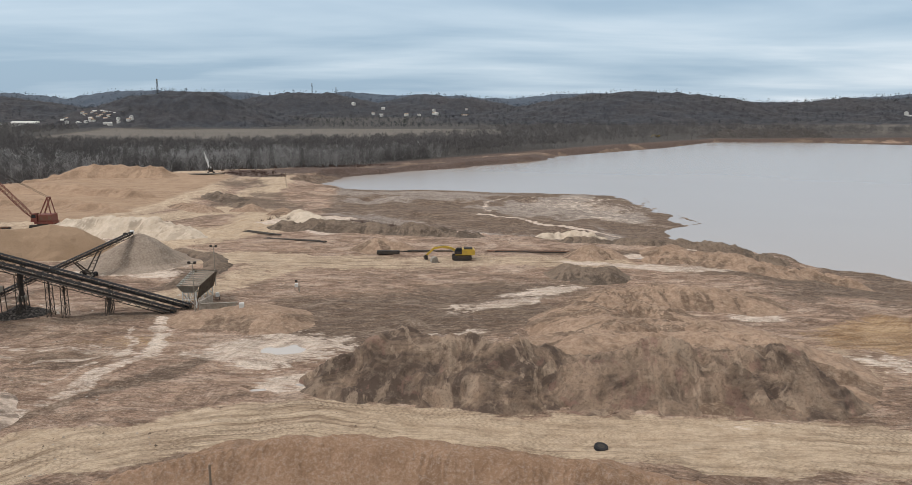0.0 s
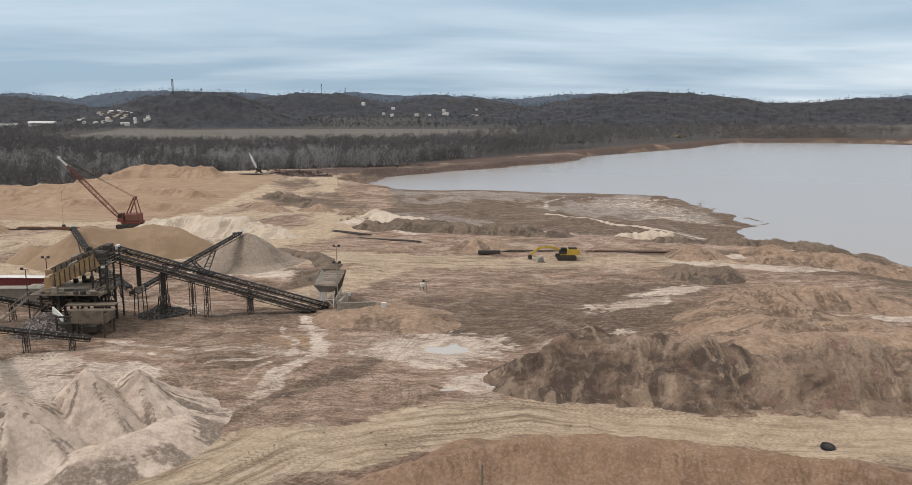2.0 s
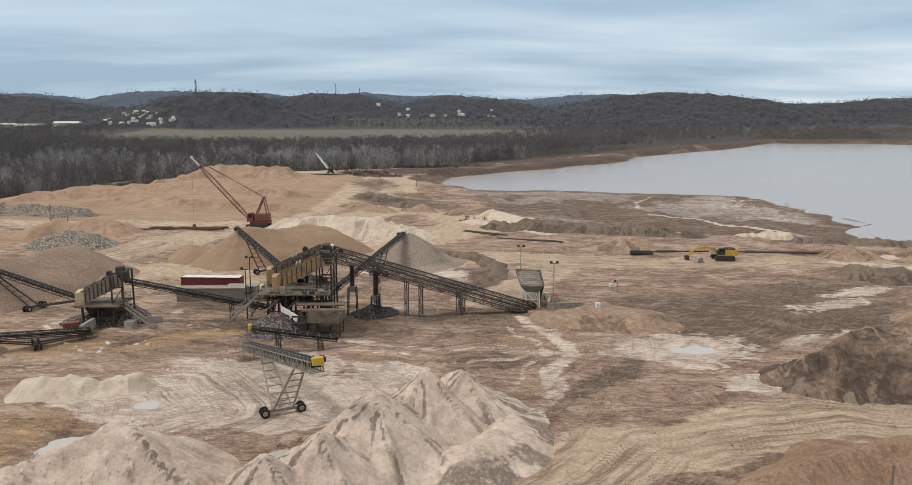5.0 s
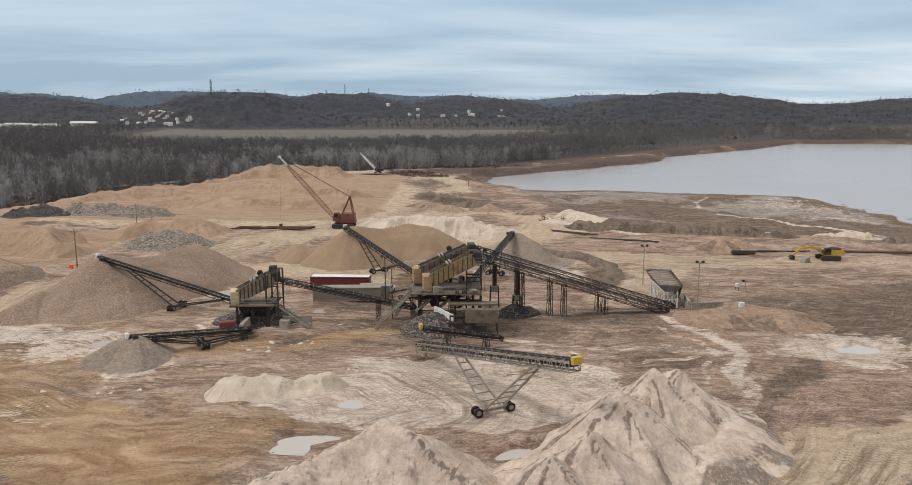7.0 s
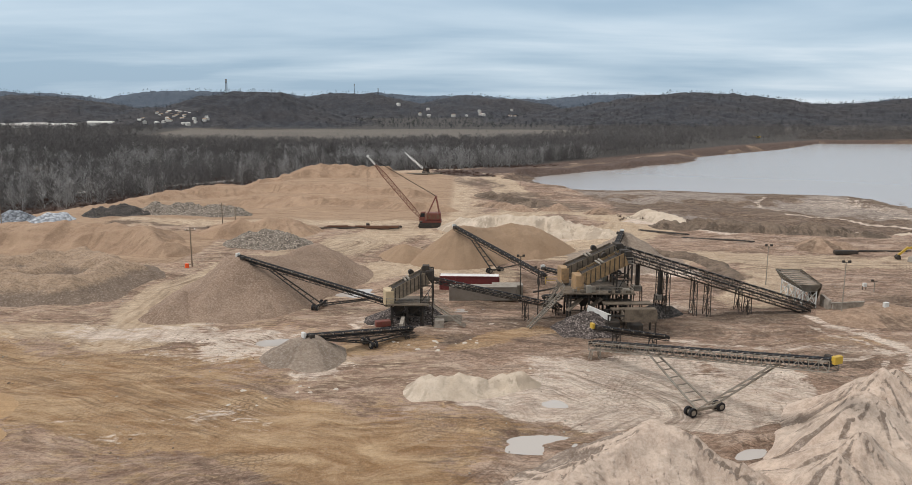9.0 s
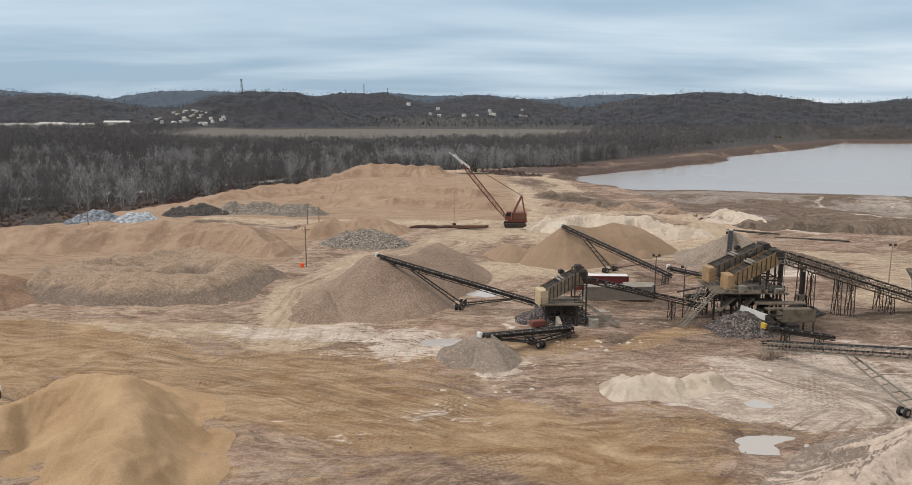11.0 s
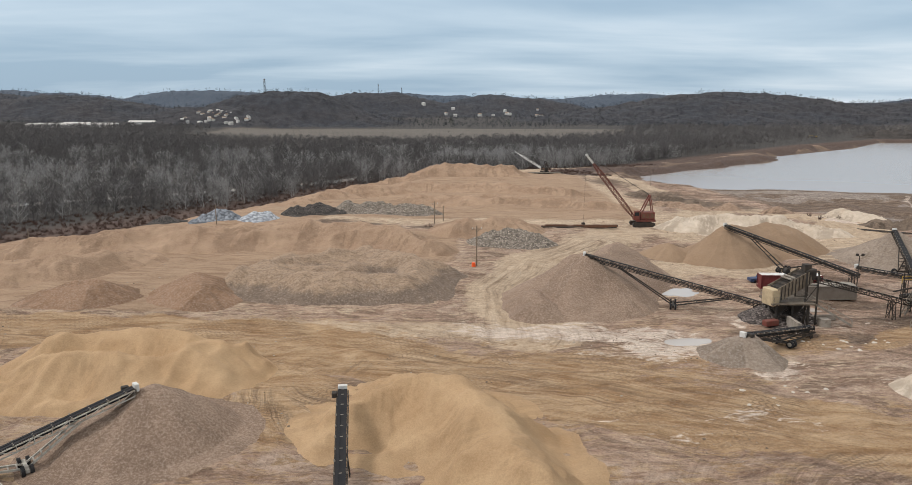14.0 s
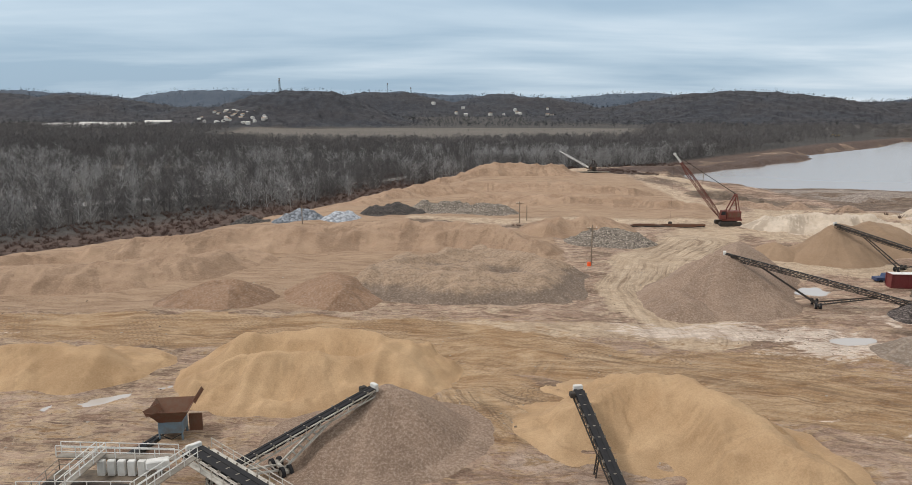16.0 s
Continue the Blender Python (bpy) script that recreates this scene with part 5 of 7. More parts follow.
def tower_frame(root, x0, x1, y0, y1, deck, nx=4, ny=3, overhang=1.0):
    foot = -0.3
    xs = [x0 + (x1 - x0) * k / (nx - 1) for k in range(nx)]
    ys = [y0 + (y1 - y0) * k / (ny - 1) for k in range(ny)]
    for x in xs:
        for y in ys:
            bm = bmesh.new()
            bar(bm, (x, y, foot), (x, y, deck), 0.32)
            part("post", bm, STEEL, root)
    bm = bmesh.new()
    for y in (y0, y1):
        for a, b in zip(xs, xs[1:]):
            bar(bm, (a, y, deck * 0.45), (b, y, deck - 0.3), 0.12)
            bar(bm, (a, y, deck * 0.45), (b, y, deck * 0.45), 0.16)
    for x in (x0, x1):
        for a, b in zip(ys, ys[1:]):
            bar(bm, (x, a, 0.3), (x, b, deck - 0.3), 0.12)
            bar(bm, (x, a, deck * 0.45), (x, b, deck * 0.45), 0.16)
    part("brace", bm, STEEL, root)
    bm = bmesh.new()
    block(bm, (x0 + x1) / 2, (y0 + y1) / 2, deck, x1 - x0 + 2 * overhang, y1 - y0 + 2 * overhang, 0.18)
    for x in (x0 - overhang, x1 + overhang):
        bar(bm, (x, y0 - overhang, deck), (x, y1 + overhang, deck), 0.3)
    part("deck", bm, DUSTY, root, "dusty steel deck")
    bm = bmesh.new()
    o = overhang - 0.1
    handrail(bm, [(x0 - o, y0 - o), (x1 + o, y0 - o), (x1 + o, y1 + o), (x0 - o, y1 + o), (x0 - o, y0 - o)], deck + 0.18)
    part("handrail", bm, STEEL_PALE, root)


def ladder_cage(root, x, y, z0, z1):
    bm = bmesh.new()
    for s in (-0.25, 0.25):
        bar(bm, (x + s, y, z0), (x + s, y, z1 + 1), 0.06)
    for k in range(int((z1 - z0) / 0.4)):
        bar(bm, (x - 0.25, y, z0 + 0.4 * k), (x + 0.25, y, z0 + 0.4 * k), 0.04)
    part("ladder", bm, STEEL_PALE, root)


def main_tower():
    g = rise(-95, 134)
    r = thing("screen_tower", "dark steel screening tower with two inclined screens and tan chutes", "screening plant", (-95, 134, g))
    tower_frame(r, -5.0, 4.6, -3.6, 4.2, 5.8, 4, 3, 1.3)
    vibrating_screen(r, (-3.0, -2.0, 8.0), (4.6, -0.8, 11.6), 2.7, 2.3, TAN_PANEL, TAN_DUSTY)
    vibrating_screen(r, (-5.0, 2.2, 8.4), (3.8, 3.4, 12.2), 2.7, 2.3, TAN_PANEL, DUSTY)
    bm = bmesh.new()
    for x, y in ((3.4, -1.6), (6.0, -1.6), (3.4, 4.2), (6.0, 4.2), (3.4, 1.4), (6.0, 1.4)):
        bar(bm, (x, y, -0.3), (x, y, 12.2), 0.26)
    for z in (7.5, 10.5, 12.2):
        for y in (-1.6, 1.4, 4.2):
            bar(bm, (3.4, y, z), (6.0, y, z), 0.2)
        for x in (3.4, 6.0):
            bar(bm, (x, -1.6, z), (x, 4.2, z), 0.2)
    bar(bm, (3.4, -1.6, 5.4), (6.0, -1.6, 10.4), 0.12)
    bar(bm, (6.0, -1.6, 0.4), (3.4, -1.6, 5.4), 0.12)
    part("head_frame", bm, STEEL, r)
    bm = bmesh.new()
    block(bm, 4.6, 1.2, 10.6, 3.2, 6.6, 0.15)
    part("upper_deck", bm, STEEL_PALE, r)
    bm = bmesh.new()
    handrail(bm, [(2.9, -2.0), (6.2, -2.0), (6.2, 4.5), (2.9, 4.5)], 10.7)
    part("handrail", bm, STEEL_PALE, r)
    for y in (-0.6, 3.2):
        bm = bmesh.new()
        block(bm, 4.7, y, 11.0, 1.5, 1.4, 2.0, 0, 0.1)
        part("drive_housing", bm, STEEL, r)
    bm = bmesh.new()
    for k, (x, y) in enumerate(((-2.4, -1.0), (1.2, -0.4), (-2.8, 2.6), (0.8, 3.0))):
        r0 = bmesh.ops.create_cone(bm, cap_ends=True, segments=4, radius1=0.7, radius2=2.0, depth=2.4, matrix=pose(x, y, 4.0, 0, 0, 45))
    part("under_hopper", bm, STEEL, r)
    stairs(r, (-12.6, -6.6, 0.2), (-6.3, -3.6, 5.9))
    stairs(r, (-9.6, 1.8, 0.2), (-6.2, 2.8, 5.9))
    ladder_cage(r, 6.4, -1.0, 5.4, 10.6)
    bm = bmesh.new()
    handrail(bm, [(-8.5, 5.0), (-5.6, 5.4)], 5.3, 1.3, 0.09)
    part("yellow_rail", bm, YELLOW, r, "yellow stair rail")
    # transfer bin before the tower
    bm = bmesh.new()
    for x in (0.6, 4.0, 8.6):
        for y in (-9.5, -5.8):
            bar(bm, (x, y, -0.3), (x, y, 3.4), 0.24)
    for y in (-9.5, -5.8):
        bar(bm, (0.6, y, 3.3), (8.6, y, 3.3), 0.26)
        bar(bm, (0.6, y, 1.2), (4.0, y, 3.2), 0.12)
    part("bin_frame", bm, STEEL, r)
    bm = bmesh.new()
    block(bm, 6.0, -9.6, 2.2, 5.4, 0.12, 2.2)
    block(bm, 3.2, -7.8, 2.2, 0.12, 3.6, 1.6)
    block(bm, 8.8, -7.8, 2.2, 0.12, 3.6, 1.6)
    part("bin_wall", bm, DUSTY, r, "dented dusty bin plates")
    bm = bmesh.new()
    block(bm, 4.6, -4.9, 4.2, 8.4, 2.0, 0.25)
    block(bm, 5.4, -6.6, 3.6, 7.6, 1.4, 0.22, 3)
    part("chute_roof", bm, DUSTY, r)
    bm = bmesh.new()
    bar(bm, (1.2, -8.4, 2.6), (-2.2, -5.2, 3.4), 0.25, 1.1)
    part("slide_plate", bm, WHITE, r, "worn bright slide plate")
    for args in ((1.5, -7.6, 0.4, 2.6, 2.4, 1.6, 0, 0.1), (5.6, -7.4, 0.2, 2.4, 2.2, 1.2, 0, 0.1)):
        bm = bmesh.new()
        block(bm, *args)
        part("crusher_body", bm, STEEL, r)
    # motors, guards and pipes that crowd the deck
    rng = random.Random(4)
    for k in range(16):
        bm = bmesh.new()
        bx, by = rng.uniform(-5.6, 5.2), rng.choice((-4.4, -3.9, 4.6, 4.9)) + rng.uniform(-0.3, 0.3)
        block(bm, bx, by, 6.0, rng.uniform(0.5, 1.3), rng.uniform(0.4, 0.8), rng.uniform(0.5, 1.5), rng.uniform(-10, 10), 0.05)
        part("guard", bm, rng.choice((STEEL, DUSTY, STEEL_PALE)), r)
    for a, b in (((-6.0, -3.0, 4.8), (5.6, -3.2, 4.4)), ((-5.4, 0.6, 3.2), (6.2, 0.2, 3.6)), ((5.6, -3.2, 4.4), (5.6, -3.2, 0.2)), ((-6.2, 3.6, 5.0), (-11.0, 3.0, 4.2))):
        bm = bmesh.new()
        rod(bm, a, b, 0.16)
        part("pipe", bm, STEEL, r)
    for k in range(3):
        bm = bmesh.new()
        bar(bm, (-5.6 + 3.4 * k, -4.0, 2.6), (-3.0 + 3.4 * k, -3.4, 4.8), 1.5, 0.12)
        part("chute_plate", bm, rng.choice((STEEL, DUSTY)), r)
    return r


def second_tower():
    g = rise(-128, 129)
    r = thing("screen_tower", "dusty steel screening tower with one large inclined screen", "screening plant", (-128, 129, g))
    tower_frame(r, -3.2, 2.2, -2.0, 2.4, 3.8, 3, 2, 0.9)
    vibrating_screen(r, (-3.2, -0.6, 5.4), (2.6, 0.9, 8.2), 2.8, 2.3, BEIGE, RIBBED)
    bm = bmesh.new()
    for x, y in ((1.8, -1.4), (3.8, -1.4), (1.8, 2.6), (3.8, 2.6)):
        bar(bm, (x, y, -0.3), (x, y, 9.4), 0.24)
    for z in (4.0, 7.0, 9.4):
        for y in (-1.4, 2.6):
            bar(bm, (1.8, y, z), (3.8, y, z), 0.18)
    bar(bm, (1.8, -1.4, 4.0), (3.8, -1.4, 7.0), 0.1)
    part("head_frame", bm, STEEL, r)
    bm = bmesh.new()
    block(bm, 2.6, 0.8, 8.2, 1.2, 1.3, 2.0, 0, 0.08)
    part("drive_housing", bm, STEEL, r)
    bm = bmesh.new()
    for x in (-2.2, 0.6):
        bmesh.ops.create_cone(bm, cap_ends=True, segments=4, radius1=0.6, radius2=1.9, depth=2.2, matrix=pose(x, 0, 2.7, 0, 0, 45))
    part("under_hopper", bm, STEEL, r)
    stairs(r, (9.5, -2.6, 0.2), (3.2, -0.8, 3.9))
    for args in ((-1.2, -4.6, -0.1, 0.6, 4.6, 1.9), (5.0, -2.2, -0.1, 1.6, 1.6, 1.4), (6.4, 1.6, -0.1, 5.0, 0.5, 1.0, 10)):
        bm = bmesh.new()
        block(bm, *args)
        part("concrete_wall", bm, CONCRETE, r, "low concrete wall")
    bm = bmesh.new()
    block(bm, -4.6, -3.4, 0.4, 2.6, 1.2, 1.0, 20, 0.1)
    part("motor_box", bm, RED, r, "faded red motor box")
    return r


def feed_hopper():
    """A long feed trough with flared plates, on a braced white frame."""
    r = thing("feed_hopper", "long pale steel feed hopper on a braced white frame", "hopper", (-51.9, 149, rise(-51.9, 149)))
    ys = (-5.0, -1.7, 1.7, 5.0)
    for y in ys:
        for x in (-1.3, 1.3):
            bm = bmesh.new()
            bar(bm, (x, y, -0.4), (x, y, 3.2), 0.2)
            part("post", bm, WHITE, r)
    bm = bmesh.new()
    for x in (-1.3, 1.3):
        bar(bm, (x, -5, 3.1), (x, 5, 3.1), 0.18)
        for a, b in zip(ys, ys[1:]):
            bar(bm, (x, a, 0.2), (x, b, 3.0), 0.1)
            bar(bm, (x, a, 3.0), (x, b, 0.2), 0.1)
    for y in (-5.0, 5.0):
        bar(bm, (-1.3, y, 0.2), (1.3, y, 3.0), 0.1)
        bar(bm, (-1.3, y, 3.0), (1.3, y, 0.2), 0.1)
        bar(bm, (-1.3, y, 1.6), (1.3, y, 1.6), 0.1)
        bar(bm, (-1.4, y, 3.1), (1.4, y, 3.1), 0.18)
    part("brace", bm, WHITE, r)

    def plate(pts, material, label=""):
        bm = bmesh.new()
        bm.faces.new([bm.verts.new(p) for p in pts])
        bmesh.ops.solidify(bm, geom=bm.faces[:], thickness=0.12)
        return part("hopper_plate", bm, material, r, label)

    west = plate([(-1.1, -5.2, 3.1), (-2.3, -5.3, 4.5), (-2.6, 5.3, 5.4), (-1.1, 5.2, 3.1)], WHITE, "weathered white side plate")
    # east plate: brown steel, its shaded side put into the darker material
    plate([(1.5, -5.2, 1.7), (2.2, -5.3, 4.5), (2.5, 5.3, 5.4), (1.5, 5.2, 1.9)], DUSTY, "dark brown side plate with shade in its colour")
    plate([(-1.1, -5.2, 3.1), (-2.3, -5.3, 4.5), (2.2, -5.3, 4.4), (1.1, -5.2, 3.1)], STEEL_PALE)
    plate([(-1.1, 5.2, 3.1), (-2.6, 5.3, 5.4), (2.5, 5.3, 5.2), (1.1, 5.2, 3.1)], DUSTY)
    for k in range(9):
        f = k / 8
        bm = bmesh.new()
        bar(bm, (-1.2, -5.0 + 10 * f, 3.1), (-2.45 - 0.3 * f, -5.0 + 10 * f, 4.5 + 0.9 * f), 0.16)
        part("rib", bm, STEEL_PALE, west)
    for k in range(8):
        bm = bmesh.new()
        f = (k + 0.5) / 8
        bar(bm, (-2.3 - 0.3 * f, -5.2 + 10.4 * f, 4.5 + 0.9 * f), (2.2 + 0.3 * f, -5.2 + 10.4 * f, 4.4 + 0.8 * f), 0.14)
        part("grizzly_bar", bm, STEEL_PALE, r)
    bm = bmesh.new()
    xs, ys = np.linspace(-1, 1, 12), np.linspace(-5.1, 5.1, 30)
    for a, b in zip(ys, ys[1:]):
        for u, v in zip(xs, xs[1:]):
            bm.faces.new([bm.verts.new((2.1 * q, y, 4.15 + 0.07 * (y + 5) + 0.45 * (1 - q * q) * (0.6 + 0.4 * math.sin(1.3 * y)))) for q, y in ((u, a), (v, a), (v, b), (u, b))])
    bmesh.ops.remove_doubles(bm, verts=bm.verts[:], dist=0.001)
    part("load", bm, GRAVEL_GREY, r, "pale gravel heaped in the trough")
    bm = bmesh.new()
    block(bm, 3.2, -5.0, -0.4, 0.5, 5.0, 2.4, -8)
    block(bm, 6.4, -7.2, -0.4, 6.4, 0.4, 1.8, 10)
    part("retaining_wall", bm, CONCRETE, r, "dark stained retaining wall")
    bm = bmesh.new()
    block(bm, 6.4, -7.2, 1.4, 6.8, 0.55, 0.2, 10)
    part("wall_cap", bm, STEEL_PALE, r)
    return r


main_tower()
second_tower()
feed_hopper()


def surge_bin(x, y, top, low, label):
    """A tall dark chute hung from the long conveyors, on slim legs."""
    g = rise(x, y)
    r = thing("surge_chute", label, "chute", (x, y, g))
    bm = bmesh.new()
    rod(bm, (0, 0, low), (0, 0, top), 0.42, 0.42, 10)
    part("barrel", bm, STEEL, r)
    bm = bmesh.new()
    block(bm, 0, 0, low - 1.0, 1.4, 1.4, 1.1, 0, 0.15)
    part("chute_box", bm, STEEL_PALE, r)
    for sx in (-0.9, 0.9):
        for sy in (-0.9, 0.9):
            bm = bmesh.new()
            bar(bm, (sx, sy, -0.3), (sx * 0.8, sy * 0.8, low), 0.14)
            part("leg", bm, STEEL, r)
    return r


surge_bin(-86.3, 139.5, 9.4, 5.4, "dark hanging chute below the long conveyors")
surge_bin(-82.0, 139.8, 8.0, 3.6, "dark hanging chute on slim steel legs")
P("fines_heap", "small dark heap of fines below the chutes", ROCK_DARK, [(-83.5, 139, 1.8), (-80.5, 140, 1.4)], 0.6, 0.2, seed=51, step=0.3)


def wash_plant():
    g = rise(-243, 63)
    r = thing("wash_plant", "pale steel wash plant with railings and catwalks", "wash plant", (-243, 63, g - 0.6))
    tower_frame(r, -5.0, 3.4, -3.0, 2.4, 3.0, 4, 2, 0.8)
    for k in range(5):
        bm = bmesh.new()
        block(bm, -1.2 + k * 0.95, 2.2, 3.2, 0.7, 0.5, 1.5, 0, 0.05)
        part("panel", bm, WHITE, r, "white control panel")
    bm = bmesh.new()
    prism(bm, [(-5.0, 2.2), (-5.4, 3.6), (2.4, 3.4), (2.0, 2.2)], -1.9, 0.2)
    part("wash_tub", bm, STEEL, r)
    for x0, y0, x1, y1, z in ((-6.0, -3.6, 4.2, -3.4, 4.2), (-5.8, 3.4, 5.6, 3.0, 4.6), (4.4, -3.4, 6.8, 4.0, 4.2), (-2.0, -3.4, -1.6, 3.2, 4.9)):
        bm = bmesh.new()
        bar(bm, (x0, y0, z - 0.05), (x1, y1, z - 0.05), 0.9, 0.08)
        walk_part = part("catwalk", bm, STEEL_PALE, r, "pale steel catwalk")
        for off in (-0.45, 0.45):
            bm = bmesh.new()
            n = Vector((-(y1 - y0), x1 - x0, 0)).normalized() * off
            handrail(bm, [(x0 + n.x, y0 + n.y), (x1 + n.x, y1 + n.y)], z, 1.1, 0.07)
            part("handrail", bm, WHITE, walk_part)
    bm = bmesh.new()
    rod(bm, (-4.6, -0.8, 3.9), (1.8, -0.8, 3.5), 0.35, n=10)
    part("screw", bm, STEEL, r)
    bm = bmesh.new()
    rod(bm, (4.6, 1.0, 0), (4.6, 1.0, 4.8), 0.12)
    block(bm, 4.6, 1.0, 4.6, 2.0, 0.9, 0.8, 20, 0.1)
    part("motor_cover", bm, WHITE, r)
    bm = bmesh.new()
    rod(bm, (-6.0, -2.6, 1.6), (6.4, -1.8, 1.4), 0.16)
    rod(bm, (-6.0, -2.2, 2.2), (2.4, 3.0, 2.2), 0.14)
    part("pipe", bm, STEEL_PALE, r)
    stairs(r, (8.0, -3.0, 0.2), (3.8, -2.4, 3.1))
    return r


wash_plant()


def rusty_hopper():
    g = rise(-245, 82)
    r = thing("feed_hopper", "rusty flared hopper over a blue-grey bin", "hopper", (-243.6, 80.5, g - 0.9), 8)
    r.scale = (0.92, 0.92, 0.92)
    bm = bmesh.new()
    bmesh.ops.create_cone(bm, cap_ends=False, segments=4, radius1=1.9, radius2=3.5, depth=1.7, matrix=pose(0, 0, 4.2, 0, 0, 45))
    bmesh.ops.solidify(bm, geom=bm.faces[:], thickness=0.1)
    part("flared_top", bm, RUST, r, "rusted flared hopper sides")
    for a, b, w in (((-2.6, -2.3, 4.9), (-0.6, -2.6, 6.0), 0.9), ((2.4, 1.0, 4.9), (3.2, 2.6, 6.1), 0.7)):
        bm = bmesh.new()
        bar(bm, a, b, 0.08, w)
        part("extension_plate", bm, RUST, r)
    bm = bmesh.new()
    block(bm, 0, 0, 1.9, 2.9, 2.7, 1.6, 0, 0.05)
    part("bin", bm, BLUE_STEEL, r, "blue-grey steel bin")
    for sx in (-1.3, 1.3):
        for sy in (-1.2, 1.2):
            bm = bmesh.new()
            bar(bm, (sx * 1.1, sy * 1.1, -0.3), (sx, sy, 2.0), 0.2)
            part("leg", bm, BLUE_STEEL, r)
    bm = bmesh.new()
    bar(bm, (-1.3, -1.25, 0.4), (1.3, -1.25, 1.8), 0.1)
    bar(bm, (1.3, -1.25, 0.4), (-1.3, -1.25, 1.8), 0.1)
    part("brace", bm, STEEL, r)
    bm = bmesh.new()
    block(bm, 2.6, 0.6, 1.4, 1.6, 0.2, 2.2, 0)
    part("side_shield", bm, RUST, r)
    return r


rusty_hopper()

# ---- containers, trailer, truck ----


def container(x, y, turn, length, material, label, tall=2.6, wide=2.44):
    g = rise(x, y)
    r = thing("container", label, "container", (x, y, g), turn)
    bm = bmesh.new()
    block(bm, 0, 0, 0.12, length - 0.2, wide - 0.16, tall - 0.2)
    n = int(length / 0.55)
    for k in range(n):
        for s in (-1, 1):
            block(bm, -length / 2 + 0.4 + k * (length - 0.8) / (n - 1), s * (wide / 2 - 0.07), 0.2, 0.26, 0.07, tall - 0.4)
    part("shell", bm, material, r)
    bm = bmesh.new()
    for sx in (-1, 1):
        for sy in (-1, 1):
            bar(bm, (sx * length / 2, sy * wide / 2, 0), (sx * length / 2, sy * wide / 2, tall), 0.16)
    for z in (0.08, tall - 0.06):
        for s in (-1, 1):
            bar(bm, (-length / 2, s * wide / 2, z), (length / 2, s * wide / 2, z), 0.15)
            bar(bm, (s * length / 2, -wide / 2, z), (s * length / 2, wide / 2, z), 0.15)
    part("corner_frame", bm, material, r)
    bm = bmesh.new()
    block(bm, 0, 0, tall - 0.04, length - 0.1, wide - 0.1, 0.06)
    part("roof_panel", bm, WHITE if material is MAROON else STEEL_PALE, r, "pale sheet roof")
    for s in (-1, 1):
        bm = bmesh.new()
        block(bm, length / 2 + 0.02, s * wide / 4, 0.2, 0.08, wide / 2 - 0.1, tall - 0.4)
        door = part("door", bm, material, r)
        bm = bmesh.new()
        rod(bm, (length / 2 + 0.1, s * 0.2, 0.2), (length / 2 + 0.1, s * 0.2, tall - 0.2), 0.03)
        part("lock_rod", bm, STEEL_PALE, door)
    return r


container(-117.6, 154.5, -2, 12.2, MAROON, "maroon steel shipping container with a pale roof", 2.9)
container(-115.0, 146.3, 2, 13.2, GREY_BOX, "taupe box trailer body on the ground", 2.7)
container(-110.0, 150.0, 0, 6.0, STEEL_PALE, "small grey storage container", 2.4)


def pickup(x, y, turn, material, label):
    g = rise(x, y)
    r = thing("pickup_truck", label, "truck", (x, y, g), turn)
    bm = bmesh.new()
    prism(bm, [(-2.7, 0.5), (-2.7, 1.15), (-0.9, 1.2), (-0.55, 1.85), (0.8, 1.88), (1.35, 1.25), (2.7, 1.1), (2.75, 0.5)], -0.95, 0.95)
    body = part("body", bm, material, r)
    bm = bmesh.new()
    prism(bm, [(-0.7, 1.3), (-0.45, 1.8), (0.72, 1.82), (1.15, 1.3)], -0.97, 0.97)
    part("windows", bm, GLASS, body)
    for sx in (-1.7, 1.8):
        for sy in (-0.9, 0.9):
            bm = bmesh.new()
            rod(bm, (sx, sy - 0.12, 0.4), (sx, sy + 0.12, 0.4), 0.4, n=14)
            part("wheel", bm, RUBBER, r)
    return r


pickup(-121.0, 160.5, 4, BLUE, "blue pickup truck behind the container")
pickup(-107.8, 153.5, 80, WHITE, "white pickup truck beside the containers")

# ---- poles ----


def lamp_post(x, y, tall, label, heads=2, material=STEEL_PALE, turn=0):
    r = thing("lamp_post", label, "lamp post", (x, y, rise(x, y)), turn, "lamp posts")
    bm = bmesh.new()
    rod(bm, (0, 0, -0.3), (0, 0, tall), 0.12, 0.08)
    part("pole", bm, material, r)
    bm = bmesh.new()
    bar(bm, (-0.6, 0, tall), (0.6, 0, tall), 0.09)
    part("arm", bm, STEEL, r)
    for k in range(heads):
        bm = bmesh.new()
        block(bm, -0.55 + 1.1 * k, -0.15, tall, 0.5, 0.4, 0.45, 0, 0.06)
        part("lamp_head", bm, STEEL, r)
    return r


lamp_post(-48.7, 137.6, 10.2, "slim pale lamp post beside the feed hopper")
lamp_post(-52.8, 163.0, 8.6, "slim pale lamp post beside the haul road")
lamp_post(-105.2, 135.5, 9.3, "dark lamp post beside the screen tower", 1, STEEL)
lamp_post(-107.6, 147.0, 9.0, "dark lamp post with two lamps beside the trailer", 2, STEEL)
lamp_post(-33, 156, 2.2, "short post with a small pale sign", 1)


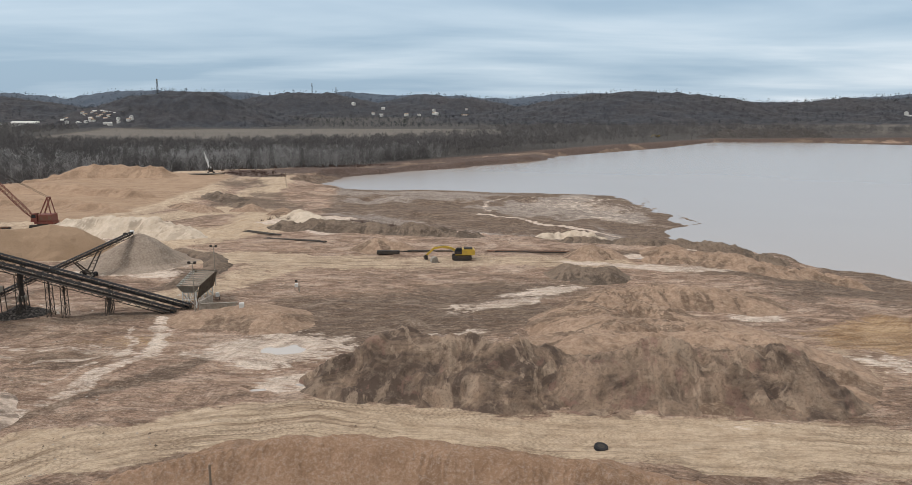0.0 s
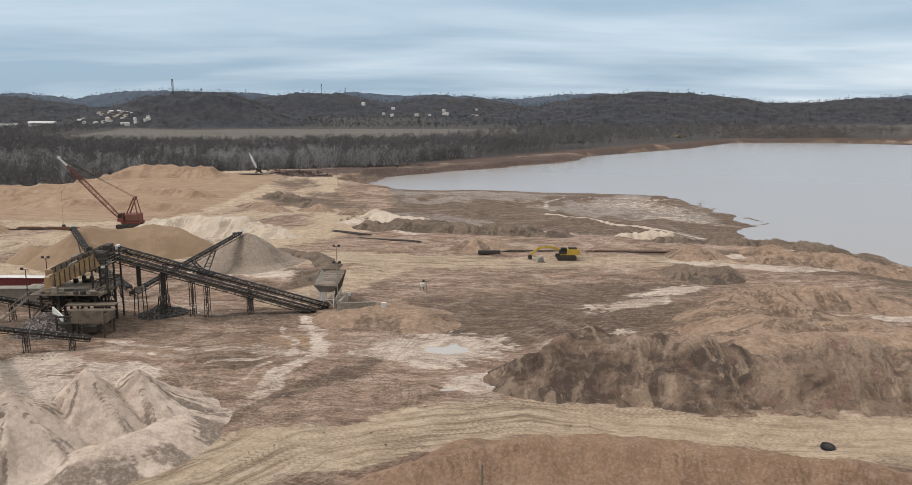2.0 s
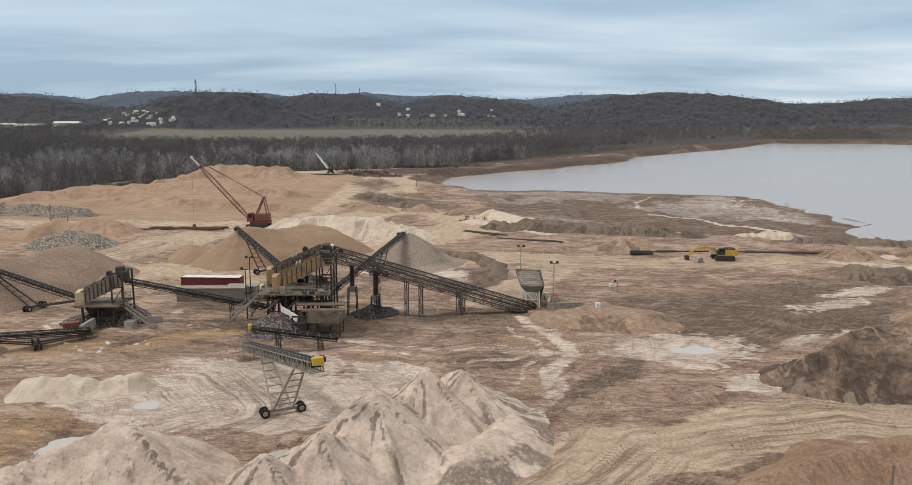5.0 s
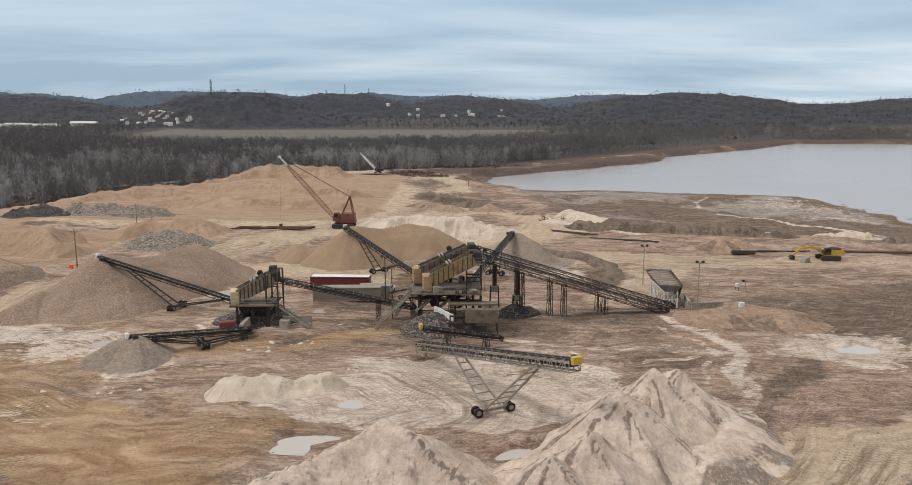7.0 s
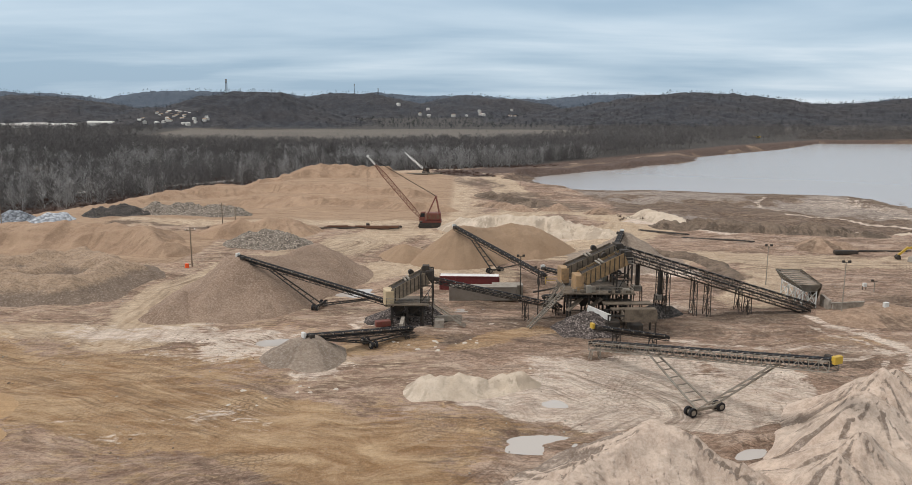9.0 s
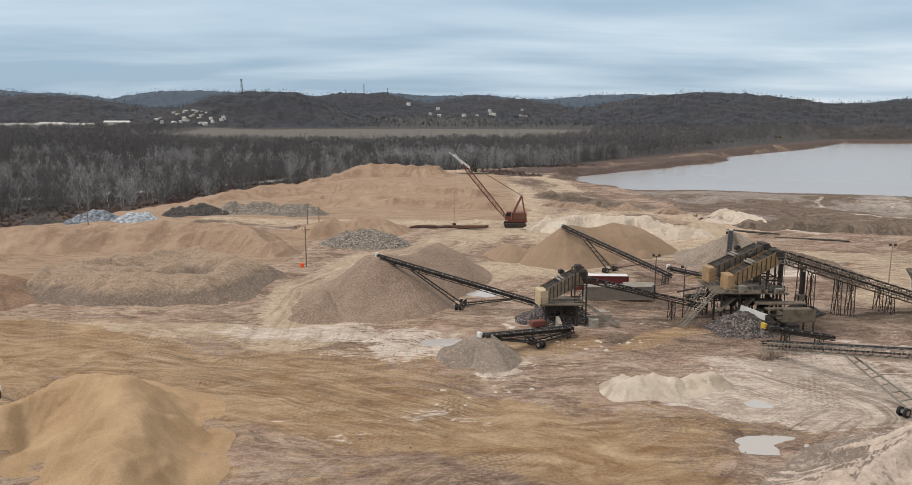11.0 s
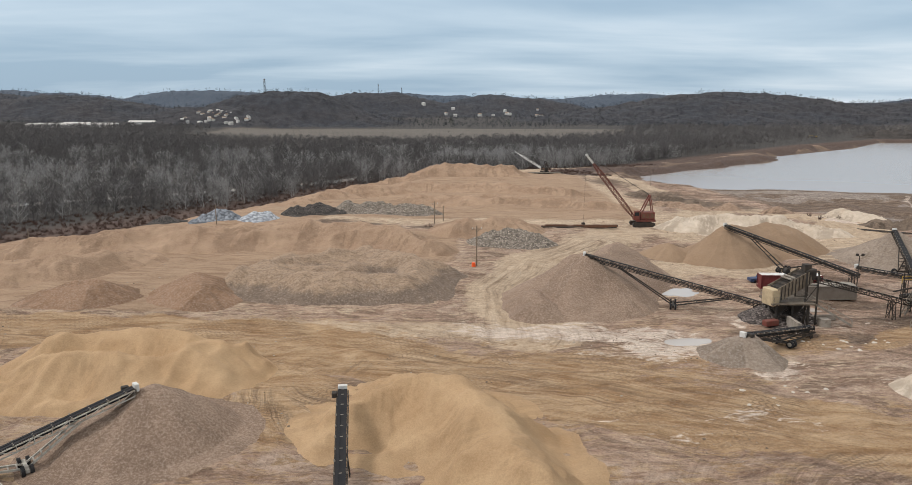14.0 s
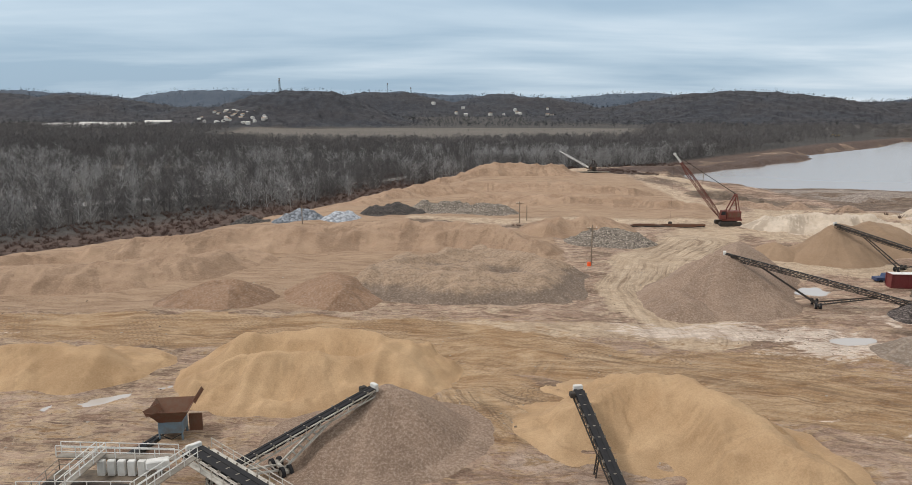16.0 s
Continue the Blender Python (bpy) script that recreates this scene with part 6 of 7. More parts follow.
def utility_pole(x, y, tall, label, arm=True):
    r = thing("utility_pole", label, "pole", (x, y, rise(x, y)), 10, "utility poles")
    bm = bmesh.new()
    rod(bm, (0, 0, -0.5), (0, 0, tall), 0.17, 0.11)
    part("pole", bm, WOOD, r)
    if arm:
        bm = bmesh.new()
        bar(bm, (-1.2, 0, tall - 0.8), (1.2, 0, tall - 0.8), 0.14)
        bar(bm, (-0.7, 0, tall - 0.8), (0, 0, tall - 1.6), 0.06)
        bar(bm, (0.7, 0, tall - 0.8), (0, 0, tall - 1.6), 0.06)
        part("crossarm", bm, WOOD, r)
        for sx in (-1.05, -0.4, 1.05):
            bm = bmesh.new()
            rod(bm, (sx, 0, tall - 0.75), (sx, 0, tall - 0.4), 0.06)
            part("insulator", bm, WHITE, r)
    return r


utility_pole(-182.0, 173.0, 9.4, "grey wooden utility pole with an orange marker at its foot")
utility_pole(-194.6, 236.0, 7.0, "grey wooden utility pole by a drainage cut")
utility_pole(-192.0, 241.0, 5.0, "short wooden pole by a drainage cut", False)
utility_pole(-310.0, 213.0, 6.0, "leaning wooden pole on the yard's edge", False)
utility_pole(-262.0, 232.0, 6.0, "short wooden pole before pale stone", False)
utility_pole(-89.0, 398.0, 8.0, "thin wooden pole by the lake shore", False)
utility_pole(-24.0, 69.0, 4.5, "short pale post on a gravel bank", False)
r = thing("marker_drum", "bright orange marker drum beside a pole", "drum", (-182.7, 171.6, rise(-182.7, 171.6)))
bm = bmesh.new()
rod(bm, (0, 0, 0), (0, 0, 1.0), 0.5, 0.42, 14)
part("shell", bm, ORANGE, r)

# ---- machines ----


def tracks(root, length, wide, gauge, tall, material=STEEL):
    for s in (-1, 1):
        bm = bmesh.new()
        h = tall / 2
        prof = [(-length / 2 + h * 0.6, 0), (length / 2 - h * 0.6, 0), (length / 2, h * 0.8), (length / 2 - h * 0.4, tall), (-length / 2 + h * 0.4, tall), (-length / 2, h * 0.8)]
        prism(bm, prof, s * gauge / 2 - wide / 2, s * gauge / 2 + wide / 2)
        tr = part("track", bm, material, root, "dirty steel crawler track")
        for k in range(5):
            bm = bmesh.new()
            x = -length * 0.36 + k * length * 0.18
            rod(bm, (x, s * gauge / 2 - wide / 2 - 0.04, h * 0.8), (x, s * gauge / 2 + wide / 2 + 0.04, h * 0.8), h * 0.55, n=10)
            part("road_wheel", bm, STEEL, tr)


def excavator(x, y, turn):
    r = thing("excavator", "yellow crawler excavator with its arm folded to the ground", "excavator", (x, y, rise(x, y)), turn)
    tracks(r, 5.2, 0.75, 3.0, 1.1)
    bm = bmesh.new()
    prism(bm, [(-3.3, 1.25), (-3.4, 2.3), (-3.0, 2.75), (0.3, 2.7), (1.6, 2.3), (1.7, 1.25)], -1.5, 1.5)
    body = part("body", bm, YELLOW, r)
    bm = bmesh.new()
    block(bm, -1.6, 0.2, 2.72, 2.2, 2.2, 0.35, 0, 0.08)
    part("engine_cover", bm, STEEL, body)
    bm = bmesh.new()
    prism(bm, [(0.0, 1.5), (0.0, 3.1), (1.3, 3.15), (1.9, 2.3), (1.9, 1.5)], 0.5, 1.55)
    cab = part("cab", bm, STEEL, r, "black cab frame")
    bm = bmesh.new()
    prism(bm, [(0.15, 2.2), (0.15, 3.0), (1.25, 3.03), (1.7, 2.3)], 0.46, 1.59)
    part("cab_glass", bm, GLASS, cab)
    bm = bmesh.new()
    for a, b, w in (((1.2, -0.1, 2.1), (3.2, -0.1, 3.0), 0.65), ((3.2, -0.1, 3.0), (4.8, -0.1, 3.2), 0.6), ((4.8, -0.1, 3.2), (7.2, -0.1, 2.8), 0.45)):
        bar(bm, a, b, 0.6, w)
    part("boom", bm, YELLOW, r)
    bm = bmesh.new()
    bar(bm, (6.8, -0.1, 3.1), (9.2, -0.1, 1.0), 0.4, 0.5)
    part("stick", bm, YELLOW, r)
    bm = bmesh.new()
    prism(bm, [(8.8, 0.9), (9.3, 1.2), (9.9, 0.7), (9.6, 0.05), (8.7, 0.0)], -0.7, 0.5)
    part("bucket", bm, STEEL, r)
    bm = bmesh.new()
    for s in (-0.45, 0.25):
        rod(bm, (1.5, s, 1.7), (3.4, s, 2.8), 0.11)
    rod(bm, (4.2, -0.1, 3.7), (6.8, -0.1, 3.3), 0.1)
    part("hydraulic_ram", bm, STEEL_PALE, r)
    return r


excavator(1.5, 192.5, 181)
r = thing("bucket", "rusty spare digging bucket on the ground", "bucket", (-5.6, 189.5, rise(-5.6, 189.5)), 20)
bm = bmesh.new()
prism(bm, [(-0.9, 0.1), (-0.6, 1.2), (0.4, 1.5), (0.7, 1.2), (0.9, 0.0), (0.1, -0.1)], -0.8, 0.8)
part("shell", bm, STEEL_PALE, r)
bm = bmesh.new()
for k in range(5):
    bar(bm, (0.8, -0.7 + 0.35 * k, 0.1), (1.25, -0.7 + 0.35 * k, -0.05), 0.14)
part("teeth", bm, STEEL, r)


def lattice_boom(bm, a, b, half, n, w):
    a, b = Vector(a), Vector(b)
    d = (b - a).normalized()
    side = Vector((-d.y, d.x, 0)).normalized() if math.hypot(d.x, d.y) > 1e-3 else Vector((0, 1, 0))
    upv = d.cross(side)
    def ring(f):
        k = half * min(1.0, 0.35 + 3.5 * min(f, 1 - f))
        c = a.lerp(b, f)
        return [c + side * k + upv * k, c - side * k + upv * k, c - side * k - upv * k, c + side * k - upv * k]
    last = ring(0)
    for j in range(1, n + 1):
        now = ring(j / n)
        for q in range(4):
            bar(bm, last[q], now[q], w * 1.5)
            bar(bm, now[q], now[(q + 1) % 4], w)
            bar(bm, last[q], now[(q + 1) % 4], w)
        last = now


def dragline(x, y, turn, size, material, label, tip, tip_material=WHITE, bucket=True, boom_material=None):
    """A crawler crane with a lattice boom. tip: the boom's end, ahead of and above its foot."""
    r = thing("crawler_crane", label, "crane", (x, y, rise(x, y)), turn, "crawler cranes")
    k = size
    tracks(r, 5.6 * k, 1.0 * k, 3.6 * k, 1.1 * k)
    bm = bmesh.new()
    block(bm, -0.6 * k, 0, 1.3 * k, 4.8 * k, 3.0 * k, 0.5 * k)
    block(bm, -1.0 * k, 0, 1.8 * k, 3.6 * k, 2.8 * k, 1.9 * k, 0, 0.12)
    body = part("house", bm, material, r)
    for j in range(3):
        bm = bmesh.new()
        block(bm, (-2.1 + 1.1 * j) * k, 0, 2.2 * k, 0.7 * k, 2.9 * k, 1.0 * k)
        part("louvre_panel", bm, RUST, body)
    bm = bmesh.new()
    prism(bm, [(1.0 * k, 1.8 * k), (1.0 * k, 4.0 * k), (2.2 * k, 3.9 * k), (2.6 * k, 1.8 * k)], 0.4 * k, 1.6 * k)
    cab = part("cab", bm, material, r)
    bm = bmesh.new()
    prism(bm, [(1.2 * k, 2.8 * k), (1.2 * k, 3.7 * k), (2.15 * k, 3.65 * k), (2.35 * k, 2.8 * k)], 0.36 * k, 1.64 * k)
    part("cab_glass", bm, GLASS, cab)
    bm = bmesh.new()
    for s in (-1.1, 1.1):
        bar(bm, (0.4 * k, s * k, 3.5 * k), (-1.6 * k, s * k * 0.7, 7.8 * k), 0.26 * k)
        bar(bm, (-2.4 * k, s * k, 3.5 * k), (-1.6 * k, s * k * 0.7, 7.8 * k), 0.22 * k)
    bar(bm, (-1.6 * k, -0.8 * k, 7.8 * k), (-1.6 * k, 0.8 * k, 7.8 * k), 0.3 * k)
    part("gantry", bm, material, r)
    foot = Vector((2.0 * k, 0, 2.0 * k))
    tip = Vector(tip)
    mid = foot.lerp(tip, 0.87)
    bm = bmesh.new()
    lattice_boom(bm, foot, mid, 0.5 * k, 16, 0.075 * k)
    boom = part("boom", bm, boom_material or material, r, "lattice boom")
    bm = bmesh.new()
    bar(bm, mid, tip, 0.42 * k)
    bmesh.ops.create_cone(bm, cap_ends=True, segments=14, radius1=0.36 * k, radius2=0.36 * k, depth=0.25 * k, matrix=Matrix.Translation(tip) @ pose(0, 0, 0, 90, 0, 0))
    part("boom_tip", bm, tip_material, boom, "pale boom tip with sheave")
    bm = bmesh.new()
    for s in (-0.5, 0.5):
        rod(bm, (-1.6 * k, s * k, 7.8 * k), tuple(tip + Vector((0, s * 0.3 * k, 0))), 0.045 * k, n=5)
    part("pendant_cable", bm, STEEL, r)
    if bucket:
        bm = bmesh.new()
        rod(bm, tuple(tip), (tip.x + 0.4, tip.y, 1.6), 0.025, n=5)
        part("hoist_cable", bm, STEEL, r)
        bm = bmesh.new()
        block(bm, tip.x + 0.4, tip.y, 0.5, 1.0, 0.9, 1.2, 20, 0.15)
        part("hook_block", bm, STEEL, r)
    return r


dragline(-129.5, 237, 180, 1.25, RED, "faded red crawler crane with a tall lattice boom", (18.6, 4.0, 22.4))
dragline(-140.5, 437, 112.6, 0.8, STEEL, "far dark crawler crane with a long pale boom", (38, 0, 9.4), WHITE, False, WHITE)
excavator(262, 1000, 200)


def steel_stack(x, y, turn, n, length, label, material=RUST, thin=False):
    r = thing("steel_stack", label, "scrap steel", (x, y, rise(x, y)), turn)
    rng = random.Random(int(x * 3 + y))
    for k in range(n):
        bm = bmesh.new()
        ln = length * rng.uniform(0.5, 1.0)
        yy, a = rng.uniform(-1.6, 1.6), rng.uniform(-6, 6)
        if thin:
            c, s = math.cos(radians(a)) * ln / 2, math.sin(radians(a)) * ln / 2
            rod(bm, (-c, yy * 0.6 - s, 0.16), (c, yy * 0.6 + s, 0.16), 0.17)
        else:
            block(bm, rng.uniform(-length * 0.2, length * 0.2), yy, 0.02 + 0.25 * (k % 3), ln, rng.uniform(0.3, 0.8), rng.uniform(0.25, 0.6), a)
        part("pipe" if thin else "beam", bm, material if k % 3 else STEEL, r)
    return r


steel_stack(-147, 231, 4, 10, 16, "long stack of rusted steel beams beside the crane")
steel_stack(-156, 230, -3, 8, 12, "stack of rusted steel sections on the sand")
steel_stack(-142, 428, 10, 8, 18, "far stack of pale pipes", STEEL_PALE)
steel_stack(-60, 228, -28, 6, 20, "dark dredge pipes lying on the slope", STEEL, True)
steel_stack(-46, 216, -20, 5, 22, "dark dredge pipes lying on the slope", STEEL, True)
steel_stack(-8, 201, 2, 2, 18, "dark dredge pipe beside the road", STEEL, True)
steel_stack(20, 201, 0, 4, 26, "long rusted dredge pipe beside the road", RUST, True)
steel_stack(-110, 450, -25, 4, 26, "far long rusted pipes on the bank", RUST, True)
steel_stack(78, 187, -4, 3, 20, "dark pipe in a pale wet strip", STEEL, True)
r = thing("pontoon", "dark steel pontoon beside the road", "pontoon", (-18, 198.5, rise(-18, 198.5)), -4)
bm = bmesh.new()
block(bm, 0, 0, 0.1, 6.0, 1.6, 0.9, 0, 0.2)
part("hull", bm, STEEL, r)
bm = bmesh.new()
block(bm, 0, 0, 1.0, 5.8, 1.4, 0.08)
part("deck_plate", bm, STEEL, r)
for bx, by, s in ((-40.2, 138.4, 1.0), (-34.0, 158.0, 0.8), (-48.5, 150.5, 0.8)):
    r = thing("control_box", "small white metal control box on a stand", "control box", (bx, by, rise(bx, by)))
    bm = bmesh.new()
    block(bm, 0, 0, 1.6 if s == 1.0 else 0.6, 0.9 * s, 0.7 * s, 1.0 * s, 10, 0.05)
    part("cabinet", bm, WHITE, r)
    bm = bmesh.new()
    for sx in (-0.35, 0.35):
        bar(bm, (sx, 0, -0.2), (sx, 0, 1.7 if s == 1.0 else 0.7), 0.1)
    part("stand", bm, STEEL, r)
for tx, ty, ta in ((17.0, 83.5, 20),):
    r = thing("tyre", "large worn black tyre on the roadside", "tyre", (tx, ty, rise(tx, ty)), ta)
    bm = bmesh.new()
    bmesh.ops.create_cone(bm, cap_ends=True, segments=18, radius1=0.85, radius2=0.8, depth=0.34, matrix=pose(0, 0, 0.2, 9, 0, 0))
    part("tread", bm, RUBBER, r)
    bm = bmesh.new()
    bmesh.ops.create_cone(bm, cap_ends=True, segments=14, radius1=0.42, radius2=0.42, depth=0.38, matrix=pose(0, 0, 0.2, 9, 0, 0))
    part("hub", bm, STEEL, r)
r = thing("concrete_slab", "pale concrete slab on the yard's edge", "slab", (-316, 212.5, rise(-316, 212.5)), 3)
bm = bmesh.new()
block(bm, 0, 0, -0.1, 9, 2.6, 0.7, 0, 0.05)
part("slab", bm, CONCRETE, r)

def boulder(seed):
    """One broken pale block with rough faces."""
    rnd = random.Random(seed)
    bm = bmesh.new()
    bmesh.ops.create_icosphere(bm, subdivisions=2, radius=1.0)
    for v in bm.verts:
        k = 1 + 0.22 * math.sin(3.1 * v.co.x + seed) * math.cos(2.3 * v.co.y - seed) + rnd.uniform(-0.1, 0.1)
        v.co = Vector((v.co.x * k * 1.3, v.co.y * k, max(-0.3, v.co.z * k * 0.55)))
    me = bpy.data.meshes.new("boulder")
    bm.to_mesh(me)
    bm.free()
    me.materials.append(CHALK)
    return me


CHALK = painted("chalky_rock", (0.60, 0.54, 0.46), 0.2, 0.9, 0.0, (0.34, 0.27, 0.20))
shapes = [boulder(k) for k in range(5)]
br = random.Random(21)
for cx, cy, n, reach in ((-126, 117, 9, 5), (-119, 118.5, 6, 3), (-150, 93, 5, 6), (-139, 97, 5, 4), (-106, 104, 5, 6), (-74, 141, 3, 4), (-60, 153, 3, 5)):
    for k in range(n):
        x, y = cx + br.uniform(-reach, reach), cy + br.uniform(-reach, reach) * 0.5
        ob = new("boulder", br.choice(shapes))
        ob.matrix_world = pose(x, y, rise(x, y), 0, 0, br.uniform(0, 360)) @ Matrix.Diagonal((*[br.uniform(0.14, 0.36)] * 3, 1))
        tagged(ob, "pale chalky broken rock lying on the yard", "rock", "scattered pale rocks")

# ---- woods ----


def wood_material(name, a, b):
    m = Nodes(name)
    rnd = m.t.nodes.new("ShaderNodeNewGeometry").outputs["Random Per Island"]
    col = m.mix(rnd, a, b)
    return m.done(m.mix(m.math("MULTIPLY", m.noise(0.03, 3), 0.7), col, tuple(0.7 * v for v in a)), 0.95)


BARK = wood_material("bare_twigs", (0.088, 0.081, 0.079), (0.215, 0.200, 0.192))
BARK_PALE = wood_material("pale_bark", (0.24, 0.23, 0.22), (0.50, 0.485, 0.465))
BRUSH = wood_material("dry_brush", (0.06, 0.036, 0.030), (0.165, 0.10, 0.078))
# bare wood of the hills, its colour shifted to blue for haze
HAZED_WOOD = wood_material("hazed_bare_wood", (0.023, 0.027, 0.035), (0.056, 0.060, 0.070))
CEDAR = wood_material("cedar_green", (0.012, 0.020, 0.013), (0.03, 0.042, 0.026))


def limb(rng, a, d, length, r0, r1, sides, parts, bend=0.25):
    """Rings of a tapering limb: corner points and triangles, and its end."""
    verts, faces, p, v = [], [], np.array(a, float), np.array(d, float) / np.linalg.norm(d)
    spine = [p.copy()]
    for k in range(parts + 1):
        f = k / parts
        r = r0 + (r1 - r0) * f
        s = np.cross(v, [0.31, 0.87, 0.21])
        s /= np.linalg.norm(s)
        t = np.cross(v, s)
        for q in range(sides):
            g = 2 * math.pi * q / sides
            verts.append(p + r * (math.cos(g) * s + math.sin(g) * t))
        if k < parts:
            for q in range(sides):
                i, j = k * sides + q, k * sides + (q + 1) % sides
                faces += [(i, j, j + sides), (i, j + sides, i + sides)]
            p = p + v * length / parts
            v = v + rng.uniform(-bend, bend, 3) + np.array([0, 0, 0.06])
            v /= np.linalg.norm(v)
            spine.append(p.copy())
    return verts, faces, spine


def bare_tree(seed, high, limbs, twigs, sides=4, twig_w=0.10, wide=0.26, low=0.35, trunk_r=0.011):
    """A leafless tree: trunk and limbs, and its fine twigs, as two sets of triangles."""
    rng = np.random.default_rng(seed)
    tv, tf, tips = [], [], []
    v, f, spine = limb(rng, (0, 0, -0.4), (rng.uniform(-0.08, 0.08), rng.uniform(-0.08, 0.08), 1), high * 0.9, high * trunk_r, high * 0.002, sides, 5, 0.07)
    tv += v
    tf += f
    for k in range(limbs):
        h = low + (0.92 - low) * (k + rng.uniform(0, 1)) / limbs
        i = min(4, int(h * 5))
        p = spine[i] + (spine[i + 1] - spine[i]) * (h * 5 - i)
        a = k * 2.4 + rng.uniform(-0.5, 0.5)
        up = 0.7 + 0.9 * h
        d = (math.cos(a), math.sin(a), up)
        n = high * wide * rng.uniform(0.8, 1.3) * (1.25 - 0.75 * h)
        v, f, sp = limb(rng, p, d, n, high * 0.0045, high * 0.0014, 3, 2, 0.35)
        tf += [tuple(x + len(tv) for x in t) for t in f]
        tv += v
        tips += [(sp[1], d), (sp[2], d)]
    tips += [(spine[4], (0, 0, 1)), (spine[5], (0, 0, 1))]
    cv, cf = [], []
    for k in range(twigs):
        p, d = tips[k % len(tips)]
        d = np.array(d) / np.linalg.norm(d) + rng.uniform(-0.95, 0.95, 3) + np.array([0, 0, 0.25])
        d /= np.linalg.norm(d)
        n = high * rng.uniform(0.06, 0.16)
        p = p + rng.uniform(-0.03, 0.03, 3) * high
        s = np.cross(d, rng.uniform(-1, 1, 3))
        s = s / (np.linalg.norm(s) + 1e-6) * twig_w * rng.uniform(0.6, 1.3)
        i = len(cv)
        cv += [p - s, p + s, p + d * n]
        cf.append((i, i + 1, i + 2))
    return (np.array(tv), np.array(tf)), (np.array(cv), np.array(cf))


def both(t):
    (a, fa), (b, fb) = t
    return np.vstack([a, b]), np.vstack([fa, fb + len(a)])


def scatter(name, label, kinds, places, material, category="woods"):
    """Many trees or shrubs as one mesh: kinds are (points, triangles) of one metre scale 1; places are x, y, scale."""
    rng = np.random.default_rng(len(places))
    vs, fs, n = [], [], 0
    z = ground(places[:, 0], places[:, 1])
    pick, spin = rng.integers(0, len(kinds), len(places)), rng.uniform(0, 6.283, len(places))
    for k, (v, f) in enumerate(kinds):
        i = np.where(pick == k)[0]
        c, s, sc = np.cos(spin[i])[:, None], np.sin(spin[i])[:, None], places[i, 2][:, None]
        x, y, h = v[None, :, 0] * sc, v[None, :, 1] * sc, v[None, :, 2] * sc
        p = np.stack([x * c - y * s + places[i, 0][:, None], x * s + y * c + places[i, 1][:, None], h + z[i][:, None]], -1)
        vs.append(p.reshape(-1, 3))
        fs.append((f[None] + (n + np.arange(len(i)) * len(v))[:, None, None]).reshape(-1, 3))
        n += p.shape[0] * p.shape[1]
    ob = mesh_object(name, np.vstack(vs), np.vstack(fs), material, shade=False)
    return tagged(ob, label, category, kind="stuff")


rng = np.random.default_rng(11)


def sown(n, x0, x1, y0, y1, keep):
    x, y = rng.uniform(x0, x1, n), rng.uniform(y0, y1, n)
    k = keep(x, y)
    return x[k], y[k]


def in_view(x, y):
    return (x > -235 - 0.68 * y - 20) & (x < 30 + 0.66 * y)


def meadow(x, y):
    return (blobs(x, y, [(900, 1330, 420, 230, 0, 1.0), (-450, 520, 60, 18, 0, 0.9)]) > 0.4) | (outline(x, y, FIELD) < 0)


TOWN = [(-670, 1310), (-590, 1310), (-575, 1400), (-630, 1425), (-700, 1390)]
SHOPS = [(-960, 1330), (-760, 1330), (-760, 1400), (-960, 1400)]
near_kinds = [bare_tree(100 + k, 1.0, 13, 190, 4, 0.0030, low=0.38, wide=0.24) for k in range(6)]
mid_kinds = [both(bare_tree(200 + k, 1.0, 7, 84, 3, 0.0048, low=0.36, wide=0.23)) for k in range(6)]
STROKES = 54
far_kinds = [both(bare_tree(300 + k, 1.0, 0, STROKES, 3, 0.017, trunk_r=0.012, low=0.2)) for k in range(6)]
for k, (v, f) in enumerate(far_kinds):
    # far crowns: spread the strokes through a round crown
    r2 = np.random.default_rng(400 + k)
    o = len(v) - STROKES * 3
    for j in range(STROKES):
        a, q, h = r2.uniform(0, 6.283), math.sqrt(r2.uniform(0, 1)) * 0.30, r2.uniform(0.35, 0.9)
        q *= math.sin(math.pi * min(1, max(0.12, (h - 0.25) / 0.75)))
        c = np.array([q * math.cos(a), q * math.sin(a), h])
        v[o + 3 * j:o + 3 * j + 3] += c - v[o + 3 * j:o + 3 * j + 3].mean(0)

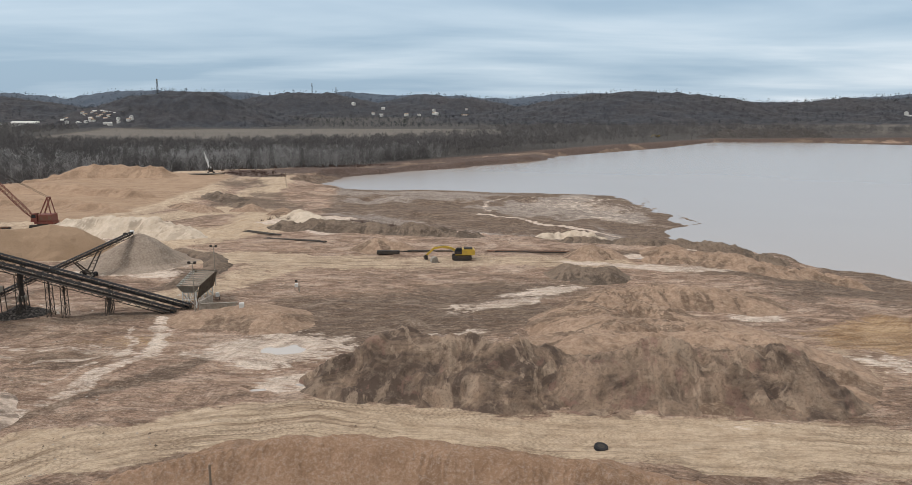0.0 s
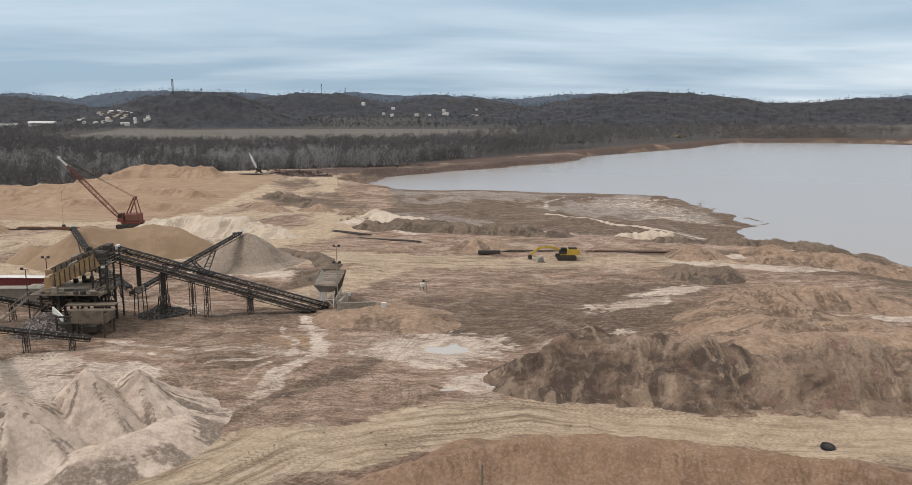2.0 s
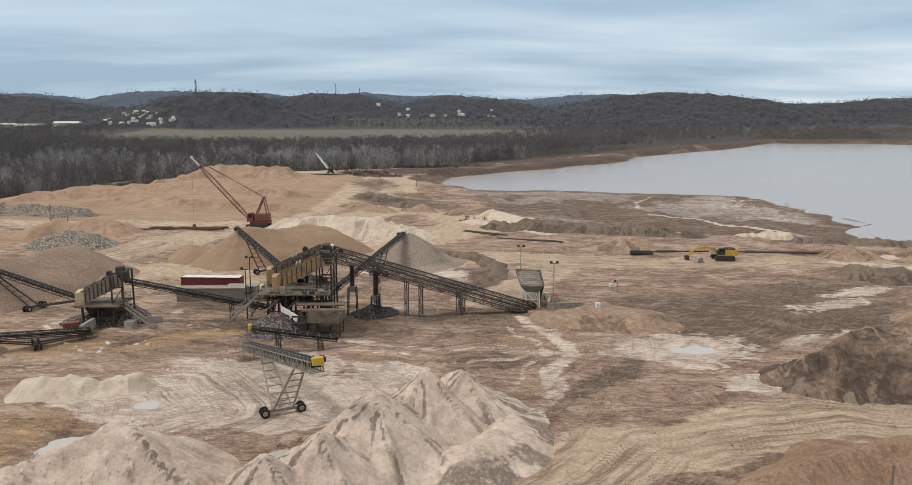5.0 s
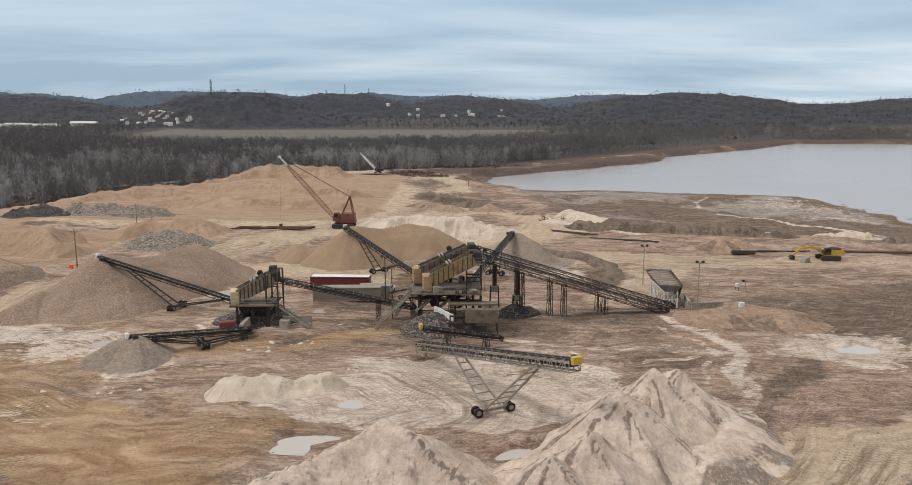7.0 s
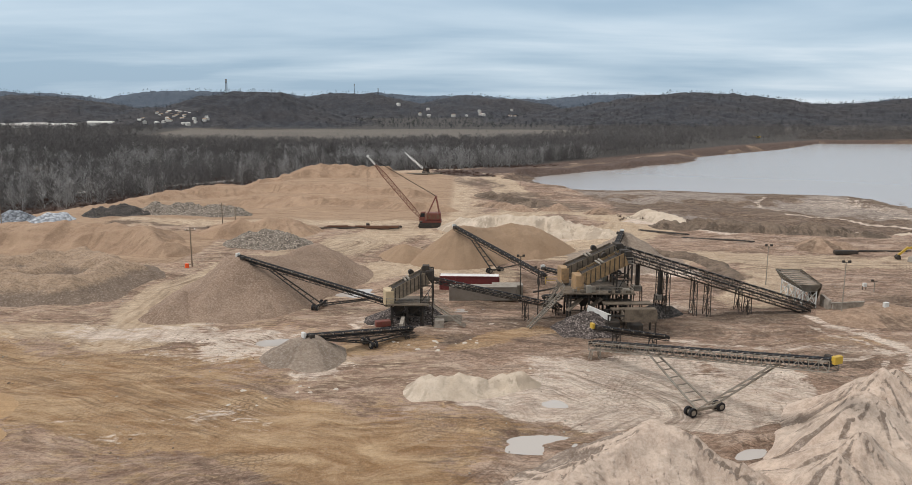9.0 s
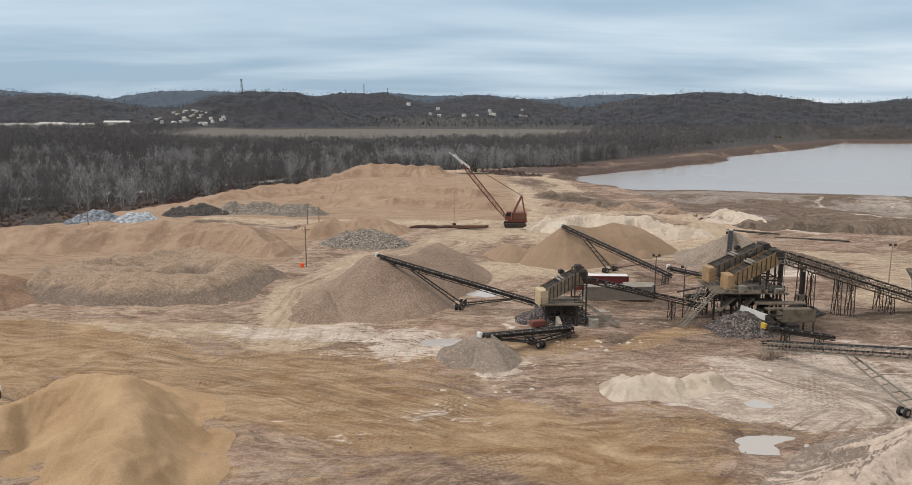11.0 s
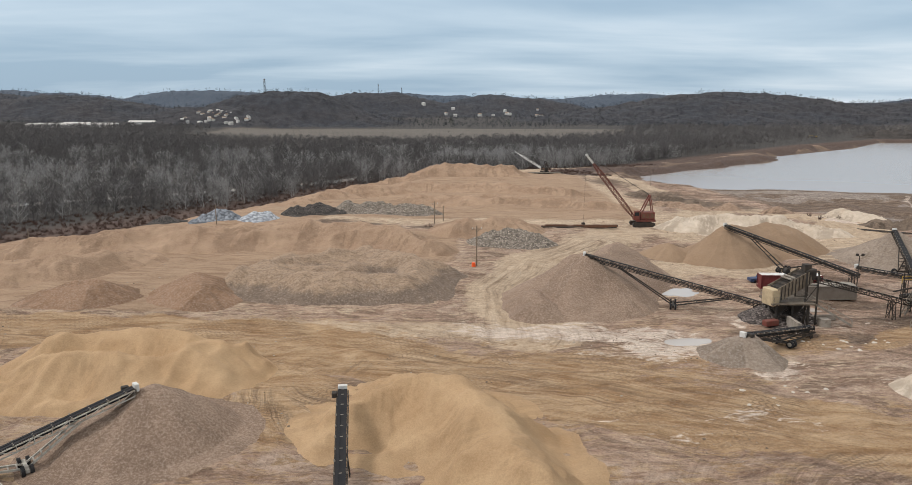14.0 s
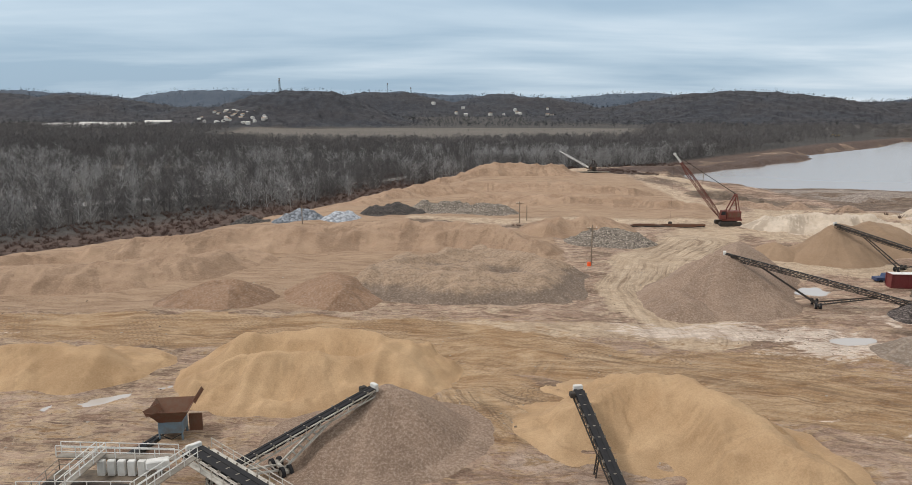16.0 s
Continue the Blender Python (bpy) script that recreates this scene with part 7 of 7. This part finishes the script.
# the wood's front row: trees that can be told apart
front = []
for k in range(4000):
    if len(front) >= 150:
        break
    x, y = rng.uniform(-420, 40), rng.uniform(225, 640)
    d = outline(np.array([x]), np.array([y]), YARD)[0]
    gap = 60 if y < 310 else 30 if y < 400 else 16
    if gap < d < gap + 26 and in_view(x, y) and all((x - a) ** 2 + (y - b) ** 2 > 16 for a, b, *_ in front):
        front.append((x, y))
protos = {}
for k, (x, y) in enumerate(front):
    kind, pale = k % 6, (k * 7) % 10 < 5
    high = rng.uniform(15, 22)
    spot = pose(x, y, rise(x, y), 0, 0, rng.uniform(0, 360)) @ Matrix.Diagonal((high, high, high, 1))
    if (kind, pale) not in protos:
        r = thing("bare_tree", "bare pale-barked tree at the wood's edge" if pale else "bare grey-brown tree at the wood's edge", "tree", (x, y, rise(x, y)), 0, "trees at the wood's edge")
        mesh_object("trunk", *near_kinds[kind][0], BARK_PALE if pale else BARK, r)
        mesh_object("crown", *near_kinds[kind][1], BARK_PALE if pale else BARK, r, shade=False)
        r.matrix_world = spot
        protos[(kind, pale)] = r
    else:
        r = copy_thing(protos[(kind, pale)], pose(0, 0, 0))
        r.matrix_world = spot

x, y = sown(60000, -900, 560, 225, 640, lambda x, y: in_view(x, y))
d = outline(x, y, YARD)
creek, _, _ = along(x, y, CREEK)
keep = (d > np.where(y < 310, 62, np.where(y < 400, 32, 18))) & ~meadow(x, y) & (creek > 11) & (rng.uniform(0, 1, len(x)) < np.where(d < 90, 0.34, 0.20))
x, y = x[keep], y[keep]
pale = (fbm(x, y, 40, 2, 77) + rng.uniform(-0.7, 0.7, len(x))) > 0.2
size = rng.uniform(13, 21, len(x))
near_mixed = [both(t) for t in near_kinds[:3]] + mid_kinds[:3]
scatter("woodland", "bare grey-brown winter woodland behind the yard", near_mixed, np.stack([x, y, size], 1)[~pale], BARK)
scatter("pale_woodland", "bare pale-barked trees within the winter woodland", mid_kinds, np.stack([x, y, size * 1.08], 1)[pale], BARK_PALE)
x, y = sown(62000, -1250, 900, 600, 1250, lambda x, y: in_view(x, y))
d, l = outline(x, y, YARD), outline(x, y, SHORE)
keep = (d > 14) & ~meadow(x, y) & (rng.uniform(0, 1, len(x)) < np.where(y < 800, 0.5, 0.14))
x, y = x[keep], y[keep]
scatter("woodland", "bare grey-brown winter woodland across the valley", far_kinds, np.stack([x, y, rng.uniform(12, 16, len(x))], 1), BARK)
x, y = sown(40000, -2200, 1900, 1250, 2500, lambda x, y: in_view(x, y))
town = np.minimum(outline(x, y, TOWN), outline(x, y, SHOPS))
keep = ~meadow(x, y) & (town > 0) & (rng.uniform(0, 1, len(x)) < np.where(y < 1700, 0.30, 0.18))
x, y = x[keep], y[keep]
scatter("hill_woodland", "dark bare woodland over the far bluffs", far_kinds, np.stack([x, y, rng.uniform(6.5, 9.5, len(x))], 1), HAZED_WOOD)
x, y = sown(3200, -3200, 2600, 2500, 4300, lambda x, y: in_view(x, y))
scatter("hill_woodland", "dark woodland on distant ridges", far_kinds[:3], np.stack([x, y, rng.uniform(12, 18, len(x))], 1), HAZED_WOOD)
x, y = sown(260, -1500, 1500, 1400, 2300, lambda x, y: in_view(x, y))
scatter("cedar_trees", "scattered dark evergreen trees on the bluffs", far_kinds, np.stack([x, y, rng.uniform(8, 14, len(x))], 1), CEDAR)

# dry brush on the waste strip and the banks
shrub = []
for k in range(4):
    r2 = np.random.default_rng(500 + k)
    v, f = [], []
    for j in range(14):
        a = r2.uniform(0, 6.283)
        dvec = np.array([math.cos(a) * r2.uniform(0.2, 0.9), math.sin(a) * r2.uniform(0.2, 0.9), 1.0])
        s = np.cross(dvec, r2.uniform(-1, 1, 3))
        s = s / np.linalg.norm(s) * 0.07
        p = np.array([r2.uniform(-0.35, 0.35), r2.uniform(-0.35, 0.35), -0.1])
        v += [p - s, p + s, p + dvec * r2.uniform(0.5, 1.0)]
        f.append((3 * j, 3 * j + 1, 3 * j + 2))
    shrub.append((np.array(v), np.array(f)))
x, y = sown(60000, -460, 60, 180, 560, lambda x, y: in_view(x, y))
d = outline(x, y, YARD)
spots = blobs(x, y, [(-20, 268, 22, 9, -30, 1.0), (-120, 455, 22, 20, 0, 1.0), (-100, 335, 10, 15, 0, 0.8), (-60, 262, 12, 8, 0, 0.7), (-10, 250, 14, 6, 0, 0.9), (-193, 230, 6, 3, 0, 0.9)])
keep = ((d > -1) & (d < 66) & (rng.uniform(0, 1, len(x)) < 0.42)) | (spots > rng.uniform(0.3, 1.6, len(x)))
x, y = x[keep], y[keep]
scatter("dry_brush", "low red-brown dry brush along the yard's edge", shrub, np.stack([x, y, rng.uniform(0.7, 1.9, len(x))], 1), BRUSH, "brush")

# hedge and single trees in the field
x, y = sown(70, -540, 40, 760, 1400, lambda x, y: in_view(x, y) & (outline(x, y, FIELD) < 0))
y = np.where(np.arange(len(y)) % 3, 1040 + 0.1 * x + 6 * np.sin(x), y)
scatter("field_trees", "scattered bare trees across a pale field", mid_kinds, np.stack([x, y, rng.uniform(6, 12, len(x))], 1), BARK)

# clods and stones strewn over the yard
clod = []
for k in range(5):
    r2 = np.random.default_rng(600 + k)
    v = np.array([(1, 0, 0), (-1, 0, 0), (0, 1, 0), (0, -1, 0), (0, 0, 0.9), (0, 0, -0.5)]) * r2.uniform(0.5, 1.1, (6, 3))
    clod.append((v + r2.uniform(-0.15, 0.15, (6, 3)), np.array([(0, 2, 4), (2, 1, 4), (1, 3, 4), (3, 0, 4), (2, 0, 5), (1, 2, 5), (3, 1, 5), (0, 3, 5)])))
x, y = sown(26000, -300, 110, 62, 250, lambda x, y: (fbm(x, y, 12, 3, 71) + 0.5 * fbm(x, y, 40, 2, 72)) > 0.28)
size = 0.07 + 0.20 * rng.uniform(0, 1, len(x)) ** 4
half = rng.uniform(0, 1, len(x)) < 0.5
scatter("loose_stones", "pale clods and stones strewn over the yard", clod, np.stack([x, y, size], 1)[half], CONCRETE, "stones")
scatter("loose_clods", "dark earth clods strewn over the yard", clod, np.stack([x, y, size], 1)[~half], SPOIL, "clods")

# ---- far houses and tower ----


def house(x, y, turn, lx, ly, high, wall, roof):
    r = thing("house", "far pale house with a tan pitched roof" if ly < 14 else "far long pale building with a low roof", "house", (x, y, rise(x, y)), turn, "far houses")
    bm = bmesh.new()
    block(bm, 0, 0, -2, lx, ly, high + 2)
    part("wall", bm, wall, r)
    bm = bmesh.new()
    prism(bm, [(-lx * 0.54, high - 0.1), (0, high + lx * 0.22), (lx * 0.54, high - 0.1)], -ly * 0.53, ly * 0.53)
    part("roof", bm, roof, r)
    for k in range(3):
        bm = bmesh.new()
        block(bm, lx / 2, -ly * 0.3 + k * ly * 0.3, high * 0.35, 0.2, 1.4, 1.5)
        part("window", bm, GLASS, r)
    return r


hr = random.Random(5)
for k in range(46):
    x, y = hr.uniform(-700, -575), hr.uniform(1310, 1425)
    if outline(np.array([x]), np.array([y]), TOWN)[0] < 4:
        house(x, y, hr.uniform(-30, 200), hr.uniform(4, 6), hr.uniform(5, 8), hr.uniform(2.2, 3.2), SIDING, ROOFING if k % 2 else SIDING)
for k in range(9):
    house(hr.uniform(-950, -770), hr.uniform(1338, 1395), 90 + hr.uniform(-5, 5), hr.uniform(10, 16), hr.uniform(22, 48), 5, SIDING, SIDING)
for k in range(12):
    x, y = hr.uniform(-420, 160), hr.uniform(2260, 2500)
    house(x, y, hr.uniform(0, 180), 8, 11, 7, SIDING, ROOFING if k % 2 else SIDING)
for k in range(4):
    x, y = hr.uniform(700, 1300), hr.uniform(1560, 1680)
    house(x, y, hr.uniform(0, 180), 7, 10, 5, SIDING, SIDING)


def mast(x, y, high, label):
    r = thing("lattice_mast", label, "mast", (x, y, rise(x, y)))
    bm = bmesh.new()
    lattice_boom(bm, (0, 0, -1), (0, 0, high), 1.3, 12, 0.2)
    part("lattice", bm, STEEL, r)
    bm = bmesh.new()
    for z in (0.85, 0.97):
        rod(bm, (0, 0, high * z - 0.8), (0, 0, high * z + 0.8), 1.9, n=8)
    part("antenna_ring", bm, STEEL_PALE, r)
    return r


mast(-588, 1530, 28, "lattice radio mast on the wooded bluff")
mast(-500, 2700, 34, "thin far radio mast on a ridge")
mast(-420, 2720, 30, "thin far radio mast on a ridge")
